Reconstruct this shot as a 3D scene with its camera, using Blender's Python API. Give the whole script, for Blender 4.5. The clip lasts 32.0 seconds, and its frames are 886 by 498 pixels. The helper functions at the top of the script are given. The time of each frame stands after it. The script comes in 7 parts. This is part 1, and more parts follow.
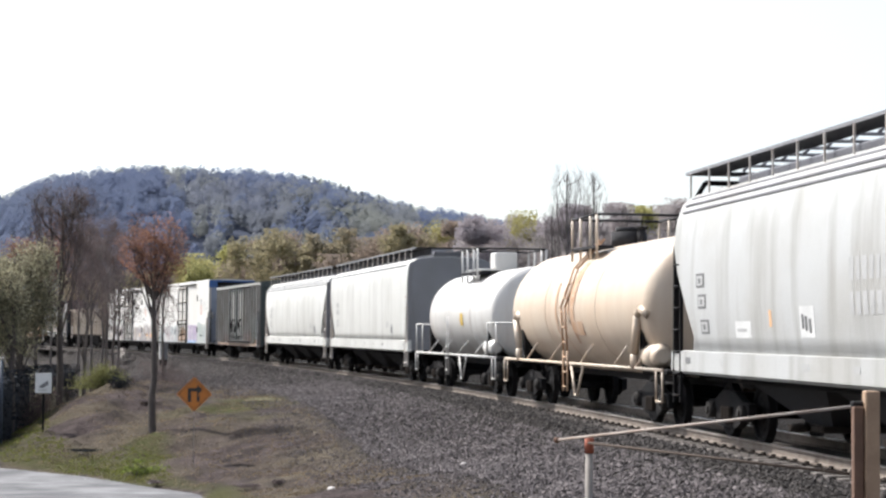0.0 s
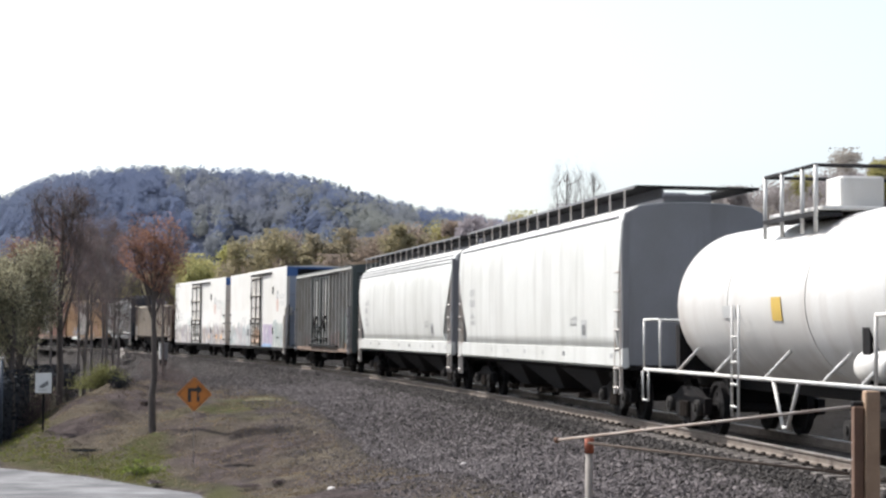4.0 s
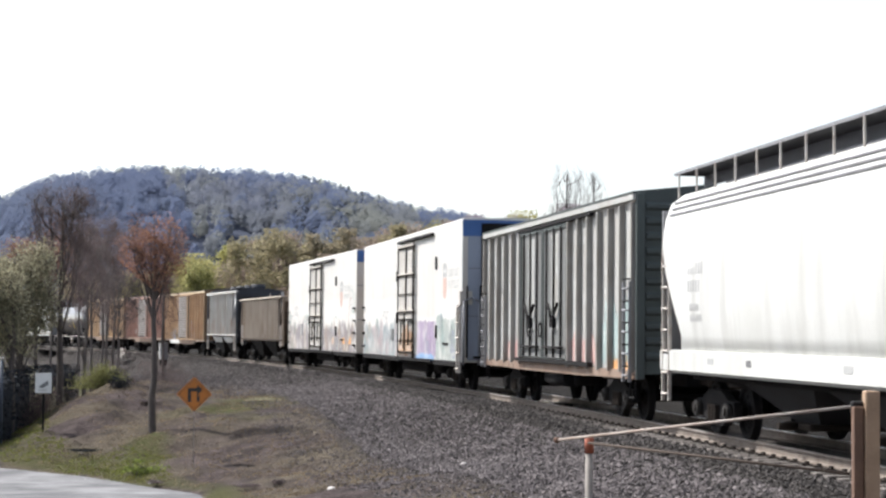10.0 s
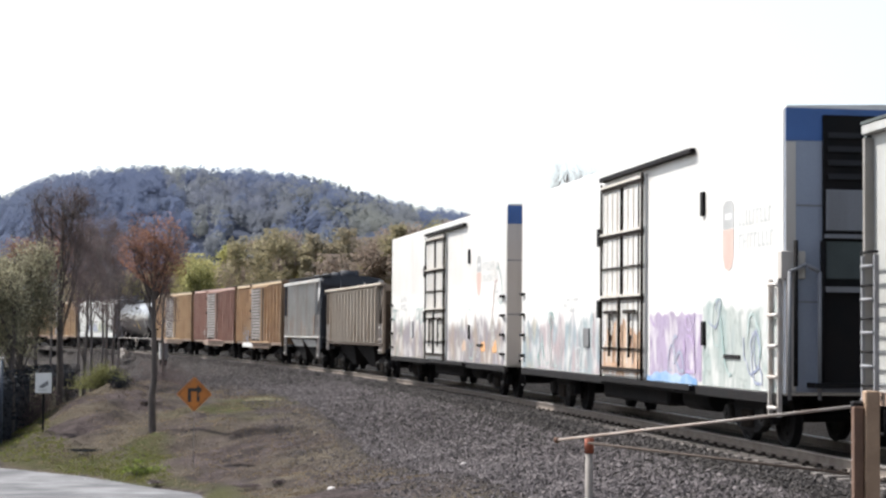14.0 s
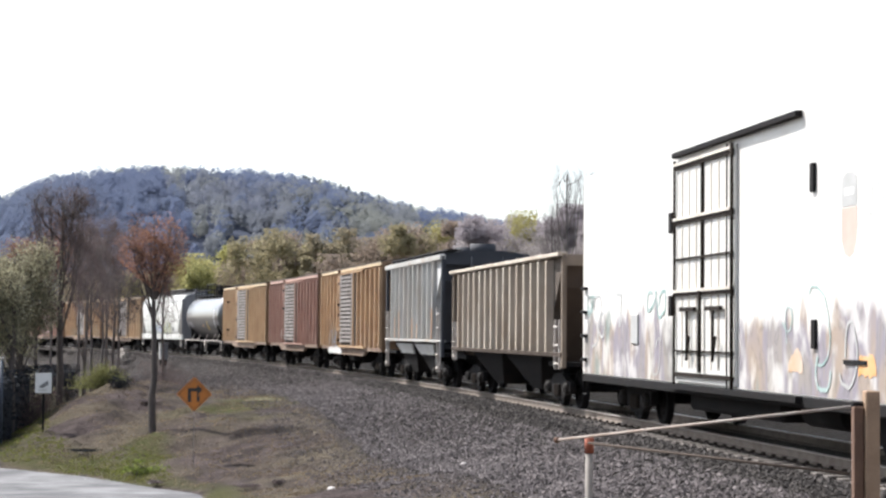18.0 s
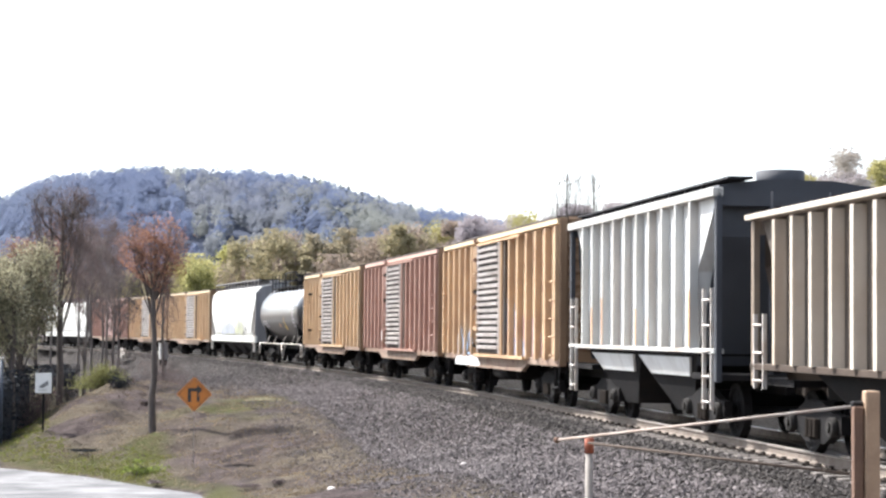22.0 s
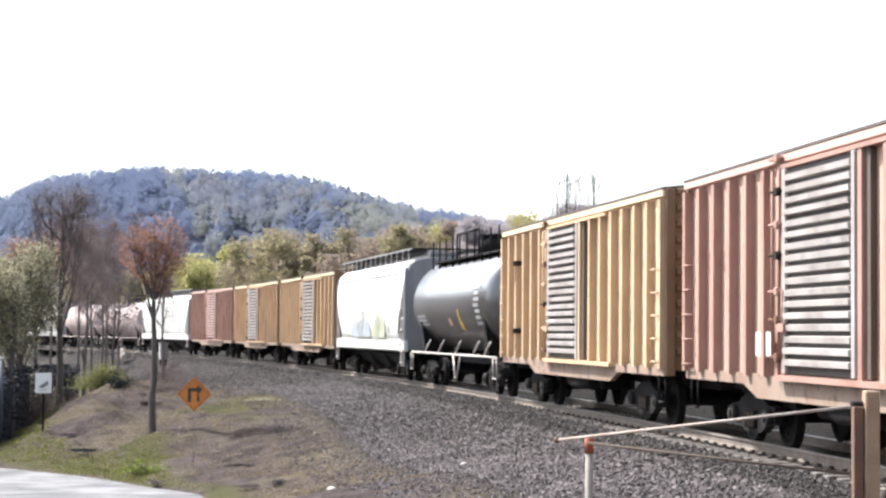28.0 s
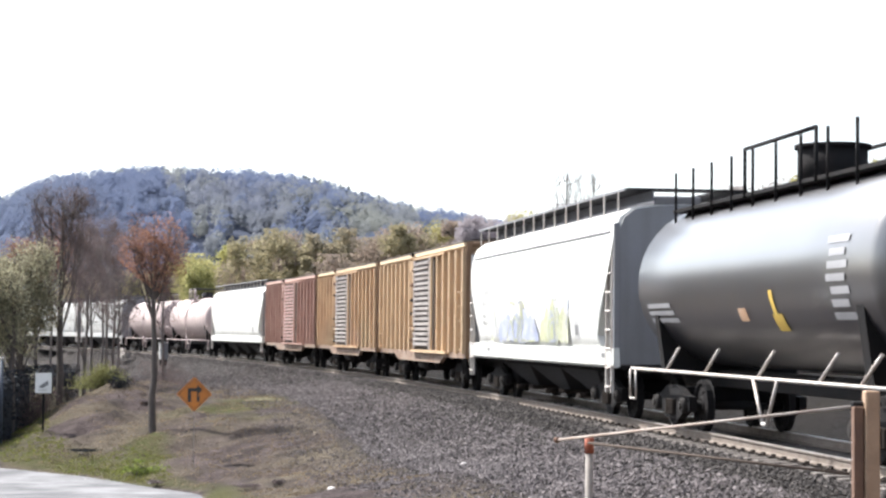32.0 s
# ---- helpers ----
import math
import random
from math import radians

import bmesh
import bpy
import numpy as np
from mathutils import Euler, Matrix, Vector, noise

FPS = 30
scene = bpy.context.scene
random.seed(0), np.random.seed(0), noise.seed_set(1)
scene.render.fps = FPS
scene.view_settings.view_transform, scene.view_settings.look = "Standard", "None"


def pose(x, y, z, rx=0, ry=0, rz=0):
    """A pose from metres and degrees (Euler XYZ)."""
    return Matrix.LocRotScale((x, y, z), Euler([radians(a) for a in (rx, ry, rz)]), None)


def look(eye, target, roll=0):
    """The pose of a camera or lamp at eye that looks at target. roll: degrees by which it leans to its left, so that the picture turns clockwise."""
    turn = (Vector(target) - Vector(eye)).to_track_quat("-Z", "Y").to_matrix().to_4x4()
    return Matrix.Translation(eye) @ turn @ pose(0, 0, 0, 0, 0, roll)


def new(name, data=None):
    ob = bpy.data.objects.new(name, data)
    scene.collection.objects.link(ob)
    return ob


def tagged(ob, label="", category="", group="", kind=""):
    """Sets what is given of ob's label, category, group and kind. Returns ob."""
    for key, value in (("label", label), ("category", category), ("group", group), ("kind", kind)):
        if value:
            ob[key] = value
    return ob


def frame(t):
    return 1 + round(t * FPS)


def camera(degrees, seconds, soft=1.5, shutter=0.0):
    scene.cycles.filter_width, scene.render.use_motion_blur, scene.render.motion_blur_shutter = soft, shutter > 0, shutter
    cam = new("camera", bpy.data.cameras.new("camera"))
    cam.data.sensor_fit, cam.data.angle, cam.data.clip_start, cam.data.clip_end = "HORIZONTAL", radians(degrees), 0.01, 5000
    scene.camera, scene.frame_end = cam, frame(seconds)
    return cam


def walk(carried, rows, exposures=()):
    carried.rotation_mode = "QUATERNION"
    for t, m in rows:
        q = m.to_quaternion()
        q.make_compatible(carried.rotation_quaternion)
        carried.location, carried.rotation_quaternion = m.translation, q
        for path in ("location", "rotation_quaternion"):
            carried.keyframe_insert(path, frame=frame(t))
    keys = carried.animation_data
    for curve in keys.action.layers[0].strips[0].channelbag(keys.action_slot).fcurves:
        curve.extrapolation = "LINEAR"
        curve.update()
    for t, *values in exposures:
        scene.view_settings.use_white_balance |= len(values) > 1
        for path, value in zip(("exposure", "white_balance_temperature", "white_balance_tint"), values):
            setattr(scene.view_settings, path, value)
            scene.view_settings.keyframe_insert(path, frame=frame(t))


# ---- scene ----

# ---------------------------------------------------------------- camera
EYE = (0.0, 0.0, 1.697)
cam = camera(27.12, 32.0, soft=2.5)
CAM_POSE = look(EYE, (0.0, 10.0, 1.697 + 10.0 * math.tan(0.0474)), 0.492)
walk(cam, [(0.0, CAM_POSE), (32.0, CAM_POSE)], exposures=[(t, e, 6300.0, 10.0) for t, e in ((0.0, 0.60), (3.5, 0.53), (6.0, 0.40), (8.0, 0.46), (9.0, 0.54), (11.0, 0.72), (12.0, 0.74), (14.0, 0.58), (17.0, 0.56), (18.0, 0.72), (19.0, 0.98), (20.0, 1.19), (21.0, 1.32), (23.0, 1.34), (25.0, 1.28), (27.5, 1.30), (32.0, 1.16))])

# ---------------------------------------------------------------- light
SUN_TO = Vector((-0.56, 0.40, 0.80)).normalized()
sun = new("sun", bpy.data.lights.new("sun", "SUN"))
sun.data.energy, sun.data.angle, sun.data.color = 5.0, radians(0.55), (1.0, 0.955, 0.90)
sun.rotation_mode = "QUATERNION"
sun.rotation_quaternion = SUN_TO.to_track_quat("Z", "Y")
world = bpy.data.worlds.new("sky")
scene.world = world
world.use_nodes = True
_n = world.node_tree.nodes
_sky = _n.new("ShaderNodeTexSky")
_sky.sky_type, _sky.sun_disc = "NISHITA", False
_sky.sun_elevation = math.asin(SUN_TO.z)
_sky.sun_rotation = math.atan2(SUN_TO.x, SUN_TO.y)
_sky.air_density, _sky.dust_density, _sky.ozone_density = 1.0, 2.2, 1.0
_haze = _n.new("ShaderNodeHueSaturation")  # thin high haze bleaches the blue
_haze.inputs["Saturation"].default_value, _haze.inputs["Value"].default_value = 0.5, 1.05
world.node_tree.links.new(_sky.outputs[0], _haze.inputs["Color"])
world.node_tree.links.new(_haze.outputs[0], _n["Background"].inputs[0])
_n["Background"].inputs[1].default_value = 0.15


# ---------------------------------------------------------------- materials
MATS = {}


def surface(name, color, rough=0.7, metal=0.0, second=None, amount=0.5, scale=1.5, streak=0.0, streak_color=(0.06, 0.045, 0.035),
            fine=40.0, bump=0.2, island=0.0, vary=0.12, wear=None, wear_amount=0.0, spec=0.5, leafy=False):
    """A worn surface: base colour, patches of a second colour, vertical streaks, speckled wear and fine relief."""
    m = bpy.data.materials.new(name)
    m.use_nodes = True
    nt, N = m.node_tree, m.node_tree.nodes
    L = nt.links.new
    b = N["Principled BSDF"]
    b.inputs["Roughness"].default_value, b.inputs["Metallic"].default_value = rough, metal
    b.inputs["Specular IOR Level"].default_value = spec
    tc, oi = N.new("ShaderNodeTexCoord"), N.new("ShaderNodeObjectInfo")
    add = N.new("ShaderNodeVectorMath")
    add.operation = "ADD"
    mul = N.new("ShaderNodeMath")
    mul.operation = "MULTIPLY"
    mul.inputs[1].default_value = 37.0
    L(oi.outputs["Random"], mul.inputs[0])
    L(tc.outputs["Object"], add.inputs[0])
    L(mul.outputs[0], add.inputs[1])

    def tex(sc, detail, squash=None):
        t = N.new("ShaderNodeTexNoise")
        t.inputs["Scale"].default_value, t.inputs["Detail"].default_value = sc, detail
        if squash:
            mp = N.new("ShaderNodeMapping")
            mp.inputs["Scale"].default_value = squash
            L(add.outputs[0], mp.inputs[0])
            L(mp.outputs[0], t.inputs["Vector"])
        else:
            L(add.outputs[0], t.inputs["Vector"])
        return t

    def ramp(src, lo, hi):
        r = N.new("ShaderNodeMapRange")
        r.inputs["From Min"].default_value, r.inputs["From Max"].default_value = lo, hi
        r.clamp = True
        L(src, r.inputs["Value"])
        return r.outputs[0]

    def mix(fac, a, bcol, kind="MIX"):
        x = N.new("ShaderNodeMix")
        x.data_type, x.blend_type = "RGBA", kind
        if isinstance(fac, float):
            x.inputs[0].default_value = fac
        else:
            L(fac, x.inputs[0])
        for slot, v in ((6, a), (7, bcol)):
            if isinstance(v, tuple):
                x.inputs[slot].default_value = (*v, 1)
            else:
                L(v, x.inputs[slot])
        return x.outputs[2]

    def times(src, k):
        x = N.new("ShaderNodeMath")
        x.operation = "MULTIPLY"
        x.inputs[1].default_value = k
        L(src, x.inputs[0])
        return x.outputs[0]

    second = second or tuple(c * 0.62 for c in color)
    col = mix(times(ramp(tex(scale, 5.0).outputs[0], 0.4, 0.68), amount), color, second)
    if streak:
        col = mix(times(ramp(tex(2.2, 4.0, (1.0, 1.0, 0.10)).outputs[0], 0.48, 0.75), streak), col, streak_color)
    if wear:
        col = mix(times(ramp(tex(scale * 3.1, 8.0).outputs[0], 0.56, 0.66), wear_amount), col, wear)
    f = tex(fine, 4.0)
    col = mix(times(ramp(f.outputs[0], 0.3, 0.7), vary), col, tuple(c * 0.35 for c in color))
    if island:
        geo = N.new("ShaderNodeNewGeometry")
        hs = N.new("ShaderNodeHueSaturation")
        hs.inputs["Hue"].default_value = 0.5
        L(ramp(geo.outputs["Random Per Island"], 0.0, 1.0), hs.inputs["Value"])
        mr = hs.inputs["Value"].links[0].from_node
        mr.inputs["To Min"].default_value, mr.inputs["To Max"].default_value = 1 - island, 1 + island
        L(col, hs.inputs["Color"])
        col = hs.outputs[0]
    L(col, b.inputs["Base Color"])
    if bump:
        bp = N.new("ShaderNodeBump")
        bp.inputs["Strength"].default_value, bp.inputs["Distance"].default_value = bump, 0.03
        L(f.outputs[0], bp.inputs["Height"])
        L(bp.outputs[0], b.inputs["Normal"])
    if leafy:
        # thin leaves and twigs let half of the light through
        tr, mx = N.new("ShaderNodeBsdfTranslucent"), N.new("ShaderNodeMixShader")
        L(col, tr.inputs["Color"])
        mx.inputs[0].default_value = 0.5
        L(b.outputs[0], mx.inputs[1])
        L(tr.outputs[0], mx.inputs[2])
        L(mx.outputs[0], N["Material Output"].inputs[0])
    MATS[name] = m
    return m


# near-black: part of the deep shade under the cars is in this colour
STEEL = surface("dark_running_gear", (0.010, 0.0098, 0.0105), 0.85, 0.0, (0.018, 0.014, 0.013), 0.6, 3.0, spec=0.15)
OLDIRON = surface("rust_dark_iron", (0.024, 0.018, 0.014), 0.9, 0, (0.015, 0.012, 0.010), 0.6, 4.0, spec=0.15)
WEB = surface("rusty_rail_web", (0.20, 0.17, 0.145), 0.9, 0, (0.11, 0.085, 0.07), 0.6, 5.0, spec=0.2)
RAIL = surface("polished_rail", (0.55, 0.52, 0.49), 0.4, 0.8, (0.20, 0.12, 0.07), 0.5, 4.0)
RUST = surface("rusty_steel", (0.16, 0.075, 0.04), 0.85, 0.1, (0.07, 0.04, 0.03), 0.6, 3.0)
WHITE = surface("white_car_paint", (0.66, 0.66, 0.63), 0.45, 0, (0.52, 0.52, 0.48), 0.6, 0.5, 0.38, (0.27, 0.26, 0.23))
GREYWHITE = surface("pale_grey_car_paint", (0.47, 0.475, 0.465), 0.5, 0, (0.37, 0.36, 0.33), 0.7, 0.6, 0.5, (0.19, 0.17, 0.14))
# grey of fittings; on the white cars' ends it stands for shade
GREYEND = surface("shade_grey_and_fittings", (0.22, 0.22, 0.235), 0.6, 0, (0.17, 0.165, 0.16), 0.5, 0.8, 0.3)
REEFER = surface("reefer_white", (0.72, 0.705, 0.67), 0.4, 0, (0.60, 0.575, 0.52), 0.45, 0.8, 0.18, (0.42, 0.36, 0.28))
REEFER_END = surface("reefer_end_tan", (0.53, 0.485, 0.435), 0.5, 0, (0.46, 0.40, 0.34), 0.5, 0.9, 0.3)
BLUE = surface("blue_band", (0.045, 0.12, 0.33), 0.5)
DARKPOST = surface("dark_rusty_post", (0.085, 0.068, 0.055), 0.7, 0, (0.08, 0.055, 0.04), 0.6, 1.2)
CHORD = surface("pale_cream_chord", (0.66, 0.53, 0.35), 0.65, 0, (0.48, 0.34, 0.21), 0.5, 1.0)
PINKCHORD = surface("pale_pink_chord", (0.55, 0.37, 0.31), 0.65, 0, (0.42, 0.25, 0.2), 0.5, 1.0)
GREYBOX = surface("weathered_grey_boxcar", (0.45, 0.455, 0.435), 0.6, 0, (0.38, 0.36, 0.32), 0.6, 0.8, 0.35, (0.26, 0.19, 0.14), wear=(0.54, 0.55, 0.53), wear_amount=0.6)
GREYPOST = surface("weathered_grey_post", (0.31, 0.30, 0.28), 0.65, 0, (0.17, 0.145, 0.12), 0.7, 1.0, 0.5, (0.16, 0.11, 0.08))
PLUGDOOR = surface("grey_plug_door", (0.20, 0.205, 0.20), 0.65, 0, (0.13, 0.12, 0.11), 0.6, 1.0, 0.4)
DIRTYSILL = surface("dusty_rust_sill", (0.28, 0.205, 0.155), 0.7, 0, (0.20, 0.11, 0.07), 0.7, 1.4, wear=(0.10, 0.05, 0.03), wear_amount=0.6)
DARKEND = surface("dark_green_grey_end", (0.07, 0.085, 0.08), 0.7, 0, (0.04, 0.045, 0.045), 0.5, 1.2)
YELLOWBOX = surface("faded_yellow_boxcar", (0.60, 0.42, 0.255), 0.65, 0, (0.44, 0.265, 0.155), 0.7, 0.7, 0.62, (0.15, 0.078, 0.05), wear=(0.20, 0.095, 0.058), wear_amount=0.6)
TANBOX = surface("faded_tan_boxcar", (0.67, 0.49, 0.31), 0.65, 0, (0.49, 0.31, 0.185), 0.7, 0.7, 0.5, (0.16, 0.085, 0.045), wear=(0.20, 0.09, 0.045), wear_amount=0.45)
BROWNBOX = surface("faded_brown_red_boxcar", (0.47, 0.315, 0.24), 0.65, 0, (0.40, 0.25, 0.19), 0.6, 0.7, 0.5, (0.10, 0.05, 0.035), wear=(0.40, 0.24, 0.19), wear_amount=0.25)
YELLOWPOST = surface("yellow_side_post", (0.48, 0.325, 0.19), 0.7, 0, (0.30, 0.18, 0.108), 0.6, 1.2)
TANPOST = surface("tan_side_post", (0.50, 0.36, 0.22), 0.7, 0, (0.38, 0.25, 0.15), 0.6, 1.2)
BROWNPOST = surface("brown_side_post", (0.35, 0.21, 0.165), 0.7, 0, (0.23, 0.115, 0.085), 0.6, 1.2)
# rust brown, darkened because the boxcar ends face away from the sun
BOXEND = surface("rusty_shade_dark_end", (0.24, 0.145, 0.08), 0.75, 0, (0.14, 0.08, 0.045), 0.6, 1.0)
DOORGREY = surface("grey_ribbed_door", (0.45, 0.415, 0.395), 0.6, 0, (0.29, 0.245, 0.215), 0.6, 1.0, 0.4)
TANK_ORANGE = surface("stained_cream_tank", (0.60, 0.505, 0.40), 0.45, 0, (0.54, 0.40, 0.28), 0.5, 0.5, 0.3, (0.36, 0.20, 0.11))
TANK_WHITE = surface("chalky_white_tank", (0.62, 0.61, 0.585), 0.45, 0, (0.47, 0.44, 0.40), 0.5, 0.6, 0.35, (0.26, 0.2, 0.16))
TANK_BLACK = surface("glossy_black_tank", (0.016, 0.016, 0.020), 0.34, 0, (0.028, 0.026, 0.028), 0.5, 0.8, 0.2, (0.05, 0.04, 0.03), bump=0.03, spec=1.0)
TANK_BLACK.node_tree.nodes["Principled BSDF"].inputs["Coat Weight"].default_value = 1.0
TANK_BLACK.node_tree.nodes["Principled BSDF"].inputs["Coat IOR"].default_value = 1.8
TANK_BLACK.node_tree.nodes["Principled BSDF"].inputs["Coat Roughness"].default_value = 0.27
TANK_PINK = surface("dusty_pink_tank", (0.46, 0.37, 0.35), 0.5, 0, (0.38, 0.28, 0.26), 0.5, 0.6, 0.3)
# rusty panels, darkened for the shade on the ribs' flanks
HOP_BROWN = surface("rusty_shade_dark_hopper", (0.088, 0.072, 0.058), 0.7, 0, (0.055, 0.040, 0.031), 0.7, 0.8, 0.6, (0.12, 0.075, 0.048))
HOP_BROWNPOST = surface("rusty_hopper_post", (0.56, 0.50, 0.42), 0.65, 0, (0.38, 0.30, 0.225), 0.7, 0.8, 0.5, (0.24, 0.15, 0.09))
HOP_GREY = surface("light_grey_hopper", (0.74, 0.74, 0.725), 0.55, 0, (0.56, 0.54, 0.50), 0.5, 0.8, 0.4, (0.22, 0.17, 0.13))
HOP_GREYPOST = surface("grey_hopper_post", (0.50, 0.50, 0.48), 0.6, 0, (0.30, 0.27, 0.23), 0.6, 0.8, 0.5, (0.34, 0.17, 0.06))
ROOFGREY = surface("grey_roof_walk", (0.15, 0.155, 0.175), 0.7, 0, (0.10, 0.10, 0.11), 0.5, 1.0, spec=0.3)
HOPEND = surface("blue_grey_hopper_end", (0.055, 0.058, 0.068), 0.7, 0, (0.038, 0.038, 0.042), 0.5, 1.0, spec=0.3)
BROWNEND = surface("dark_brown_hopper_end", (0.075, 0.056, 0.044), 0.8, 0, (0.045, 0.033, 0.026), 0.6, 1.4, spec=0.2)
TANFRAME = surface("weathered_tan_frame", (0.26, 0.205, 0.155), 0.7, 0, (0.15, 0.11, 0.08), 0.6, 1.4, 0.4)
DOORRIB = surface("beige_door_rib", (0.64, 0.60, 0.54), 0.55, 0, (0.52, 0.46, 0.38), 0.6, 1.4, 0.4, (0.34, 0.25, 0.17))
DOORBACK = surface("shade_dark_door_backing", (0.05, 0.045, 0.042), 0.8, 0, (0.03, 0.026, 0.024), 0.6, 1.5)
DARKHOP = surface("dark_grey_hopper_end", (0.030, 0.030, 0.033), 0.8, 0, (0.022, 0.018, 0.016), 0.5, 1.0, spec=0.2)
STENCIL = surface("faded_stencil", (0.46, 0.46, 0.45), 0.6)
TANKMARK = surface("grey_tank_lettering", (0.30, 0.30, 0.31), 0.5)
PALEMARK = surface("very_faded_lettering", (0.56, 0.57, 0.55), 0.6)
STENCILDK = surface("dark_stencil", (0.17, 0.17, 0.17), 0.6)
STENCILWT = surface("white_stencil", (0.72, 0.72, 0.70), 0.6)
YELLOWMARK = surface("yellow_mark", (0.62, 0.42, 0.08), 0.6)
REDMARK = surface("pale_red_mark", (0.58, 0.40, 0.34), 0.6, second=(0.62, 0.48, 0.42), amount=0.6, scale=4)
LAVENDER = surface("lavender_spray_paint", (0.42, 0.31, 0.49), 0.5, 0, (0.50, 0.40, 0.58), 0.8, 2.5, 0.45, (0.66, 0.65, 0.63), wear=(0.66, 0.65, 0.63), wear_amount=0.5)
TEAL = surface("pale_teal_spray_paint", (0.27, 0.40, 0.38), 0.5, 0, (0.45, 0.53, 0.50), 0.8, 2.5, 0.45, (0.66, 0.65, 0.63), wear=(0.66, 0.65, 0.63), wear_amount=0.5)
ORANGESP = surface("orange_spray_paint", (0.72, 0.36, 0.13), 0.5, second=(0.75, 0.5, 0.3), amount=0.8, scale=3)
BLUESP = surface("pale_blue_spray_paint", (0.20, 0.36, 0.60), 0.5, second=(0.5, 0.6, 0.72), amount=0.8, scale=3)
PINKSP = surface("faded_pink_spray_paint", (0.48, 0.27, 0.24), 0.5, 0, (0.56, 0.42, 0.37), 0.8, 2.5, 0.45, (0.66, 0.65, 0.63), wear=(0.66, 0.65, 0.63), wear_amount=0.5)
OLIVESP = surface("olive_spray_paint", (0.34, 0.36, 0.18), 0.5, 0, (0.52, 0.53, 0.42), 0.8, 2.5, 0.45, (0.66, 0.65, 0.63), wear=(0.66, 0.65, 0.63), wear_amount=0.5)
PEACHSP = surface("faded_peach_spray_paint", (0.55, 0.36, 0.22), 0.5, 0, (0.60, 0.48, 0.38), 0.8, 2.5, 0.45, (0.66, 0.65, 0.63), wear=(0.66, 0.65, 0.63), wear_amount=0.5)
GREYSP = surface("faded_blue_grey_spray_paint", (0.26, 0.29, 0.40), 0.5, 0, (0.42, 0.45, 0.52), 0.8, 2.5, 0.45, (0.66, 0.65, 0.63), wear=(0.66, 0.65, 0.63), wear_amount=0.5)
RUSTSTAIN = surface("orange_rust_stain", (0.48, 0.29, 0.17), 0.7, 0, (0.58, 0.46, 0.35), 0.8, 2.0, 0.7, (0.30, 0.13, 0.06))
DUSTBALLAST = surface("brake_dust_ballast", (0.075, 0.067, 0.063), 0.9, 0, (0.05, 0.044, 0.041), 0.8, 0.8, fine=11.0, bump=0.8, vary=0.5, island=0.7, spec=0.2)
PALEBALLAST = surface("pale_sanded_ballast", (0.42, 0.385, 0.345), 0.9, 0, (0.25, 0.22, 0.195), 0.8, 1.2, fine=11.0, bump=0.8, vary=0.5, island=0.6, spec=0.2)
BALLAST = surface("ballast_stone", (0.142, 0.125, 0.124), 0.9, 0, (0.068, 0.058, 0.059), 0.8, 0.8, fine=11.0, bump=0.8, vary=0.5, island=0.7, spec=0.2)
TIE = surface("weathered_tie", (0.15, 0.132, 0.118), 0.9, 0, (0.075, 0.063, 0.056), 0.7, 3.0)
ASPHALT = surface("sunlit_asphalt", (0.060, 0.060, 0.064), 0.85, 0, (0.19, 0.189, 0.192), 1.0, 0.75, fine=60, wear=(0.09, 0.09, 0.092), wear_amount=0.6)
BARK = surface("dark_bark", (0.075, 0.062, 0.056), 0.9, 0, (0.12, 0.10, 0.088), 0.6, 5.0)
GREYBARK = surface("grey_bark", (0.15, 0.13, 0.12), 0.9, 0, (0.09, 0.08, 0.075), 0.6, 2.0)
REDBUD = surface("red_brown_buds", (0.29, 0.16, 0.115), 0.8, island=0.4, spec=0.1, leafy=True)
OLIVELEAF = surface("olive_leaves", (0.32, 0.30, 0.205), 0.8, island=0.5, spec=0.1, leafy=True)
YELLOWLEAF = surface("fresh_yellow_green_leaves", (0.34, 0.33, 0.14), 0.8, island=0.45, spec=0.1, leafy=True)
GREENBUSH = surface("bush_leaves", (0.16, 0.20, 0.05), 0.8, island=0.5, spec=0.1, leafy=True)
# bluish near-black: shade is put into the colour of these leaves
SHADELEAF = surface("shade_dark_leaves", (0.028, 0.031, 0.036), 0.9, island=0.2, spec=0.1)
DARKTWIG = surface("dark_thicket_twigs", (0.16, 0.135, 0.132), 0.9, island=0.35, spec=0.1, leafy=True)
TWIG = surface("bare_twigs", (0.155, 0.115, 0.11), 0.9, island=0.4, spec=0.1, leafy=True)
# blue of distant haze painted into the far hill's crowns
HAZEWOOD = surface("haze_blue_woodland_crowns", (0.18, 0.218, 0.325), 0.9, 0, (0.22, 0.255, 0.33), 0.9, 0.012, island=0.06, bump=0, spec=0.1, leafy=True)
WOODSPRING = surface("spring_woodland_crowns", (0.44, 0.42, 0.165), 0.9, 0, (0.38, 0.33, 0.18), 0.9, 0.05, island=0.2, bump=0, spec=0.1, leafy=True)
# hill floor in a dark haze blue, shade between the crowns included
HILLFLOOR = surface("haze_dark_hill_floor", (0.055, 0.064, 0.092), 0.95, 0, (0.07, 0.08, 0.10), 0.8, 0.02, bump=0, spec=0.05)
WOODFLOOR = surface("leafy_wood_floor", (0.16, 0.14, 0.125), 0.95, 0, (0.20, 0.18, 0.13), 0.8, 0.1, bump=0, spec=0.05)
WOODOLIVE = surface("olive_woodland_crowns", (0.35, 0.31, 0.19), 0.9, 0, (0.31, 0.265, 0.205), 0.9, 0.05, island=0.2, bump=0, spec=0.1, leafy=True)
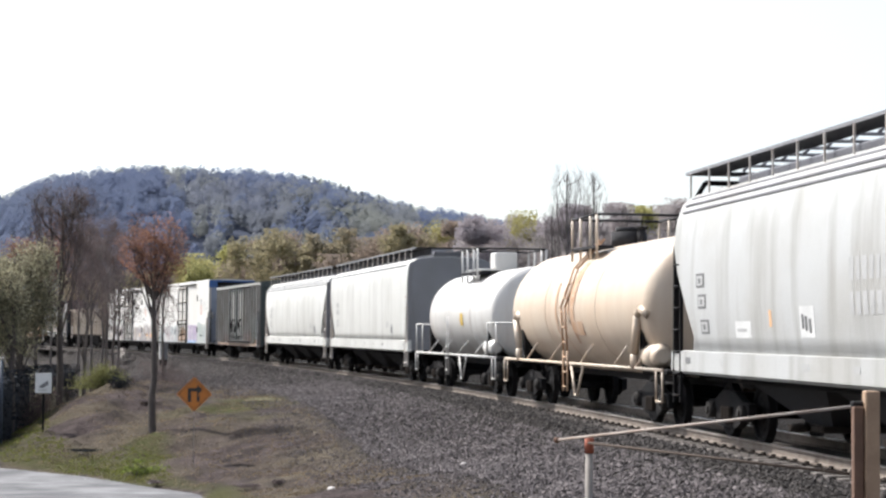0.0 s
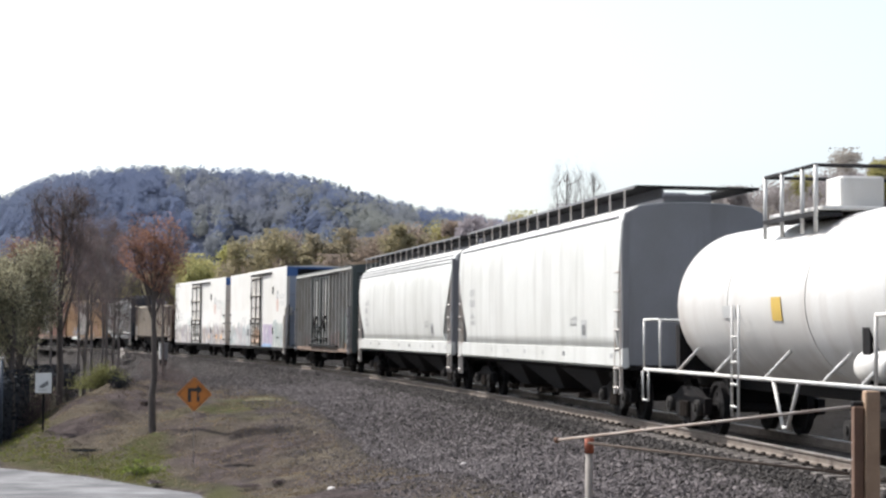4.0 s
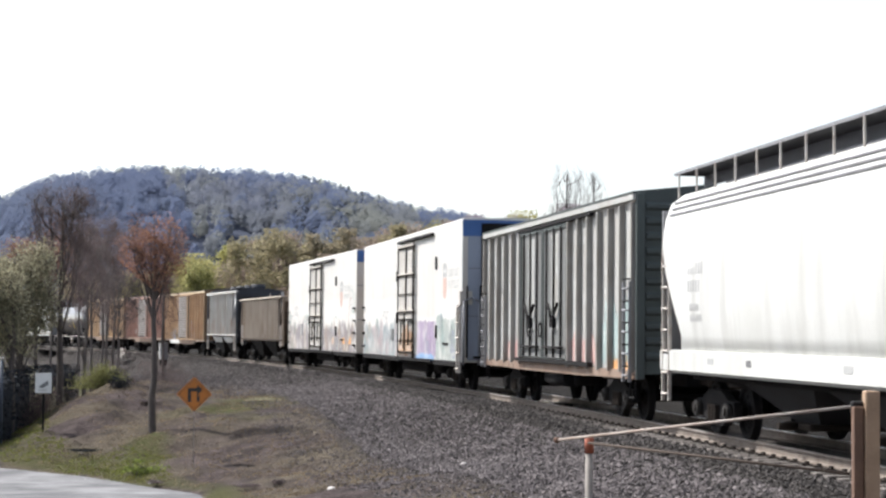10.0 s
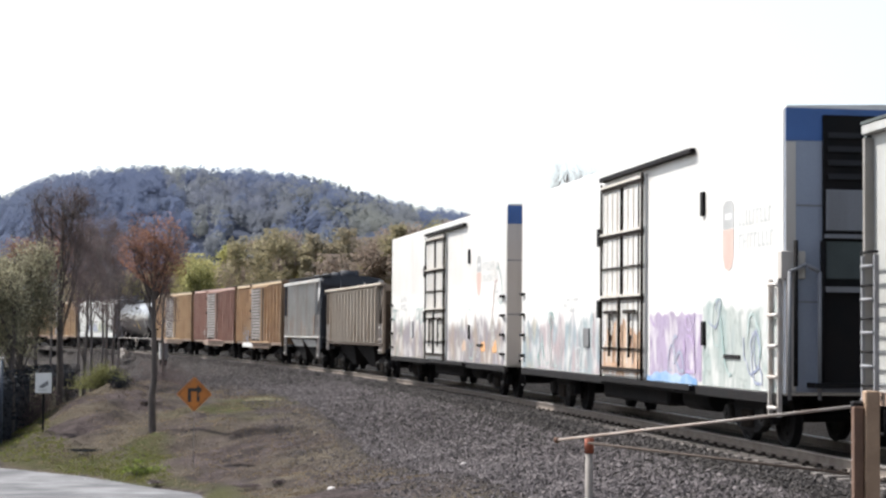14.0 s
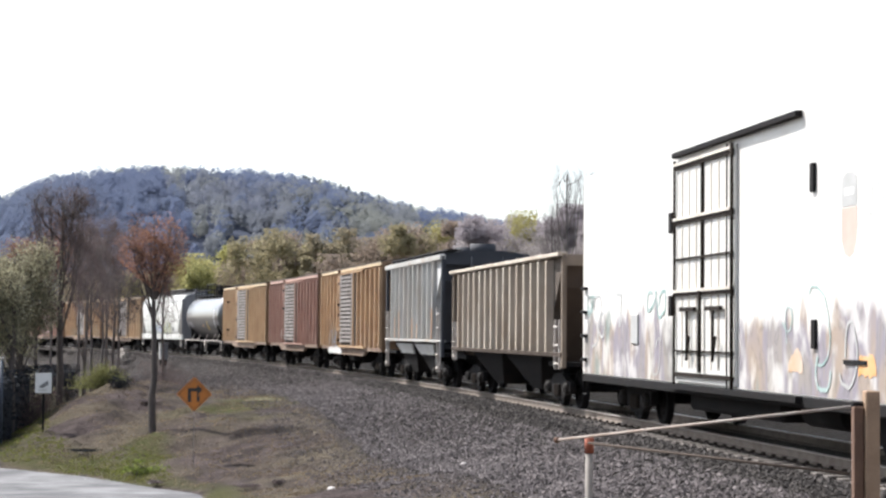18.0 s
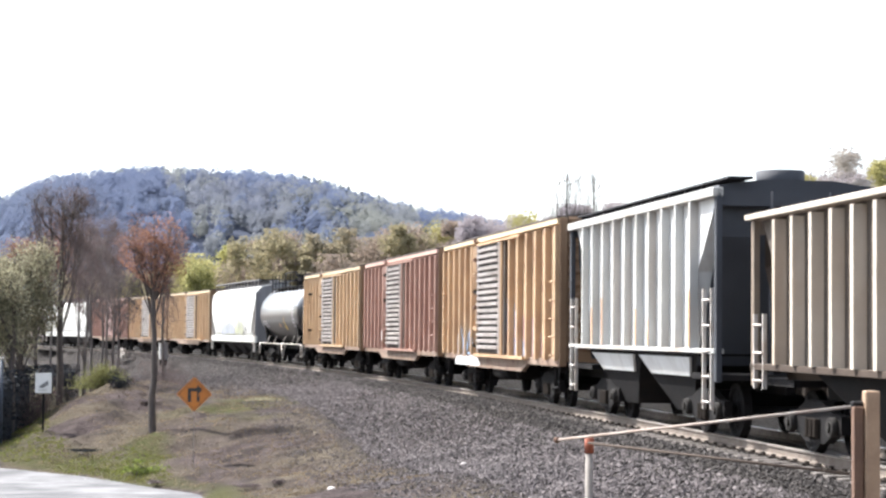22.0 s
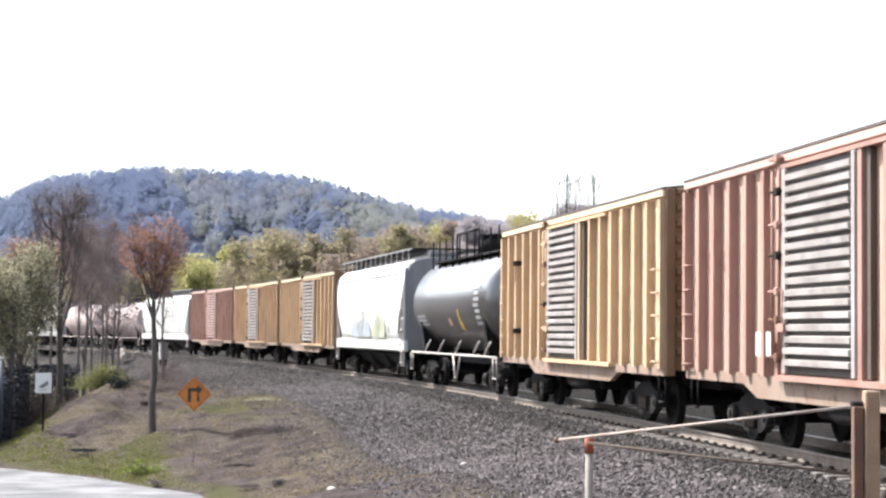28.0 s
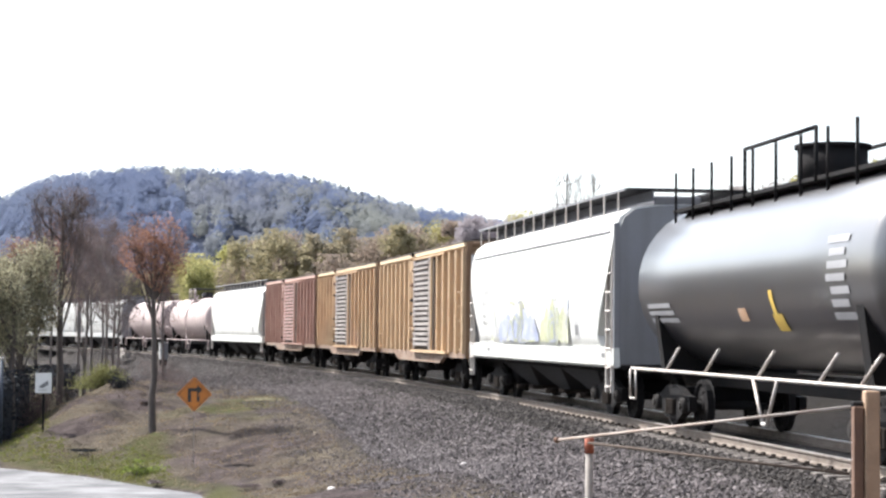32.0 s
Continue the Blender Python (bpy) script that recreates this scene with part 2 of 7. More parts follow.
WOODTAUPE = surface("bare_taupe_crowns", (0.34, 0.275, 0.235), 0.9, 0, (0.36, 0.30, 0.20), 0.8, 0.05, island=0.2, bump=0, spec=0.1, leafy=True)
# ridge and slope stands, haze blue mixed into both
RIDGEOLIVE = surface("hazy_budding_ridge_crowns", (0.36, 0.38, 0.32), 0.9, 0, (0.28, 0.31, 0.35), 0.9, 0.02, island=0.08, bump=0, spec=0.1, leafy=True)
SLOPEOLIVE = surface("hazy_olive_slope_crowns", (0.29, 0.30, 0.28), 0.9, 0, (0.23, 0.25, 0.32), 0.9, 0.02, island=0.08, bump=0, spec=0.1, leafy=True)
# scrub colour paled and greyed for haze
WOODBROWN = surface("hazy_brown_scrub_crowns", (0.40, 0.36, 0.375), 0.9, 0, (0.43, 0.40, 0.31), 0.7, 0.05, island=0.25, bump=0, spec=0.1, leafy=True)
CONIFER = surface("dark_conifers", (0.022, 0.03, 0.02), 0.9, island=0.4)
WEATHERWOOD = surface("weathered_brown_post", (0.15, 0.085, 0.055), 0.85, 0, (0.09, 0.05, 0.035), 0.6, 5.0, 0.5)
PALEWOOD = surface("pale_cut_wood", (0.34, 0.23, 0.15), 0.85, 0, (0.22, 0.14, 0.09), 0.6, 6.0)
GATEPIPE = surface("weathered_gate_pipe", (0.36, 0.31, 0.27), 0.6, 0, (0.20, 0.12, 0.08), 0.7, 3.0)
MARKER = surface("dull_marker_post", (0.26, 0.235, 0.21), 0.8, 0, (0.18, 0.15, 0.13), 0.6, 4.0)
GALV = surface("galvanised_pipe", (0.52, 0.49, 0.46), 0.5, 0.3, (0.34, 0.24, 0.17), 0.5, 5.0)
ORANGEPAINT = surface("faded_red_orange_paint", (0.30, 0.085, 0.045), 0.8)
PALEPOST = surface("pale_marker_post", (0.58, 0.55, 0.52), 0.7)
SIGNORANGE = surface("orange_sign_face", (0.52, 0.17, 0.02), 0.5, vary=0.05)
SIGNBLACK = surface("black_sign_ink", (0.03, 0.025, 0.02), 0.6)
SIGNWHITE = surface("white_sign_face", (0.75, 0.75, 0.73), 0.5)
BLUECAR = surface("pale_blue_car_paint", (0.13, 0.20, 0.28), 0.25, 0.3, bump=0)
GLASSDK = surface("dark_car_glass", (0.02, 0.025, 0.03), 0.08, bump=0)
RUBBER = surface("black_rubber", (0.03, 0.03, 0.03), 0.8)
lampm = surface("lit_red_tail_lamp", (0.5, 0.03, 0.02), 0.3, bump=0)
lampm.node_tree.nodes["Principled BSDF"].inputs["Emission Color"].default_value = (1.0, 0.04, 0.02, 1)
lampm.node_tree.nodes["Principled BSDF"].inputs["Emission Strength"].default_value = 1.1


def ground_material():
    """Dry grass, bare soil, green verge and ballast, told apart by the lie of the land (a vertex attribute for each)."""
    m = bpy.data.materials.new("ground_cover")
    m.use_nodes = True
    N, L = m.node_tree.nodes, m.node_tree.links.new
    b = N["Principled BSDF"]
    b.inputs["Roughness"].default_value = 0.95
    b.inputs["Specular IOR Level"].default_value = 0.08
    geo = N.new("ShaderNodeNewGeometry")

    def tex(sc, det):
        t = N.new("ShaderNodeTexNoise")
        t.inputs["Scale"].default_value, t.inputs["Detail"].default_value = sc, det
        L(geo.outputs["Position"], t.inputs["Vector"])
        return t.outputs[0]

    def rng(src, lo, hi):
        r = N.new("ShaderNodeMapRange")
        r.inputs["From Min"].default_value, r.inputs["From Max"].default_value = lo, hi
        L(src, r.inputs["Value"])
        return r.outputs[0]

    def mix(f, a, c):
        x = N.new("ShaderNodeMix")
        x.data_type = "RGBA"
        L(f, x.inputs[0])
        for slot, v in ((6, a), (7, c)):
            if isinstance(v, tuple):
                x.inputs[slot].default_value = (*v, 1)
            else:
                L(v, x.inputs[slot])
        return x.outputs[2]

    def att(name):
        a = N.new("ShaderNodeAttribute")
        a.attribute_name = name
        return a.outputs["Fac"]

    def plus(a, c, k):
        x = N.new("ShaderNodeMath")
        x.operation = "MULTIPLY_ADD"
        L(c, x.inputs[0])
        x.inputs[1].default_value = k
        L(a, x.inputs[2])
        return x.outputs[0]

    big, mid, small = tex(0.35, 4), tex(1.6, 6), tex(14.0, 5)
    soil = mix(rng(mid, 0.35, 0.65), (0.078, 0.058, 0.057), (0.178, 0.139, 0.133))
    dry = mix(rng(big, 0.42, 0.62), soil, (0.205, 0.168, 0.122))
    dry = mix(rng(tex(0.95, 6), 0.56, 0.70), dry, (0.046, 0.037, 0.034))
    green = mix(rng(mid, 0.3, 0.7), (0.10, 0.115, 0.028), (0.15, 0.135, 0.058))
    stone = mix(rng(small, 0.35, 0.65), (0.098, 0.089, 0.085), (0.046, 0.041, 0.039))
    col = mix(rng(plus(att("green"), big, 0.8), 0.65, 1.0), dry, green)
    col = mix(rng(plus(att("stone"), mid, 0.7), 0.65, 0.95), col, stone)
    col = mix(rng(small, 0.45, 0.9), col, (0.048, 0.039, 0.033))
    # near-black for shade behind the train, and for the stained strip by the rail
    col = mix(att("shade_oil"), col, (0.010, 0.009, 0.008))
    L(col, b.inputs["Base Color"])
    bp = N.new("ShaderNodeBump")
    bp.inputs["Strength"].default_value, bp.inputs["Distance"].default_value = 1.0, 0.16
    L(plus(small, mid, 2.0), bp.inputs["Height"])
    L(bp.outputs[0], b.inputs["Normal"])
    return m


def spray_material(name, under, colours, z1, spread=0.35, strength=0.8, size=0.8):
    """Faded sprayed lettering: upright strokes of several colours with worn outlines, thinning out towards a ragged upper edge."""
    m = bpy.data.materials.new(name)
    m.use_nodes = True
    N, L = m.node_tree.nodes, m.node_tree.links.new
    b = N["Principled BSDF"]
    b.inputs["Roughness"].default_value = 0.5
    tc = N.new("ShaderNodeTexCoord")

    def tex(scale, detail, stretch, distort=0.0):
        mp, x = N.new("ShaderNodeMapping"), N.new("ShaderNodeTexNoise")
        mp.inputs["Scale"].default_value = stretch
        x.inputs["Scale"].default_value, x.inputs["Detail"].default_value, x.inputs["Distortion"].default_value = scale, detail, distort
        L(tc.outputs["Object"], mp.inputs[0])
        L(mp.outputs[0], x.inputs["Vector"])
        return x.outputs[0]

    def rng(src, lo, hi, to=1.0):
        r = N.new("ShaderNodeMapRange")
        r.inputs["From Min"].default_value, r.inputs["From Max"].default_value, r.inputs["To Max"].default_value = lo, hi, to
        L(src, r.inputs["Value"])
        return r.outputs[0]

    def calc(kind, a, c):
        x = N.new("ShaderNodeMath")
        x.operation = kind
        for i, v in enumerate((a, c)):
            if isinstance(v, float):
                x.inputs[i].default_value = v
            else:
                L(v, x.inputs[i])
        return x.outputs[0]

    def mix(f, a, c):
        x = N.new("ShaderNodeMix")
        x.data_type = "RGBA"
        L(f, x.inputs[0])
        for slot, v in ((6, a), (7, c)):
            if isinstance(v, tuple):
                x.inputs[slot].default_value = (*v, 1)
            else:
                L(v, x.inputs[slot])
        return x.outputs[2]

    ramp = N.new("ShaderNodeValToRGB")
    ramp.color_ramp.interpolation = "EASE"
    while len(ramp.color_ramp.elements) < len(colours):
        ramp.color_ramp.elements.new(0.5)
    for i, (e, c) in enumerate(zip(ramp.color_ramp.elements, colours)):
        e.position, e.color = 0.28 + 0.44 * i / max(1, len(colours) - 1), (*c, 1)
    L(tex(size, 2.0, (1.0, 1.0, 0.35), 0.6), ramp.inputs[0])
    line = tex(1.7 * size, 3.0, (1.0, 1.0, 0.42), 1.4)
    edge = rng(calc("ABSOLUTE", calc("SUBTRACT", line, 0.5), 0.0), 0.03, 0.0, 0.55)
    col = mix(edge, ramp.outputs[0], tuple(0.45 * c for c in colours[0]))
    bare = rng(tex(2.3 * size, 5.0, (1.0, 1.0, 0.5), 0.4), 0.50, 0.64, 0.6)
    col = mix(bare, col, under)
    sep = N.new("ShaderNodeSeparateXYZ")
    L(tc.outputs["Object"], sep.inputs[0])
    rag = calc("MULTIPLY", tex(1.6 * size, 3.0, (1.0, 1.0, 0.15)), 2.4 * spread)
    high = calc("ADD", sep.outputs["Z"], rag)
    fade = rng(high, z1 + 1.2 * spread, z1 + 0.85 * spread, strength)
    col = mix(fade, under, col)
    L(col, b.inputs["Base Color"])
    return m


GROUND = ground_material()


# ---------------------------------------------------------------- mesh helpers
class Shape:
    """Collects the faces of one part."""

    def __init__(self):
        self.v, self.f, self.smooth = [], [], []

    def add(self, verts, faces, smooth=False):
        n = len(self.v)
        self.v += [tuple(p) for p in verts]
        self.f += [tuple(i + n for i in f) for f in faces]
        self.smooth += [smooth] * len(faces)
        return self

    def box(self, x0, x1, y0, y1, z0, z1, bevel=0.0):
        if not bevel:
            v = [(x, y, z) for x in (x0, x1) for y in (y0, y1) for z in (z0, z1)]
            return self.add(v, [(0, 1, 3, 2), (4, 6, 7, 5), (0, 4, 5, 1), (2, 3, 7, 6), (0, 2, 6, 4), (1, 5, 7, 3)])
        bm = bmesh.new()
        bmesh.ops.create_cube(bm, size=1.0)
        for p in bm.verts:
            p.co = ((x0 + x1) / 2 + p.co.x * (x1 - x0), (y0 + y1) / 2 + p.co.y * (y1 - y0), (z0 + z1) / 2 + p.co.z * (z1 - z0))
        bmesh.ops.bevel(bm, geom=bm.edges[:], offset=bevel, segments=1, affect="EDGES")
        bm.verts.index_update()
        self.add([p.co[:] for p in bm.verts], [[q.index for q in f.verts] for f in bm.faces])
        bm.free()
        return self

    def rod(self, a, b, r, seg=8, r2=None, caps=True):
        a, b = Vector(a), Vector(b)
        d = (b - a).normalized()
        u = d.orthogonal().normalized()
        w = d.cross(u)
        r2 = r if r2 is None else r2
        v = []
        for c, rr in ((a, r), (b, r2)):
            v += [c + (u * math.cos(2 * math.pi * i / seg) + w * math.sin(2 * math.pi * i / seg)) * rr for i in range(seg)]
        self.add(v, [(i, (i + 1) % seg, seg + (i + 1) % seg, seg + i) for i in range(seg)], True)
        if caps:
            n = len(self.v) - 2 * seg
            self.f += [tuple(n + i for i in reversed(range(seg))), tuple(n + seg + i for i in range(seg))]
            self.smooth += [False, False]
        return self

    def path(self, pts, r, seg=6):
        for a, b in zip(pts, pts[1:]):
            self.rod(a, b, r, seg)
        return self

    def prism(self, poly, axis, a, b):
        """poly: 2D points (x, z) pushed along y, or (y, z) pushed along x, or (x, y) along z."""
        put = {"x": lambda p, k: (k, p[0], p[1]), "y": lambda p, k: (p[0], k, p[1]), "z": lambda p, k: (p[0], p[1], k)}[axis]
        n = len(poly)
        v = [put(p, a) for p in poly] + [put(p, b) for p in poly]
        return self.add(v, [(i, (i + 1) % n, n + (i + 1) % n, n + i) for i in range(n)] + [tuple(reversed(range(n))), tuple(range(n, 2 * n))])

    def loft(self, rings, smooth=True, closed=True, caps=True):
        n, k = len(rings[0]), len(rings)
        v = [p for r in rings for p in r]
        m = n if closed else n - 1
        f = [(j * n + i, j * n + (i + 1) % n, (j + 1) * n + (i + 1) % n, (j + 1) * n + i) for j in range(k - 1) for i in range(m)]
        self.add(v, f, smooth)
        if caps:
            base = len(self.v) - n * k
            self.f += [tuple(base + i for i in reversed(range(n))), tuple(base + (k - 1) * n + i for i in range(n))]
            self.smooth += [False, False]
        return self

    def quads(self, centres, size, rng, squash=1.0):
        """Loose leaf-like faces at the given places, turned at random."""
        c = np.asarray(centres, float)
        n = len(c)
        a = rng.normal(size=(n, 3))
        a /= np.linalg.norm(a, axis=1)[:, None]
        b = np.cross(a, rng.normal(size=(n, 3)))
        b /= np.linalg.norm(b, axis=1)[:, None]
        s = (size * rng.uniform(0.55, 1.3, n))[:, None] if np.isscalar(size) else (np.asarray(size) * rng.uniform(0.55, 1.3, n))[:, None]
        a, b = a * s, b * s * 0.7
        v = np.stack([c - a, c - b * squash, c + a * 0.9, c + b * squash], 1).reshape(-1, 3)
        k = len(self.v)
        self.v += [tuple(p) for p in v.tolist()]
        self.f += [(k + 4 * i, k + 4 * i + 1, k + 4 * i + 2, k + 4 * i + 3) for i in range(n)]
        self.smooth += [False] * n
        return self

    def leaves(self, name, centres, size, rng, material, calm=0.0):
        """A mesh of loose leaf-like faces, for very many of them."""
        c = np.asarray(centres, float)
        n = len(c)
        up = rng.normal(size=(n, 3)) + calm * np.array([-0.2, -0.7, 0.9])
        a = np.cross(up, rng.normal(size=(n, 3)))
        a /= np.linalg.norm(a, axis=1)[:, None]
        b = np.cross(a, up)
        b /= np.linalg.norm(b, axis=1)[:, None]
        s = (size * rng.uniform(0.55, 1.3, n))[:, None]
        v = np.stack([c - a * s, c - b * s * 0.7, c + a * s * 0.9, c + b * s * 0.7], 1).reshape(-1).astype(np.float32)
        me = bpy.data.meshes.new(name)
        me.vertices.add(4 * n)
        me.loops.add(4 * n)
        me.polygons.add(n)
        me.vertices.foreach_set("co", v)
        me.loops.foreach_set("vertex_index", np.arange(4 * n, dtype=np.int32))
        me.polygons.foreach_set("loop_start", np.arange(0, 4 * n, 4, dtype=np.int32))
        me.materials.append(material)
        me.update(calc_edges=True)
        return me

    def mesh(self, name, material):
        me = bpy.data.meshes.new(name)
        me.from_pydata(self.v, [], self.f)
        me.polygons.foreach_set("use_smooth", self.smooth)
        me.materials.append(material)
        me.update()
        return me


def part(name, shape, material, parent, label="", at=None):
    """Links a shape (or a mesh that is shared) as one mesh object under a thing or part."""
    me = shape.mesh(name, material) if isinstance(shape, Shape) else shape
    ob = new(name, me)
    ob.parent = parent
    if at is not None:
        ob.location = at
    return tagged(ob, label)


def thing(name, label, category, group="", at=(0, 0, 0), turn=0.0):
    ob = new(name)
    ob.location, ob.rotation_euler = at, (0, 0, turn)
    ob.empty_display_size = 0.3
    return tagged(ob, label, category, group)


def solo(name, shape, material, label, category="", group="", kind=""):
    return tagged(new(name, shape.mesh(name, material)), label, category, group, kind)


# ---------------------------------------------------------------- the line of the track
KNOT_S, KNOT_K = (-60, 0, 30, 60, 110, 200), (0.00177, 0.00177, 0.00123, 0.00165, 0.00209, 0.00188)
GRADE = 0.00188
_s = np.arange(-140.0, 520.0, 0.5)
_k = np.interp(_s, KNOT_S, KNOT_K)
_i0 = int(np.argmin(abs(_s)))
_th = np.concatenate([[0], np.cumsum((_k[1:] + _k[:-1]) / 2 * 0.5)])
_th = _th - _th[_i0] + 1.69325
_mid = (_th[1:] + _th[:-1]) / 2
_x = np.concatenate([[0], np.cumsum(np.cos(_mid) * 0.5)])
_y = np.concatenate([[0], np.cumsum(np.sin(_mid) * 0.5)])
_x, _y = _x - _x[_i0] + 7.81459, _y - _y[_i0] + 16.00343


def on_track(s, w=0.0, z=0.0):
    """The place s metres up the line, w metres to the near side of its middle, z over the rail head; and the line's heading."""
    x, y, th = float(np.interp(s, _s, _x)), float(np.interp(s, _s, _y)), float(np.interp(s, _s, _th))
    return (x - math.sin(th) * w, y + math.cos(th) * w, z + GRADE * s), th


def car_pose(s):
    p, th = on_track(s)
    return Matrix.Translation(p) @ pose(0, 0, 0, 0, math.degrees(math.atan(GRADE)), math.degrees(th) + 180)


SPEED = 6.873
CARS, WHEELS = [], []

# ---------------------------------------------------------------- the lie of the land
ROAD_EDGE = np.array([(-3.6, -40), (-3.7, 0), (-3.9, 20), (-4.3, 36), (-5.8, 43.9), (-6.9, 45.8), (-9.6, 49.7), (-12.7, 52.7), (-14.6, 56.5), (-16.1, 63), (-17.6, 75), (-20.2, 95), (-26, 130), (-40, 180), (-75, 260), (-140, 360)], float)


def to_road(x, y):
    """Distance from the road's near-track edge: positive on the bank, negative on the road."""
    best = np.full(x.shape, 1e9)
    sign = np.ones(x.shape)
    for a, b in zip(ROAD_EDGE, ROAD_EDGE[1:]):
        d = b - a
        t = np.clip(((x - a[0]) * d[0] + (y - a[1]) * d[1]) / (d @ d), 0, 1)
        dx, dy = x - a[0] - t * d[0], y - a[1] - t * d[1]
        q = np.hypot(dx, dy)
        s = np.where(d[0] * (y - a[1]) - d[1] * (x - a[0]) > 0, -1.0, 1.0)
        sign = np.where(q < best, s, sign)
        best = np.minimum(best, q)
    return best * sign


def road_height(y):
    return np.interp(y, [-10, 4, 20, 38, 46, 400], [0.02, 0.0, -0.75, -1.95, -2.2, -2.3])


_ty = np.arange(-60, 430, 1.0)
_order = np.argsort(_y)
_tx = np.interp(_ty, _y[_order], _x[_order])
_tth = np.interp(_ty, _y[_order], _th[_order])
_ts = np.interp(_ty, _y[_order], _s[_order])


def to_track(x, y):
    """Distance from the middle of the track (positive on the camera's side) and the distance up the line."""
    th = np.interp(y, _ty, _tth)
    d = (np.interp(y, _ty, _tx) - x) * np.abs(np.sin(th))
    return d, np.interp(y, _ty, _ts)


def height(x, y):
    x, y = np.asarray(x, float), np.asarray(y, float)
    d, s = to_track(x, y)
    # the rise beyond the track is added, to keep light from under the cars
    bed = np.interp(d, [-90, -60, -15, -9, -5, -3.4, -2.1, 2.0, 3.5, 5.2, 8.0, 14, 60], [-1.0, 1.5, 2.2, 0.3, -0.7, -0.62, -0.185, -0.185, -0.50, -0.62, -0.8, -1.1, -1.6]) + GRADE * np.clip(s, -40, 240)
    r = to_road(x, y)
    rz = road_height(y)
    bank = rz + np.interp(r, [-60, -8.4, -7.6, 0.0, 0.6, 5.0, 9.0, 20], [0.9, 0.15, 0.0, 0.0, 0.14, 1.05, 1.7, 4.0])
    k = 0.18
    m = np.minimum(bed, bank)
    z = m - k * np.log(np.exp(-(bed - m) / k) + np.exp(-(bank - m) / k)) + 0.02
    # the track bed itself, with the sleepers' ends showing here and there
    k = np.clip((d - 2.1) / 1.8, 0, 1)
    crib = bed - 0.045 + 0.065 * np.clip((s - 20) / 14, 0, 1) + 0.012 * np.sin(s * 2.1) * np.sin(s * 0.63 + d * 3)
    z = z * k + crib * (1 - k)
    # lumps and hollows of the bank
    n = 0.5 * np.sin(x * 0.9 + 1.3) * np.sin(y * 0.7) + 0.3 * np.sin(x * 2.3 + y * 1.1) + 0.2 * np.sin(x * 4.1 - y * 2.7) + 0.35 * np.sin(x * 1.4 - y * 1.9 + 2.0 * np.sin(y * 0.37)) + 0.22 * np.sin(x * 5.3 + y * 3.1) * np.sin(x * 1.7 - y * 4.3)
    rough = np.clip((r - 0.8) / 2, 0, 1) * np.clip((d - 6.0) / 3, 0, 1)
    z = np.where(r < 0, np.minimum(z, np.maximum(rz, bank) - 0.02), z) + 0.2 * n * rough
    # the brow of the bank by the road's bend
    z = z + 1.05 * np.exp(-((x + 11.6) / 2.3) ** 2 - ((y - 66) / 9.0) ** 2) * np.clip((r - 0.5) / 2.5, 0, 1)
    # level ground by the crossing, where the camera stands
    k = np.clip((15 - y) / 8, 0, 1) * np.clip((r + 0.2) / 1.0, 0, 1) * np.clip((d - 3) / 2, 0, 1)
    return z * (1 - k) + 0.05 * k


def grid_mesh(name, xs, ys, material):
    X, Y = np.meshgrid(xs, ys)
    Z = height(X, Y)
    nx, ny = len(xs), len(ys)
    i = np.arange((ny - 1) * nx).reshape(ny - 1, nx)[:, :-1].ravel()
    me = bpy.data.meshes.new(name)
    me.from_pydata(np.stack([X.ravel(), Y.ravel(), Z.ravel()], 1).tolist(), [], np.stack([i, i + 1, i + nx + 1, i + nx], 1).tolist())
    me.polygons.foreach_set("use_smooth", [True] * len(me.polygons))
    d, s = to_track(X, Y)
    r = to_road(X, Y)
    reach = np.interp(s, [-10, 40, 80, 130, 260], [1.0, 1.0, 1.05, 1.2, 1.3])
    stone = np.interp(np.abs(d) / reach, [0, 3.8, 5.2, 6.8], [1.0, 1.0, 0.5, 0.0])
    # beyond the far rail this is painted shade; by the near rail, staining
    shade_oil = np.interp(d, [-70, -20, -4.5, -0.9, -0.6, 0.72, 0.8, 0.95], [0.3, 0.9, 0.95, 0.95, 0.0, 0.0, 0.5, 0.5])
    shade_oil = np.maximum(shade_oil, np.interp(d, [0.72, 0.8, 1.6, 2.8, 4.4], [0.0, 0.5, 0.45, 0.35, 0.0]))
    green = np.interp(r / np.interp(Y, [50, 57], [1.0, 1.7]), [0, 0.4, 1.3, 2.2, 6], [0.1, 0.72, 0.48, 0.06, 0.0]) * np.interp(Y, [30, 42, 70], [0.35, 0.8, 0.9]) * np.interp(X, [-8.6, -6.4], [1.0, 0.2])
    green = np.maximum(green, 0.62 * np.interp(r, [0, 0.25, 0.8, 1.3], [0.2, 1.0, 0.8, 0.0]) * np.interp(Y, [30, 38, 47, 50], [0.6, 1.0, 1.0, 0.0]))
    green = np.maximum(green, 0.66 * np.exp(-((X + 6.5) ** 2 / 5 + (Y - 62) ** 2 / 50)))
    green = np.maximum(green, 0.72 * np.exp(-((X + 8.1 + 0.06 * (Y - 48)) / 0.8) ** 2) * np.clip((Y - 44) / 3, 0, 1) * np.clip((57 - Y) / 4, 0, 1))
    for key, val in (("stone", stone), ("green", green), ("shade_oil", shade_oil)):
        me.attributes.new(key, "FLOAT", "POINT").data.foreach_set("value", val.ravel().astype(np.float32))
    me.materials.append(material)
    return me


def spaced(lo, hi, near0, near1, fine, coarse):
    a = list(np.arange(near0, near1, fine))
    step, p = fine, near0
    while p > lo:
        step = min(step * 1.25, coarse)
        p -= step
        a.insert(0, p)
    step, p = fine, a[-1]
    while p < hi:
        step = min(step * 1.25, coarse)
        p += step
        a.append(p)
    return np.array(a)


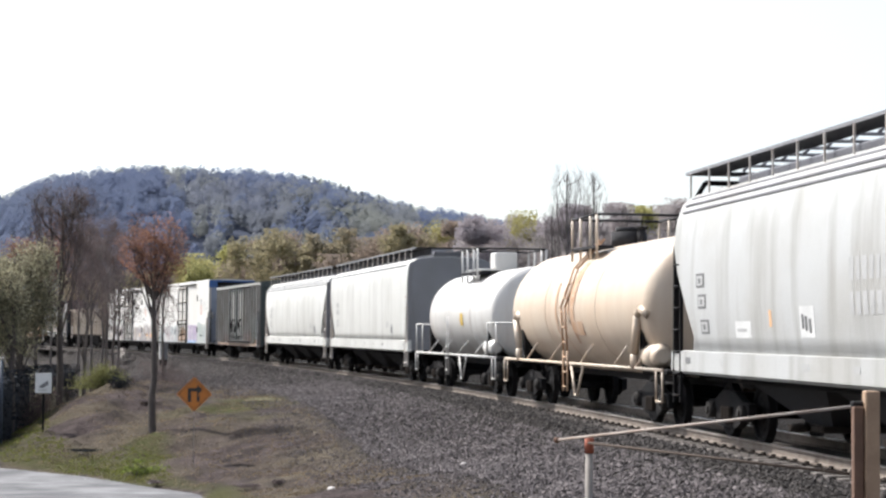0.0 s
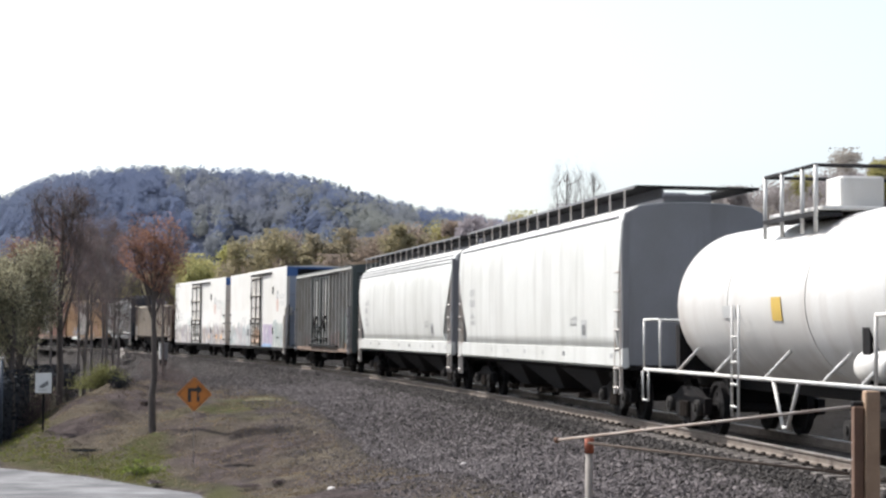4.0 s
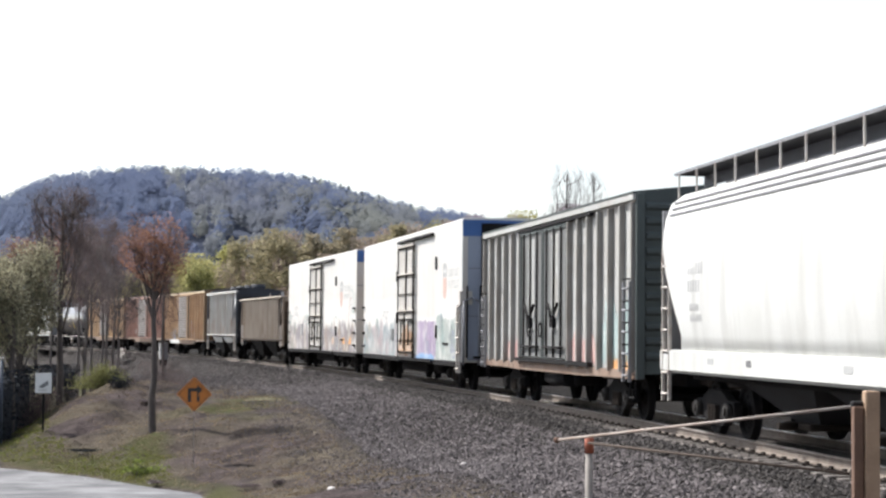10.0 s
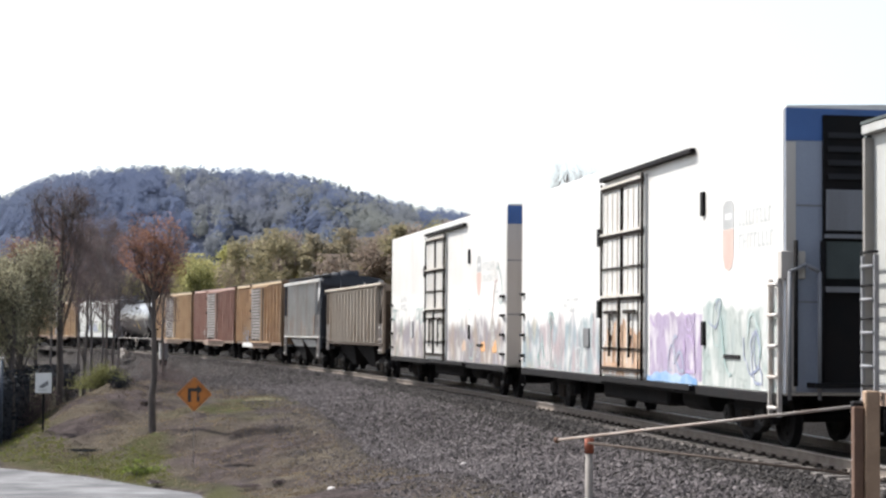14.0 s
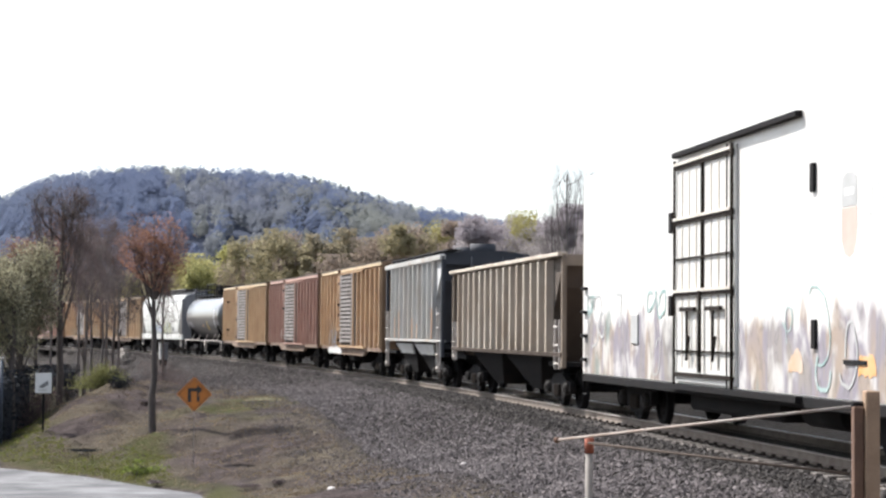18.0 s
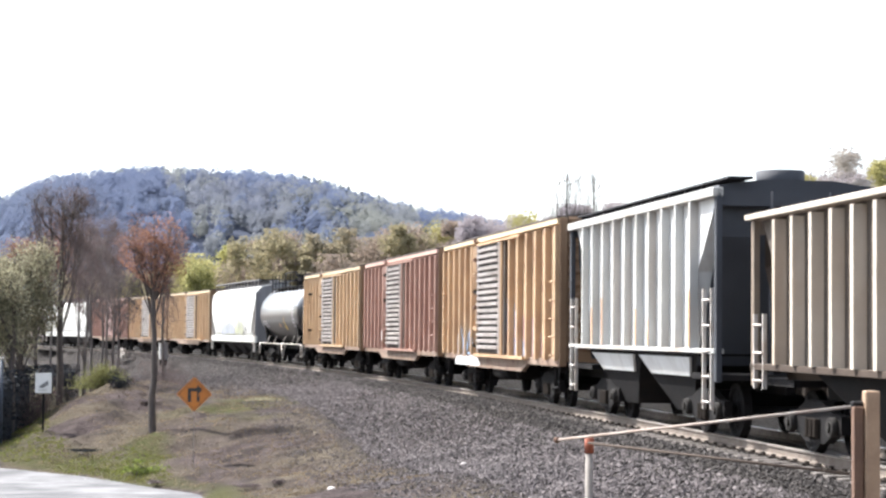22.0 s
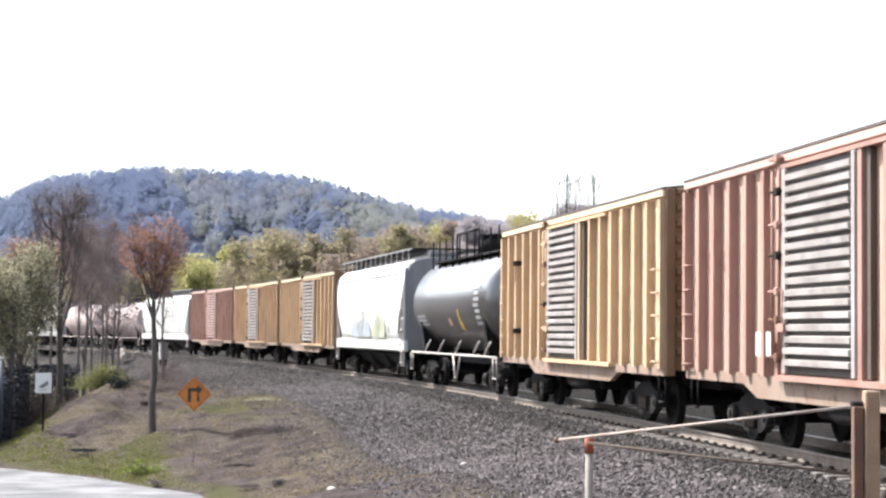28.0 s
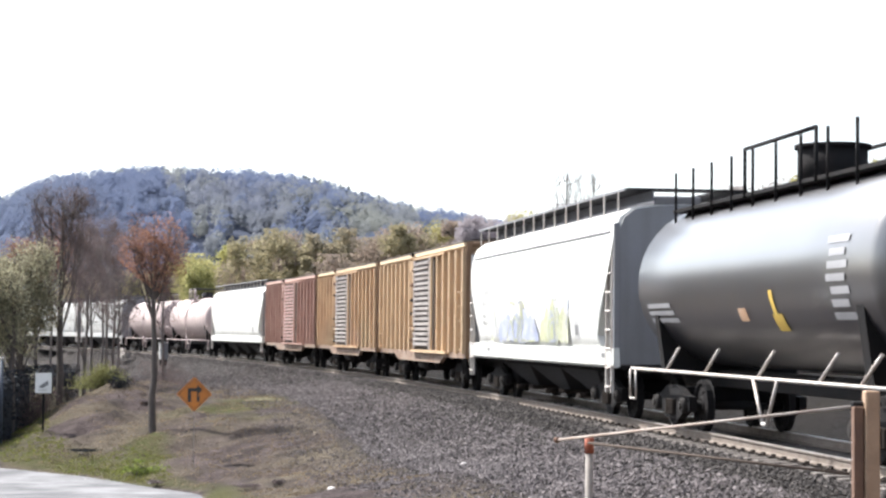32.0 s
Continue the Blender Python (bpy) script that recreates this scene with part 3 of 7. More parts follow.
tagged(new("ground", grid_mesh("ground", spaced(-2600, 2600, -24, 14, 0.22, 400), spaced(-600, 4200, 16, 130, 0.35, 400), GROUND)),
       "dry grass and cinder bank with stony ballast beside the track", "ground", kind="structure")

# the road at the foot of the bank
_rd = Shape()
_pts = []
for a, b in zip(ROAD_EDGE, ROAD_EDGE[1:]):
    n = max(2, int(np.hypot(*(b - a)) / 1.5))
    _pts += [a + (b - a) * i / n for i in range(n)]
_pts = np.array(_pts + [ROAD_EDGE[-1]])
for _ in range(4):
    _pts[1:-1] = (_pts[:-2] + 2 * _pts[1:-1] + _pts[2:]) / 4
_tan = np.gradient(_pts, axis=0)
_nrm = np.stack([-_tan[:, 1], _tan[:, 0]], 1) / np.hypot(_tan[:, 0], _tan[:, 1])[:, None]


def road_strip(shape, w0, w1, lift):
    a, b = _pts + _nrm * w0, _pts + _nrm * w1
    za, zb = road_height(a[:, 1]) + lift, road_height(b[:, 1]) + lift
    v = [(*p, z) for p, z in zip(a, za)] + [(*p, z) for p, z in zip(b, zb)]
    n = len(a)
    return shape.add(v, [(i, i + 1, n + i + 1, n + i) for i in range(n - 1)], True)


solo("road", road_strip(_rd, -0.25, 7.4, 0.03), ASPHALT, "pale sunlit worn asphalt road below the railway bank", "road", kind="structure")

# ---------------------------------------------------------------- track
_rail, _head = Shape(), Shape()
for side in (-1, 1):
    rings, heads = [], []
    prof = [(-0.07, -0.17), (0.07, -0.17), (0.07, -0.155), (0.012, -0.13), (0.012, -0.045), (0.034, -0.035), (0.034, -0.016), (-0.034, -0.016), (-0.034, -0.035), (-0.012, -0.045), (-0.012, -0.13), (-0.07, -0.155)]
    cap = [(-0.036, -0.016), (0.036, -0.016), (0.036, -0.004), (0.03, 0.0), (-0.03, 0.0), (-0.036, -0.004)]
    for s in np.arange(-60, 470, 4.0):
        p, th = on_track(s)
        n = (-math.sin(th), math.cos(th))
        rings.append([(p[0] + n[0] * (side * 0.753 + u), p[1] + n[1] * (side * 0.753 + u), p[2] + w) for u, w in prof])
        heads.append([(p[0] + n[0] * (side * 0.753 + u), p[1] + n[1] * (side * 0.753 + u), p[2] + w) for u, w in cap])
    _rail.loft(rings, smooth=False)
    _head.loft(heads, smooth=False)
track = solo("railway_track", _rail, WEB, "pair of rusty steel rails on a ballasted curve", "railway track")
part("rail_head", _head, RAIL, track, "polished running surface of the rails")
_tie = Shape().box(-1.3, 1.3, -0.115, 0.115, -0.36, -0.185, 0.012).mesh("sleeper", TIE)
_plate = Shape().box(-0.19, 0.19, -0.1, 0.1, -0.187, -0.166, 0.006).box(-0.1, -0.06, -0.06, 0.06, -0.166, -0.135).box(0.06, 0.1, -0.06, 0.06, -0.166, -0.135).mesh("tie_plate", OLDIRON)
for i in range(290):
    s = -6 + i * 0.52
    p, th = on_track(s)
    t = part("sleeper", _tie, None, track)
    t.location, t.rotation_euler = (p[0], p[1], p[2]), (0, 0, th - math.pi / 2 + random.uniform(-0.015, 0.015))
    if i < 110:
        part("tie_plate", _plate, None, t, at=(-0.753, 0, 0))
_rng = np.random.default_rng(3)
_rest = Shape()
for s in np.arange(145.0, 300, 0.52):
    p, th = on_track(s)
    n, e = Vector((-math.sin(th), math.cos(th), 0)), Vector((math.cos(th), math.sin(th), 0))
    c = [Vector(p) + n * a + e * b + Vector((0, 0, z)) for z in (-0.36, -0.185) for a, b in ((-1.3, -0.11), (1.3, -0.11), (1.3, 0.11), (-1.3, 0.11))]
    _rest.add(c, [(3, 2, 1, 0), (4, 5, 6, 7), (0, 1, 5, 4), (1, 2, 6, 5), (2, 3, 7, 6), (3, 0, 4, 7)])
tagged(part("sleeper_row", _rest, TIE, track), kind="stuff")

# ballast stones lying loose on the shoulder
_bal = Shape()


def stones(shape, n, s0, s1, w0, w1, lo, hi):
    s, w = _rng.uniform(0, 1, n) ** 1.4 * (s1 - s0) + s0, _rng.uniform(w0, w1, n)
    x, y, th = np.interp(s, _s, _x), np.interp(s, _s, _y), np.interp(s, _s, _th)
    x, y = x - np.sin(th) * w, y + np.cos(th) * w
    z = height(x, y)
    r = _rng.uniform(lo, hi, n)
    oct_ = np.array([(1, 0, 0), (-1, 0, 0), (0, 1, 0), (0, -1, 0), (0, 0, 1), (0, 0, -1)], float)
    f8 = [(0, 2, 4), (2, 1, 4), (1, 3, 4), (3, 0, 4), (2, 0, 5), (1, 2, 5), (3, 1, 5), (0, 3, 5)]
    ang = _rng.uniform(0, 6.28, n)
    v = oct_[None] * (_rng.uniform(0.6, 1.35, (n, 6, 1)) * r[:, None, None])
    ca, sa = np.cos(ang)[:, None], np.sin(ang)[:, None]
    tilt = _rng.uniform(-0.6, 0.6, n)[:, None]
    vx, vy, vz = v[..., 0], v[..., 1], v[..., 2] * 0.8
    vy, vz = vy * np.cos(tilt) - vz * np.sin(tilt), vy * np.sin(tilt) + vz * np.cos(tilt)
    vx, vy = vx * ca - vy * sa, vx * sa + vy * ca
    v = np.stack([vx + x[:, None], vy + y[:, None], vz + (z + r * 0.3)[:, None]], -1).reshape(-1, 3)
    k = len(shape.v)
    shape.v += [tuple(p) for p in v.tolist()]
    shape.f += [tuple(k + 6 * i + j for j in t) for i in range(n) for t in f8]
    shape.smooth += [False] * (8 * n)


stones(_bal, 34000, 2, 62, 2.3, 5.2, 0.018, 0.052)
stones(_bal, 6500, 2, 50, 4.8, 7.0, 0.015, 0.038)
stones(_bal, 9000, 55, 150, 1.0, 7.0, 0.025, 0.06)
_dust, _pale = Shape(), Shape()
stones(_dust, 16000, 1, 62, 0.9, 2.8, 0.018, 0.05)
stones(_dust, 3000, 62, 150, 1.2, 2.4, 0.025, 0.06)
stones(_pale, 9000, 1, 60, -0.62, 0.66, 0.015, 0.04)
solo("ballast", _dust, DUSTBALLAST, "ballast darkened by brake dust beside the rail", "ballast", kind="stuff")
solo("ballast", _pale, PALEBALLAST, "pale sanded ballast between the rails", "ballast", kind="stuff")
solo("ballast", _bal, BALLAST, "grey crushed stone ballast along the track", "ballast", kind="stuff")


# ---------------------------------------------------------------- hills and woods
def ridge(b):
    """Height of the long wooded hill's ridge, by bearing."""
    return np.interp(b, [-0.5, -0.32, -0.245, -0.235, -0.222, -0.195, -0.17, -0.14, -0.11, -0.088, -0.06, -0.03, -0.012, 0.02, 0.1, 0.4],
                     [44, 52, 58, 60, 66, 70.5, 73, 73, 71.5, 70.5, 65.5, 58, 54.5, 50, 40, 20])


def hill(name, label, top, near, far, b0, b1, crowns, tall, stands, floor, seed, spread=1.0, leaf=1.2, per=46, conc=0.5, calm=2.0):
    """A rising wooded slope: its ground and a mass of tree crowns on it, in stands of a colour each."""
    rng = np.random.default_rng(seed)
    bs, ks = np.linspace(b0, b1, 60), np.linspace(0, 1, 16)
    v = [(b * (near + (far - near) * k), near + (far - near) * k, -1.5 + top(b) * math.sin(k * math.pi / 2)) for k in ks for b in bs]
    v += [(b * far * 1.25, far * 1.25, -3.0) for b in bs]
    f = [(j * 60 + i, j * 60 + i + 1, (j + 1) * 60 + i + 1, (j + 1) * 60 + i) for j in range(16) for i in range(59)]
    g = solo(name, Shape().add(v, f, True), floor, label, "hill", kind="structure")
    b, k = rng.uniform(b0, b1, crowns), rng.uniform(0, 1.0, crowns) ** conc
    y = near + (far - near) * k
    base = -1.5 + np.array([top(q) for q in b]) * np.sin(k * math.pi / 2)
    hgt = rng.uniform(0.5, 1.1, crowns) * tall
    wave = 0.5 * np.sin(b * 61 + k * 5) + 0.4 * np.sin(b * 137 - k * 11 + 1.0) + rng.normal(0, 0.35, crowns)
    which = np.zeros(crowns, int)
    for i, (material, rule) in enumerate(stands):
        if rule:
            which[rule(b, k, wave)] = i
    for i, (material, rule) in enumerate(stands):
        m = which == i
        n = int(m.sum()) * per
        if not n:
            continue
        u = rng.normal(size=(n, 3))
        u /= np.linalg.norm(u, axis=1)[:, None]
        u *= rng.uniform(0.35, 1.0, (n, 1)) ** 0.5
        hh = np.repeat(hgt[m], per)
        c = np.stack([np.repeat((b * y)[m], per) + u[:, 0] * hh * 0.30 * spread, np.repeat(y[m], per) + u[:, 1] * hh * 0.30 * spread, np.repeat(base[m], per) + hh * (0.55 + 0.45 * u[:, 2])], 1)
        tagged(new("woodland", Shape().leaves("woodland", c, leaf, rng, material, calm)), label, "woodland", kind="stuff")
    return g


def grove(label, material, seed, trees, leaf=0.26, per=210, calm=2.2):
    """Far trees with lobed, uneven crowns: (bearing, distance, top height, crown width) each."""
    rng = np.random.default_rng(seed)
    cs = []
    for b, y, top, w in trees:
        h = rng.uniform(0.9, 1.35) * w
        for i in range(9):
            q, k = rng.uniform(0, 6.28), rng.uniform(0.0, 1.0)
            reach = w * 0.5 * (1 - 0.75 * k) * rng.uniform(0.3, 1.0)
            c = np.array([b * y + reach * math.cos(q), y + reach * math.sin(q), top - h * 0.16 - (1 - k) * h * 0.8])
            u = rng.normal(size=(per, 3))
            u = np.clip(u, -1.7, 1.7)
            cs.append(c + u * np.array([0.15, 0.15, 0.105]) * w * rng.uniform(0.6, 1.25))
    tagged(new("woodland", Shape().leaves("woodland", np.concatenate(cs), leaf, rng, material, calm)), label, "woodland", kind="stuff")


# stands toned by place on the slope, haze blue for most of it
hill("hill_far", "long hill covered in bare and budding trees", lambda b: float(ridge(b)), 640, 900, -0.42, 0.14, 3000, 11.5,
     [(HAZEWOOD, None), (RIDGEOLIVE, lambda b, k, w: (k > 0.88) & (w > -0.1)), (SLOPEOLIVE, lambda b, k, w: (b > -0.115 - 0.05 * k) & (k < 0.72 + 0.2 * w) & (w > -0.45))], HILLFLOOR, 11, leaf=0.55, per=170, calm=6.0)
hill("hill_foot", "low rise with budding trees behind the track", lambda b: float(np.interp(b, [-0.3, -0.15, -0.11, -0.06, 0.0, 0.06, 0.2], [3, 4, 6.0, 8.5, 9.0, 7, 4])), 285, 330, -0.20, 0.075, 130, 8.0,
     [(WOODTAUPE, None), (WOODOLIVE, lambda b, k, w: w > 0.2)], WOODFLOOR, 12, leaf=0.27, per=500)
_gv = np.random.default_rng(14)
_rows = [[], [], []]
for i in range(120):
    b = -0.205 + 0.262 * (i + _gv.uniform(-0.5, 0.5)) / 119
    top = float(np.interp(b, [-0.2, -0.15, -0.135, -0.118, -0.0935, -0.0566, -0.026, 0.0, 0.05], [12, 13.0, 14.9, 16.0, 17.6, 18.4, 19.4, 20.2, 20.2])) * _gv.uniform(0.86, 1.03) - (2.5 if i % 3 == 0 else 0)
    pick = 0 if (-0.145 < b < -0.115 and i % 3) or _gv.uniform() < 0.2 else (1 if _gv.uniform() < 0.55 else 2)
    _rows[pick].append((b, _gv.uniform(268, 325), top, _gv.uniform(4.6, 8.8)))
grove("yellow-green budding trees at the foot of the hill", WOODSPRING, 15, _rows[0])
grove("olive budding trees at the foot of the hill", WOODOLIVE, 16, _rows[1])
grove("bare taupe trees at the foot of the hill", WOODTAUPE, 17, _rows[2])
hill("hill_scrub", "steep bank of brown leafless scrub behind the track", lambda b: float(np.interp(b, [0.0, 0.066, 0.125, 0.174, 0.24, 0.4], [8.6, 9.6, 10.8, 12.9, 16.0, 23])), 135, 165, 0.012, 0.40, 330, 4.2, [(WOODBROWN, None)], WOODFLOOR, 13, spread=1.3, leaf=0.105, per=800)
_sc = np.random.default_rng(18)
_rows = [[], []]
for i in range(34):
    b = 0.016 + 0.235 * (i + _sc.uniform(-0.4, 0.4)) / 33
    top = float(np.interp(b, [0.0, 0.066, 0.125, 0.174, 0.24, 0.4], [12.0, 12.8, 13.9, 15.8, 17.6, 24])) * _sc.uniform(0.9, 1.03)
    _rows[1 if 0.183 < b < 0.205 or i % 9 == 4 else 0].append((b, _sc.uniform(148, 164), top, _sc.uniform(2.8, 4.6)))
grove("bare grey-purple trees on the bank behind the track", WOODBROWN, 19, _rows[0], 0.12, 420, 5.0)
grove("yellow-green budding trees on the bank behind the track", WOODSPRING, 20, _rows[1], 0.12, 420, 3.5)
_r2 = np.random.default_rng(5)
_cc = []
for i in range(46):
    b = _r2.uniform(-0.085, -0.035) if i < 30 else _r2.uniform(-0.21, -0.11)
    base = -1.5 + float(ridge(b)) - 2
    h = _r2.uniform(7, 11) if i < 30 else _r2.uniform(5, 8)
    k, q = _r2.uniform(0, 1, 90), _r2.uniform(0, 6.28, 90)
    rr = (1 - k) * h * 0.26 * _r2.uniform(0.5, 1, 90)
    _cc.append(np.stack([b * 890 + rr * np.cos(q), 890 + rr * np.sin(q), base + 3 + k * h], 1))
tagged(new("conifer_row", Shape().leaves("conifer_row", np.concatenate(_cc), 0.9, _r2, CONIFER)), "dark conifers along the crest of the hill", "conifers", kind="stuff")

# ---------------------------------------------------------------- running gear, shared by all cars
WR = 0.46
_ws = Shape()
for sy in (-1, 1):
    y0 = sy * 0.753
    prof = [(0.0, 0.055), (0.14, 0.055), (0.17, 0.03), (0.36, 0.02), (0.40, 0.06), (WR, 0.062), (WR, -0.05), (WR + 0.025, -0.07), (0.40, -0.07), (0.36, -0.03), (0.17, -0.02), (0.14, -0.06), (0.0, -0.06)]
    rings = [[(r * math.cos(2 * math.pi * i / 20), y0 + sy * w, r * math.sin(2 * math.pi * i / 20)) for i in range(20)] for r, w in prof]
    _ws.loft(rings, smooth=False, caps=False)
    for i in range(4):
        a = i * math.pi / 2 + 0.3
        _ws.rod((0.26 * math.cos(a), y0 + sy * 0.015, 0.26 * math.sin(a)), (0.26 * math.cos(a), y0 + sy * 0.045, 0.26 * math.sin(a)), 0.035, 6)
_ws.rod((0, -0.98, 0), (0, 0.98, 0), 0.08, 10)
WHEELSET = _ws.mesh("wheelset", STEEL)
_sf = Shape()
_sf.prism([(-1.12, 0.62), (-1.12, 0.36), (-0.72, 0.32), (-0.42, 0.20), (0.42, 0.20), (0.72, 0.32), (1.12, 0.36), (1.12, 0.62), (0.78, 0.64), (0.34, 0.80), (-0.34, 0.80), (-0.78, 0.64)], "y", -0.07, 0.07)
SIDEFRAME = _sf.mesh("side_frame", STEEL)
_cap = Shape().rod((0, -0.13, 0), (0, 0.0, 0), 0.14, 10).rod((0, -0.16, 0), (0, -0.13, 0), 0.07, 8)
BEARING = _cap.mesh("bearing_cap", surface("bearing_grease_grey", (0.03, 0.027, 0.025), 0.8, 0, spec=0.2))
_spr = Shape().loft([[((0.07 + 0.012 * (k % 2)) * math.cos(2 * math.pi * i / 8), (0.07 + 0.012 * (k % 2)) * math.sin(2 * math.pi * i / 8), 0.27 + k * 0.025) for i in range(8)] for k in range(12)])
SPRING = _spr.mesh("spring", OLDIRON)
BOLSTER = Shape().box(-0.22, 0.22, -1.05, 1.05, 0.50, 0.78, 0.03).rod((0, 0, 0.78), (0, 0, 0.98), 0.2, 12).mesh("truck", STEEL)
_cp = Shape().box(-0.1, 0.62, -0.09, 0.09, 0.76, 0.94, 0.02).box(0.5, 0.72, -0.17, 0.13, 0.72, 1.0, 0.04)
COUPLER = _cp.mesh("coupler", OLDIRON)
_hose = Shape().path([(0.0, 0, 0.72), (0.12, 0.02, 0.5), (0.3, 0.03, 0.36), (0.5, 0.03, 0.42)], 0.025)
HOSE = _hose.mesh("brake_hose", RUBBER)


def gear(car, half, truck_x):
    for sx in (-1, 1):
        t = part("truck", BOLSTER, None, car, at=(sx * truck_x, 0, 0))
        for sy in (-1, 1):
            part("side_frame", SIDEFRAME, None, t, at=(0, sy * 1.02, 0))
            if sy < 0:
                for k in (-0.17, 0.0, 0.17):
                    part("spring", SPRING, None, t, at=(k, sy * 1.1, 0))
        for ax in (-0.89, 0.89):
            part("bearing_cap", BEARING, None, t, at=(ax, -1.06, WR))
            w = part("wheelset", WHEELSET, None, t, at=(ax, 0, WR))
            WHEELS.append((w, ax))
        c = part("coupler", COUPLER, None, car, at=(sx * (half - 0.1), 0, 0))
        c.rotation_euler = (0, 0, 0 if sx > 0 else math.pi)
        h = part("brake_hose", HOSE, None, car, at=(sx * (half - 0.15), 0.3 * sx, 0))
        h.rotation_euler = (0, 0, 0 if sx > 0 else math.pi)


def start_car(name, label, s0, s1, group="cars of the freight train", category="rail car"):
    car = thing(name, label, category, group)
    CARS.append((car, (s0 + s1) / 2))
    return car, (s1 - s0) / 2


def ladder(car, x, y, z0, z1, width=0.42, step=0.36, material=STEEL, r=0.022):
    sh = Shape()
    for dx in (-width / 2, width / 2):
        sh.box(x + dx - 0.025, x + dx + 0.025, y - 0.03, y + 0.03, z0, z1)
    z = z0 + 0.12
    while z < z1:
        sh.rod((x - width / 2, y - 0.03, z), (x + width / 2, y - 0.03, z), r, 6)
        z += step
    return part("ladder", sh, material, car)


def grabs(car, x, y, zs, width, material):
    for z in zs:
        part("grab_iron", Shape().path([(x - width / 2, y, z), (x - width / 2, y - 0.07, z), (x + width / 2, y - 0.07, z), (x + width / 2, y, z)], 0.017, 5), material, car)


def bars(car, x0, x1, y, z, rows, row_h, material, rng, name="stencil"):
    """Rows of small plates, letter by letter, where lettering stands that cannot be read."""
    for i in range(rows):
        x, zt = x0, z - i * row_h * 1.5
        end = x0 + (x1 - x0) * rng.uniform(0.7, 1.0)
        while x < end:
            w = row_h * rng.uniform(0.45, 0.75)
            k = rng.choice((0.0, 0.42, 0.8))
            sh = Shape().box(x, x + w * 0.36, y - 0.003, y, zt - row_h, zt)
            sh.box(x + w * 0.30, x + w, y - 0.0034, y, zt - row_h * (k + 0.2), zt - row_h * k)
            part(name, sh, material, car)
            x += w + row_h * 0.22


def hull_mark(car, half, lift, x0, x1, z0, z1, material, name="stencil", proud=0.005):
    """A thin plate that follows the curved side of a hopper."""
    zs = [q[1] + (lift if q[1] > 2.5 else 0) for q in half]
    ys = [q[0] for q in half]
    zz = [z0 + (z1 - z0) * k / 3 for k in range(4)]
    ring = lambda x: [(x, -float(np.interp(z, zs, ys)) - proud, z) for z in zz]
    return part(name, Shape().loft([ring(x0), ring(x1)], closed=False, caps=False), material, car)


def hull_bars(car, half, lift, x0, x1, z, rows, row_h, material, rng):
    """Unreadable lettering on a curved side."""
    for i in range(rows):
        x, zt = x0, z - i * row_h * 1.5
        end = x0 + (x1 - x0) * rng.uniform(0.75, 1.0)
        while x < end:
            w = row_h * rng.uniform(0.4, 0.6)
            hull_mark(car, half, lift, x, x + w, zt - row_h, zt - row_h * rng.choice((0.0, 0.0, 0.45)), material)
            x += w + row_h * 0.28


def blob(car, x0, x1, z0, z1, y, material, seed, name="sprayed_mark", curve=None, n=56):
    """A thin, uneven sprayed patch, standing 5 mm proud of the side."""
    rng = random.Random(seed)
    top = [z1 + (rng.uniform(-0.10, 0.06) + 0.11 * math.sin(_ * 0.55 + seed) + 0.10 * math.sin(_ * 0.21 + seed * 2.7) - 0.5 * abs(_ / (n - 1) * 2 - 1) ** 5) * (z1 - z0) for _ in range(n)]
    bot = [z0 + rng.uniform(-0.05, 0.16) * (z1 - z0) for _ in range(n)]
    xs = [x0 + (x1 - x0) * i / (n - 1) for i in range(n)]
    v = [(x, q, z) for q in (y, y + 0.004) for x, a, b in zip(xs, bot, top) for z in (a, b)]
    f = [(2 * i, 2 * i + 2, 2 * i + 3, 2 * i + 1) for i in range(n - 1)]
    f += [(2 * i + 1, 2 * i + 3, 2 * n + 2 * i + 3, 2 * n + 2 * i + 1) for i in range(n - 1)] + [(2 * i + 2, 2 * i, 2 * n + 2 * i, 2 * n + 2 * i + 2) for i in range(n - 1)]
    sh = Shape().add(v, f)
    return part(name, sh, material, car)


def strokes(car, x0, x1, z0, z1, y, materials, count, seed):
    """Loose sprayed lines that wander over a side, each a thin ribbon."""
    rng = random.Random(seed)
    for k in range(count):
        x, z, a = rng.uniform(x0, x1), rng.uniform(z0, z1), rng.uniform(0, 6.3)
        turn, r = rng.choice((-1, 1)) * rng.uniform(0.25, 0.6), rng.uniform(0.012, 0.035)
        pts = []
        for i in range(rng.randint(8, 18)):
            pts.append((x, z))
            a += turn + rng.gauss(0, 0.35)
            x, z = min(x1, max(x0, x + 0.13 * math.cos(a))), min(z1, max(z0, z + 0.16 * math.sin(a)))
        v = []
        for i, (xa, za) in enumerate(pts):
            (xp, zp), (xn, zn) = pts[max(i - 1, 0)], pts[min(i + 1, len(pts) - 1)]
            l = math.hypot(xn - xp, zn - zp) or 1.0
            nx, nz = -(zn - zp) / l * r, (xn - xp) / l * r
            v += [(xa - nx, y, za - nz), (xa + nx, y, za + nz)]
        sh = Shape().add(v, [(2 * i, 2 * i + 2, 2 * i + 3, 2 * i + 1) for i in range(len(pts) - 1)])
        part("sprayed_line", sh, rng.choice(materials), car)


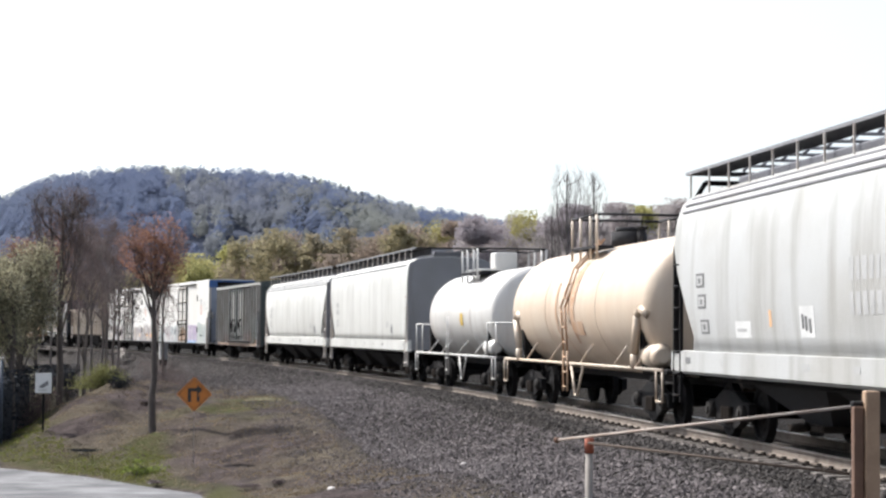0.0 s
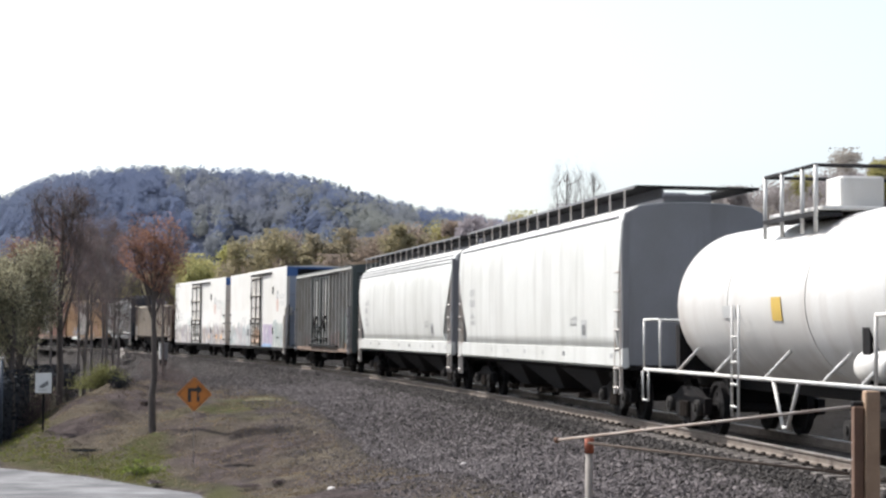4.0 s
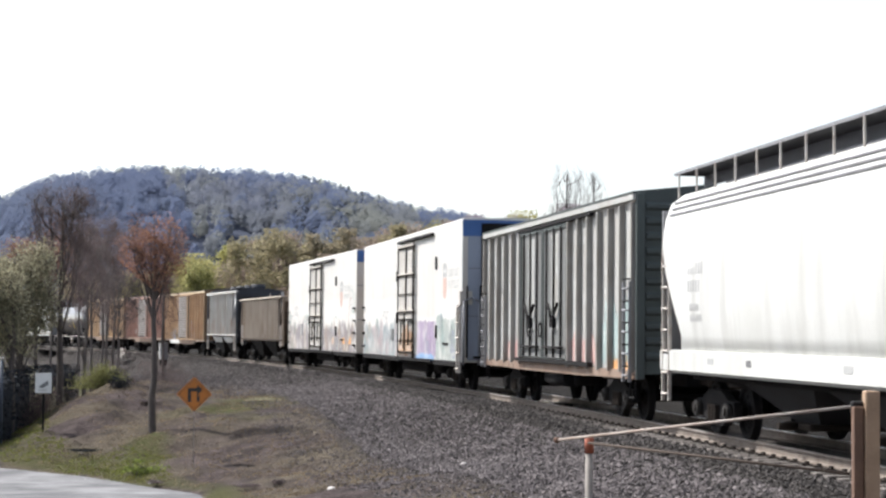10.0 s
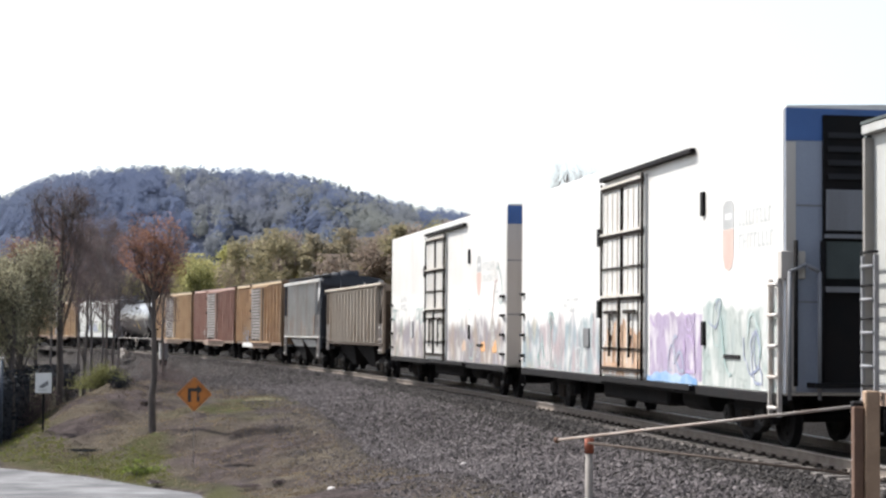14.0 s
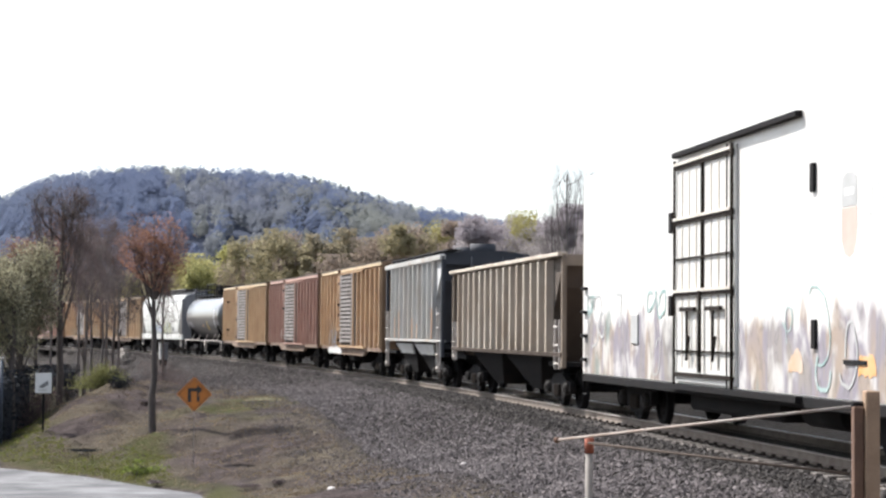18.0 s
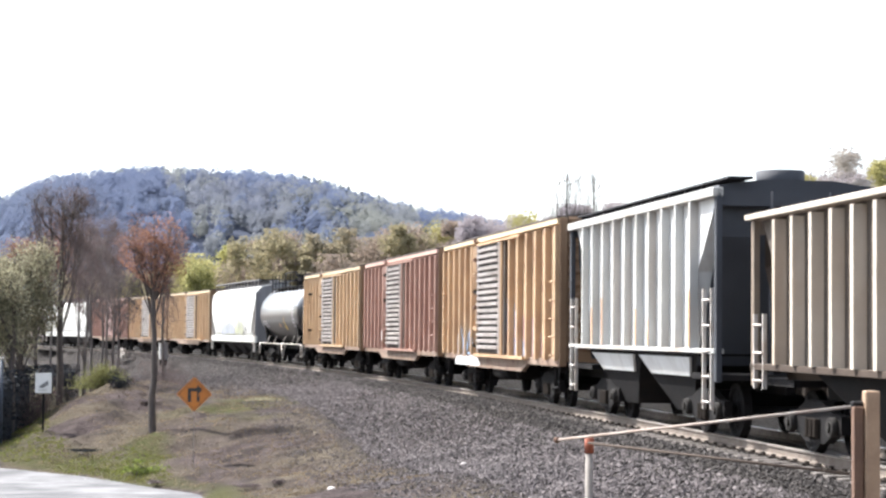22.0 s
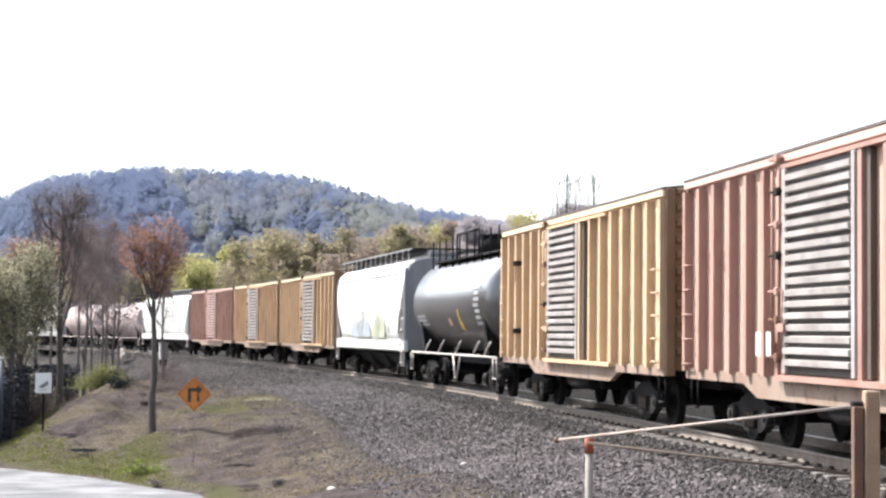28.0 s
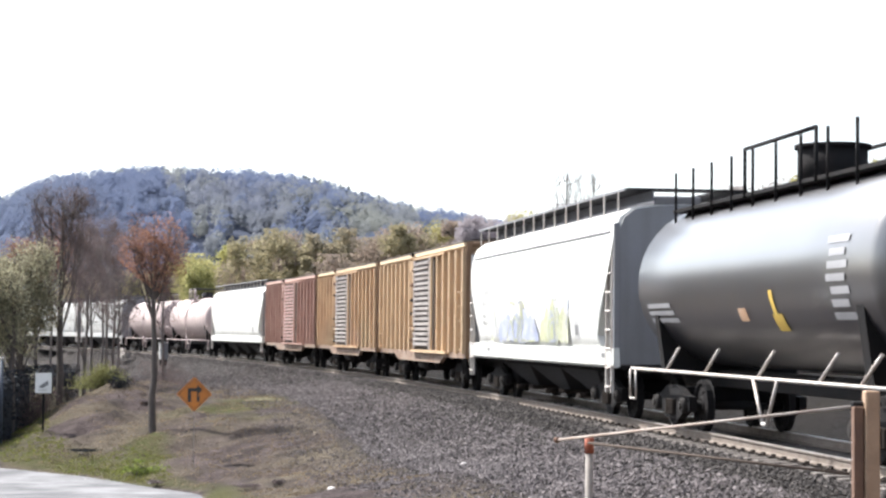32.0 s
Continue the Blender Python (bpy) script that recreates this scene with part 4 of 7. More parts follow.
# ---------------------------------------------------------------- box cars
def boxcar(s0, s1, side, post, end, door_s, label, seed, roof=None, top=4.42, bottom=0.98, wall=1.40, plug=False, door_mat=None, chord=None):
    rng = random.Random(seed)
    car, a = start_car("boxcar", label, s0, s1)
    sc = (s0 + s1) / 2
    d0, d1 = sc - door_s[1], sc - door_s[0]
    part("body", Shape().box(-a + 0.06, a - 0.06, -wall, wall, bottom + 0.12, top - 0.1, 0.02), side, car)
    # roof, slightly peaked, with cross seams
    rf = Shape().prism([(-wall - 0.12, top - 0.06), (wall + 0.12, top - 0.06), (wall + 0.12, top - 0.02), (0, top + 0.14), (-wall - 0.12, top - 0.02)], "x", -a, a)
    part("roof", rf, roof or GALV, car)
    seams = Shape()
    for i in range(int(2 * a / 1.15)):
        x = -a + 0.6 + i * 1.15
        seams.prism([(-wall - 0.05, top - 0.02), (0, top + 0.14), (wall + 0.05, top - 0.02), (wall + 0.05, top - 0.003), (0, top + 0.157), (-wall - 0.05, top - 0.003)], "x", x, x + 0.07)
    part("roof_seams", seams, roof or GALV, car)
    part("top_chord", Shape().box(-a, a, -wall - 0.11, -wall + 0.02, top - 0.19, top - 0.064, 0.012), chord or side, car)
    # side sill, deeper between the trucks
    t0, t1 = -a + 3.3, a - 3.3
    deep = 0.02 if plug else 0.2
    sill = Shape().prism([(-a, bottom + 0.17), (-a, bottom), (t0, bottom), (t0 + 0.7, bottom - deep), (t1 - 0.7, bottom - deep), (t1, bottom), (a, bottom), (a, bottom + 0.17)], "y", -wall - 0.06, -wall + 0.05)
    part("side_sill", sill, DIRTYSILL, car)
    part("side_sill", Shape().box(-a, a, wall - 0.05, wall + 0.06, bottom - 0.1, bottom + 0.17), side, car)
    part("underframe", Shape().box(-a + 0.2, a - 0.2, -0.35, 0.35, 0.72, 1.0).box(-1.8, 1.6, -1.1, -0.5, 0.55, 1.0, 0.05).rod((-0.6, -1.15, 0.72), (1.3, -1.15, 0.72), 0.2, 12), STEEL, car)
    # posts
    w = 0.085
    hat = Shape().prism([(-w, 0.0), (-w * 0.85, -0.145), (w * 0.85, -0.145), (w, 0.0)], "z", bottom + 0.13, top - 0.24).mesh("side_post", post)
    pitch = 0.94
    if plug:
        hat = Shape().prism([(-0.045, 0.0), (-0.04, -0.12), (0.04, -0.12), (0.045, 0.0)], "z", bottom + 0.13, top - 0.24).mesh("side_post", post)
    for lo, hi in ((-a + 0.12, d0 - 0.12), (d1 + 0.12, a - 0.12)):
        n = max(2, round((hi - lo) / pitch))
        for i in range(n + 1):
            part("side_post", hat, None, car, at=(lo + (hi - lo) * i / n, -wall, 0))
    # door
    dm = door_mat or DOORGREY
    dz0, dz1 = bottom + 0.2, top - 0.3
    if not plug:
        # dark backing puts the shadows between the ribs into the colour
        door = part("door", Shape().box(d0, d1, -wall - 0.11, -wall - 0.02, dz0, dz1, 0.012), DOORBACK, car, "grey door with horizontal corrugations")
        for x in (d0 + 0.06, d1 - 0.07):
            part("door_stile", Shape().box(x - 0.06, x + 0.07, -wall - 0.17, -wall - 0.108, dz0, dz1, 0.01), dm, door)
        n = 17
        pitch = (dz1 - dz0 - 0.3) / (n - 1)
        rib = Shape().prism([(-wall - 0.105, -0.055), (-wall - 0.205, -0.045), (-wall - 0.215, 0.03), (-wall - 0.105, 0.05)], "x", d0 + 0.13, d1 - 0.14).mesh("door_rib", dm)
        bent = Shape().prism([(-wall - 0.105, -0.06), (-wall - 0.185, -0.05), (-wall - 0.20, 0.03), (-wall - 0.105, 0.05)], "x", d0 + 0.13, d1 - 0.14).mesh("door_rib", dm)
        for i in range(n):
            part("door_rib", bent if rng.random() < 0.35 else rib, None, door, at=(0, rng.uniform(0, 0.012), dz0 + 0.17 + pitch * i))
        # lock column and its clamps beside the door, hinge blocks further along
        for x in (d0 - 0.16, d0 - 0.46):
            part("lock_rod", Shape().rod((x, -wall - 0.16, dz0 - 0.05), (x, -wall - 0.16, dz1), 0.028, 6), post, car)
        for k in range(7):
            z = dz0 + 0.2 + k * 0.48 + rng.uniform(-0.08, 0.08)
            part("clamp", Shape().box(d0 - 0.56, d0 - 0.06, -wall - 0.2, -wall - 0.12, z, z + 0.035, 0.008).box(d0 - 0.24, d0 - 0.10, -wall - 0.22, -wall - 0.15, z - 0.05, z + 0.07, 0.01), rng.choice((RUST, OLDIRON, post)), car, "rusty lock clamp")
        for z in (bottom + 0.75, top - 1.0) if seed == 13 else ():
            part("stop_block", Shape().box(-a + 1.9, -a + 2.1, -wall - 0.2, -wall - 0.01, z, z + 0.12, 0.015).rod((-a + 2.0, -wall - 0.14, z - 0.4), (-a + 2.0, -wall - 0.14, z), 0.018, 6), OLDIRON, car, "rusty stop block")
        part("door_track", Shape().box(d0 - 0.3, min(d1 + d1 - d0, a - 0.5), -wall - 0.2, -wall - 0.04, dz0 - 0.1, dz0 - 0.02), post, car)
        part("door_rail", Shape().box(d0 - 0.2, d1 + 2.4, -wall - 0.16, -wall - 0.04, dz1 + 0.01, dz1 + 0.07), post, car)
        part("door_gap", Shape().box(d1 + 0.01, d1 + 0.36, -wall - 0.09, -wall - 0.005, dz0, dz1), DARKPOST, car, "dark door post beside the door")
        part("door_lock", Shape().rod((d0 + 0.1, -wall - 0.2, dz0 + 0.2), (d0 + 0.1, -wall - 0.2, dz0 + 1.2), 0.02, 6).box(d0 - 0.05, d0 + 0.2, -wall - 0.22, -wall - 0.15, dz0 + 0.6, dz0 + 0.72), post, car)
    else:
        mid = (d0 + d1) / 2
        for lo, hi in ((d0, mid - 0.03), (mid + 0.03, d1)):
            door = part("door", Shape().box(lo, hi, -wall - 0.07, -wall - 0.005, dz0 + 0.1, dz1, 0.012), PLUGDOOR, car, "grey plug door with a pale middle strip")
            part("door_strip", Shape().box((lo + hi) / 2 - 0.34, (lo + hi) / 2 + 0.32, -wall - 0.076, -wall - 0.07, dz0 + 0.75, dz1 - 0.2), side, door)
            for q in (0.2, 0.5, 0.8):
                x = lo + (hi - lo) * q
                part("lock_rod", Shape().rod((x, -wall - 0.11, dz0 + 0.12), (x, -wall - 0.11, dz1 - 0.05), 0.03, 6), STEEL, door)
            part("door_frame", Shape().box(lo, lo + 0.09, -wall - 0.1, -wall - 0.06, dz0 + 0.1, dz1).box(hi - 0.09, hi, -wall - 0.1, -wall - 0.06, dz0 + 0.1, dz1).box(lo, hi, -wall - 0.1, -wall - 0.06, dz1 - 0.09, dz1), DARKEND, door)
            part("lock_gear", Shape().path([((lo + hi) / 2 - 0.5, -wall - 0.13, dz0 + 1.35), ((lo + hi) / 2, -wall - 0.15, dz0 + 0.95), ((lo + hi) / 2 + 0.5, -wall - 0.13, dz0 + 1.35)], 0.035).box((lo + hi) / 2 - 0.16, (lo + hi) / 2 + 0.16, -wall - 0.17, -wall - 0.08, dz0 + 0.8, dz0 + 1.05, 0.02), STEEL, door)
            part("handwheel", Shape().path([(mid + (lo - mid) * 0.5 + 0.17 * math.cos(k * math.pi / 5), -wall - 0.14, dz0 + 0.75 + 0.17 * math.sin(k * math.pi / 5)) for k in range(11)], 0.02).path([(lo + 0.2, -wall - 0.13, dz0 + 0.35), (hi - 0.2, -wall - 0.13, dz0 + 0.35)], 0.03), STEEL, door)
        part("door_track", Shape().box(d0 - 0.3, d1 + 2.2, -wall - 0.16, -wall - 0.04, dz0 - 0.02, dz0 + 0.07), STEEL, car)
        part("door_rail", Shape().box(d0 - 0.2, d1 + 2.2, -wall - 0.13, -wall - 0.04, dz1 + 0.02, dz1 + 0.08), STEEL, car)
    # ends, ribbed across
    for sx in (-1, 1):
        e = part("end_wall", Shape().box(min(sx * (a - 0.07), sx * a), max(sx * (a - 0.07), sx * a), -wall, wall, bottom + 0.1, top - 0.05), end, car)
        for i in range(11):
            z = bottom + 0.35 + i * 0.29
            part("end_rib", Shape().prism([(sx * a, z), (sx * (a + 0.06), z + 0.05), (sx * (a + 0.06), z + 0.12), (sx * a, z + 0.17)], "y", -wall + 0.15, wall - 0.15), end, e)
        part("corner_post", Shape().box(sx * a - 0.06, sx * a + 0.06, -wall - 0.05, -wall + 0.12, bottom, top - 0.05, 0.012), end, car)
        if plug:
            ladder(car, sx * (a - 0.36), -wall - 0.13, bottom - 0.05, 2.75, 0.45, 0.42, GREYEND)
        grabs(car, sx * (a - 0.34), -wall - 0.09, [bottom + 0.25 + k * 0.42 for k in range(5)], 0.42, post if not plug else STEEL)
        part("stirrup", Shape().path([(sx * (a - 0.15), -wall, bottom), (sx * (a - 0.15), -wall, 0.5), (sx * (a - 0.55), -wall, 0.5), (sx * (a - 0.55), -wall, bottom)], 0.022), STEEL, car)
    gear(car, a, a - 2.6)
    bars(car, -a + 1.2, -a + 2.5, -wall - 0.005, 3.1, 2, 0.13, STENCIL if plug else post, rng)
    bars(car, a - 2.6, a - 1.6, -wall - 0.005, 2.2, 2, 0.09, STENCIL if plug else post, rng)
    return car, a, sc


# ---------------------------------------------------------------- refrigerator cars
# shade on the machinery end, put into a blue-grey
COOLEND = surface("shade_blue_grey_end", (0.30, 0.33, 0.40), 0.5, 0, (0.24, 0.26, 0.32), 0.5, 0.9, 0.3)


def reefer(s0, s1, door_s, rail_to, label, seed, unit):
    rng = random.Random(seed)
    car, a = start_car("refrigerator_car", label, s0, s1)
    sc, w, top, bot = (s0 + s1) / 2, 1.53, 5.06, 0.86
    d0, d1, rx = sc - door_s[1], sc - door_s[0], sc - rail_to
    part("body", Shape().box(-a + 0.03, a - 0.03, -w, w, bot, top, 0.03), REEFER, car)
    part("roof", Shape().prism([(-w + 0.03, top - 0.02), (w - 0.03, top - 0.02), (w - 0.03, top + 0.01), (0, top + 0.06), (-w + 0.03, top + 0.01)], "x", -a, a), REEFER, car)
    for sx in (-1, 1):
        x0, x1 = sorted((sx * (a - 0.03), sx * (a + 0.02)))
        e = part("end_wall", Shape().box(x0, x1, -w + 0.01, w - 0.01, bot + 0.05, top - 0.02), COOLEND if unit and sx > 0 else REEFER_END, car)
        x0, x1 = sorted((sx * (a + 0.02), sx * (a + 0.028)))
        part("blue_band", Shape().box(x0, x1, -w + 0.01, w - 0.01, top - 0.5, top - 0.03), BLUE, e)
        if not (unit and sx > 0):
            part("grime", Shape().box(x0, x1, -0.35, w - 0.05, bot + 0.06, 1.75), TANFRAME, e, "brown grime low on the end")
            part("drain_pipe", Shape().rod((sx * (a + 0.06), -0.75, bot), (sx * (a + 0.06), -0.75, 2.6), 0.04, 8), TANFRAME, e)
        part("seam", Shape().box(x0, x1, -w + 0.01, w - 0.01, 3.6, 3.63).box(x0, x1, -w + 0.01, w - 0.01, 2.2, 2.23), GREYEND, e)
        if unit and sx > 0:
            ladder(car, sx * (a - 0.3), -w - 0.04, 0.55, 2.55, 0.4, 0.45, GALV, 0.03)
            part("corner_strip", Shape().box(a + 0.021, a + 0.03, -w + 0.012, -w + 0.16, bot + 0.06, top - 0.52), REEFER_END, e, "tan corner strip")
            part("corner_plate", Shape().box(a - 0.1, a + 0.06, -w - 0.07, -w + 0.3, 2.55, 2.95, 0.01), REEFER_END, car, "tan plate over the ladder")
            part("end_handhold", Shape().path([(a + 0.14, -1.5, 0.8), (a + 0.14, -1.5, 2.65), (a + 0.14, -1.25, 2.75), (a + 0.14, -1.05, 2.65), (a + 0.14, -1.05, 0.8)], 0.03, 8), GREYEND, car, "grey bent pipe")
        else:
            for z in (1.15, 1.65, 2.15, 2.65):
                part("grab_iron", Shape().box(sx * (a - 0.32) - 0.17, sx * (a - 0.32) + 0.17, -w - 0.09, -w - 0.002, z, z + 0.07, 0.01), STEEL, car)
            part("stirrup", Shape().path([(sx * (a - 0.12), -w, 0.86), (sx * (a - 0.12), -w, 0.45), (sx * (a - 0.52), -w, 0.45), (sx * (a - 0.52), -w, 0.86)], 0.025), STEEL, car)
        ladder(car, sx * (a - 0.3), w + 0.04, 0.55, 2.6, 0.4, 0.45, STEEL, 0.028)
        part("end_platform", Shape().box(min(sx * a, sx * (a + 0.35)), max(sx * a, sx * (a + 0.35)), -1.2, 1.2, 0.98, 1.05), STEEL, car)
    if unit:
        # flat near-black plate in place of the recess, which lies in shade
        u = part("cooling_unit", Shape().box(a + 0.03, a + 0.07, -0.97, 1.48, 0.98, top - 0.12, 0.01), STEEL, car, "near-black flat panel for the shaded recess of the cooling machinery")
        part("machine_panel", Shape().box(a + 0.07, a + 0.10, -0.93, 1.4, 3.25, 3.85, 0.01), GREYEND, u, "grey upper panel")
        part("machine_panel", Shape().box(a + 0.07, a + 0.09, -0.93, 1.4, 2.55, 3.1, 0.01), DARKEND, u)
        for i in range(4):
            part("louvre", Shape().box(a + 0.07, a + 0.11, -0.9, 1.4, 4.0 + i * 0.2, 4.08 + i * 0.2), DARKHOP, u)
        part("cross_rail", Shape().box(a + 0.07, a + 0.14, -0.95, 1.45, 2.36, 2.44).box(a + 0.07, a + 0.14, -0.95, 1.45, 3.14, 3.2), GREYEND, u)
        part("end_rail", Shape().path([(a + 0.12, -1.40, 1.0), (a + 0.12, -1.40, 3.1)], 0.035).path([(a + 0.12, -1.0, 1.0), (a + 0.12, -1.0, 3.1)], 0.035), STEEL, car)
    part("side_sill", Shape().box(-a + 0.1, a - 0.1, -w - 0.02, -w + 0.1, 0.72, bot + 0.02, 0.015), STEEL, car)
    part("underframe", Shape().box(-a + 0.2, a - 0.2, -0.35, 0.35, 0.66, bot).box(-2.5, 2.4, -1.2, 0.2, 0.42, bot, 0.05).rod((3.0, -0.9, 0.6), (4.6, -0.9, 0.6), 0.2, 12), STEEL, car)
    # plug door with its frame, bars and overhead rail
    z0, z1 = 0.92, 4.72
    door = part("door", Shape().box(d0, d1, -w - 0.05, -w - 0.002, z0, z1, 0.01), REEFER, car, "white plug door with dark bars")
    dm = (d0 + d1) / 2
    for x, r0 in ((d0 + 0.05, 0.028), (d1 - 0.30, 0.014), (d1 - 0.04, 0.032)):
        part("lock_bar", Shape().rod((x, -w - 0.09, z0 - 0.05), (x, -w - 0.09, z1 + 0.02), r0, 6), OLDIRON, door)
    part("centre_bar", Shape().box(dm - 0.028, dm + 0.028, -w - 0.10, -w - 0.05, 2.41, z1 - 0.1), OLDIRON, door)
    part("lock_rod", Shape().rod((dm, -w - 0.12, 1.1), (dm, -w - 0.12, 2.45), 0.035, 8), OLDIRON, door)
    for z, q in ((1.05, 0.035), (1.45, 0.014), (2.41, 0.032), (3.02, 0.014), (3.65, 0.032), (z1 - 0.12, 0.032)):
        part("cross_bar", Shape().box(d0 + 0.02, d1 - 0.02, -w - 0.095, -w - 0.05, z - q, z + q), OLDIRON, door)
        if q > 0.03 and z > 2:
            part("ledge", Shape().box(d0 + 0.06, d1 - 0.06, -w - 0.12, -w - 0.05, z + q + 0.002, z + q + 0.05), DOORRIB, door, "pale ledge over the bar")
    for k in range(1, 8):
        x = d0 + (d1 - d0) * k / 8
        if k != 4:
            part("panel_rib", Shape().box(x - 0.035, x + 0.035, -w - 0.065, -w - 0.05, z0 + 0.25, z1 - 0.2), DOORRIB, door, "beige panel rib")
    for x in (dm - 0.75, dm + 0.75):
        part("lock_handle", Shape().box(x - 0.42, x + 0.42, -w - 0.14, -w - 0.08, 2.12, 2.19).rod((x, -w - 0.12, 1.3), (x, -w - 0.12, 2.15), 0.028, 6).path([(x, -w - 0.13, 1.3), (x + 0.22, -w - 0.14, 1.7)], 0.025), OLDIRON, door)
    part("door_rail", Shape().box(d0 - 0.05, rx, -w - 0.12, -w - 0.01, z1 + 0.07, z1 + 0.16, 0.01), STEEL, car, "dark overhead door rail")
    part("door_track", Shape().box(d0 - 0.2, rx, -w - 0.12, -w - 0.01, z0 - 0.13, z0 - 0.04), STEEL, car)
    for x, z in ((d0 - 0.22, 3.5), (d0 - 0.22, 2.05)):
        part("door_stop", Shape().box(x - 0.1, x + 0.1, -w - 0.1, -w, z, z + 0.36, 0.01), STEEL, car)
    for x, z in ((rx + 0.45, 3.9), (rx + 0.5, 1.75)):
        part("vent_plate", Shape().box(x - 0.08, x + 0.08, -w - 0.05, -w, z - 0.2, z + 0.2, 0.01), STEEL, car)
    part("placard", Shape().box(rx + 1.6, rx + 2.4, -w - 0.03, -w, 1.36, 1.42), STEEL, car)
    # emblem and stencils
    part("emblem", Shape().prism([(rx + 1.50, 3.40), (rx + 1.50, 2.98), (rx + 1.60, 2.80), (rx + 1.78, 2.74), (rx + 1.94, 2.80), (rx + 2.04, 2.98), (rx + 2.04, 3.40)], "y", -w - 0.006, -w - 0.001), REDMARK, car, "pale red shield-shaped emblem")
    part("emblem_top", Shape().prism([(rx + 1.50, 3.42), (rx + 2.04, 3.42), (rx + 2.04, 3.78), (rx + 1.9, 3.86), (rx + 1.64, 3.86), (rx + 1.50, 3.78)], "y", -w - 0.006, -w - 0.001), STENCIL, car, "faded grey emblem top")
    part("emblem_line", Shape().box(rx + 1.60, rx + 1.94, -w - 0.009, -w - 0.006, 3.56, 3.66), STENCILWT, car)
    bars(car, rx + 2.3, rx + 4.1, -w - 0.001, 3.66, 2, 0.24, PALEMARK, rng)
    bars(car, -a + 1.3, -a + 2.4, -w - 0.001, 2.5, 2, 0.2, STENCIL, rng)
    gear(car, a + 0.25, a - 2.9)
    return car, a, sc


# ---------------------------------------------------------------- covered hoppers with curved sides
FLATHALF = [(1.49, 1.36), (1.52, 1.7), (1.535, 2.2), (1.54, 2.8), (1.535, 3.4), (1.51, 3.85), (1.46, 4.06), (1.15, 4.22), (0.6, 4.28), (0.0, 4.30)]
ROUNDHALF = [(1.44, 1.36), (1.50, 1.7), (1.545, 2.2), (1.55, 2.8), (1.53, 3.3), (1.47, 3.75), (1.36, 4.02), (1.12, 4.20), (0.6, 4.28), (0.0, 4.30)]


def curved_hopper(s0, s1, paint, label, seed, end=None, ribs=(), lift=0.0, end_panel=True, notch=1.25, square=False):
    rng = random.Random(seed)
    end = end or GREYEND
    car, a = start_car("covered_hopper", label, s0, s1)
    HALF = FLATHALF if square else ROUNDHALF
    prof = [(-y, z + (lift if z > 2.5 else 0)) for y, z in HALF] + [(y, z + (lift if z > 2.5 else 0)) for y, z in reversed(HALF[:-1])]

    def xe(z, k):
        if square and k > 0:
            return a - 0.17 - notch * float(np.interp(z, [1.3, 1.75, 2.7, 2.95], [0.7, 1.0, 0.9, 0.0]))
        return a - 0.22 - max(notch, 1.25) * float(np.interp(z, [1.3, 1.75, 3.05, 3.3], [0.75, 1.0, 0.08, 0.0]))

    rings = []
    for k in (-1, -0.992, -0.5, 0, 0.5, 0.992, 1):
        rings.append([(k * xe(z, k), y, z) for y, z in prof])
    part("body", Shape().loft(rings), paint, car)
    top = 4.30 + lift
    # stiffening lines under the eaves, coloured grey for the shadow lines they draw
    for z in ribs:
        y = float(np.interp(z, [p[1] + (lift if p[1] > 2.5 else 0) for p in HALF], [p[0] for p in HALF]))
        part("eave_rib", Shape().box(-a + 0.5, a - 0.5, -y - 0.03, -y + 0.03, z - 0.016, z + 0.016), GREYEND, car)
    sill = Shape().prism([(-1.40, 1.46), (-1.52, 1.44), (-1.52, 1.10), (-1.46, 1.05), (-1.38, 1.08)], "x", -a + 0.05, a - 0.05)
    part("side_sill", sill, paint, car, "pale side sill")
    part("side_sill", Shape().box(-a + 0.05, a - 0.05, 1.40, 1.52, 1.05, 1.44), paint, car)
    for sx in (-1, 1):
        # sheet coloured near-black, for the shade in the notched end
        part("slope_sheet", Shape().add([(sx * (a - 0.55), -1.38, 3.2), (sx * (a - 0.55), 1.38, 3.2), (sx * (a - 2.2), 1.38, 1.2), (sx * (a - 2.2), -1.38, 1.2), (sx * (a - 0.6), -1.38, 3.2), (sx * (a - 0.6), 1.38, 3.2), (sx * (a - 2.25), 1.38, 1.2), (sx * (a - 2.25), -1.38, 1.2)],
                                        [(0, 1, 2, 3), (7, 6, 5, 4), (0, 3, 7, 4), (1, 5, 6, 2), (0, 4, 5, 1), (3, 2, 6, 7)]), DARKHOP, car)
        if end_panel:
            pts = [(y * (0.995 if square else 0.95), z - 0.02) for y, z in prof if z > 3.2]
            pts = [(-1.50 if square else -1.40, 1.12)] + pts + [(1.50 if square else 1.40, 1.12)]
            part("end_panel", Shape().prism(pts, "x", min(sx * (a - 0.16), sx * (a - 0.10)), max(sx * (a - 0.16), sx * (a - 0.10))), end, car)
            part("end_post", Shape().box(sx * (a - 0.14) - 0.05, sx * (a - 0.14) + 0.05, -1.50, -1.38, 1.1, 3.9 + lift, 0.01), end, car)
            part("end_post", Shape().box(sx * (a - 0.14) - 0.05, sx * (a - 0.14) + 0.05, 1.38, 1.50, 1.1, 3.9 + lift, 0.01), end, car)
        else:
            part("end_frame", Shape().path([(sx * (a - 0.2), -1.46, 1.1), (sx * (a - 0.2), -1.46, 3.6), (sx * (a - 0.2), -0.95, top + 0.12), (sx * (a - 0.2), 0.95, top + 0.12), (sx * (a - 0.2), 1.46, 3.6), (sx * (a - 0.2), 1.46, 1.1)], 0.05), STEEL, car)
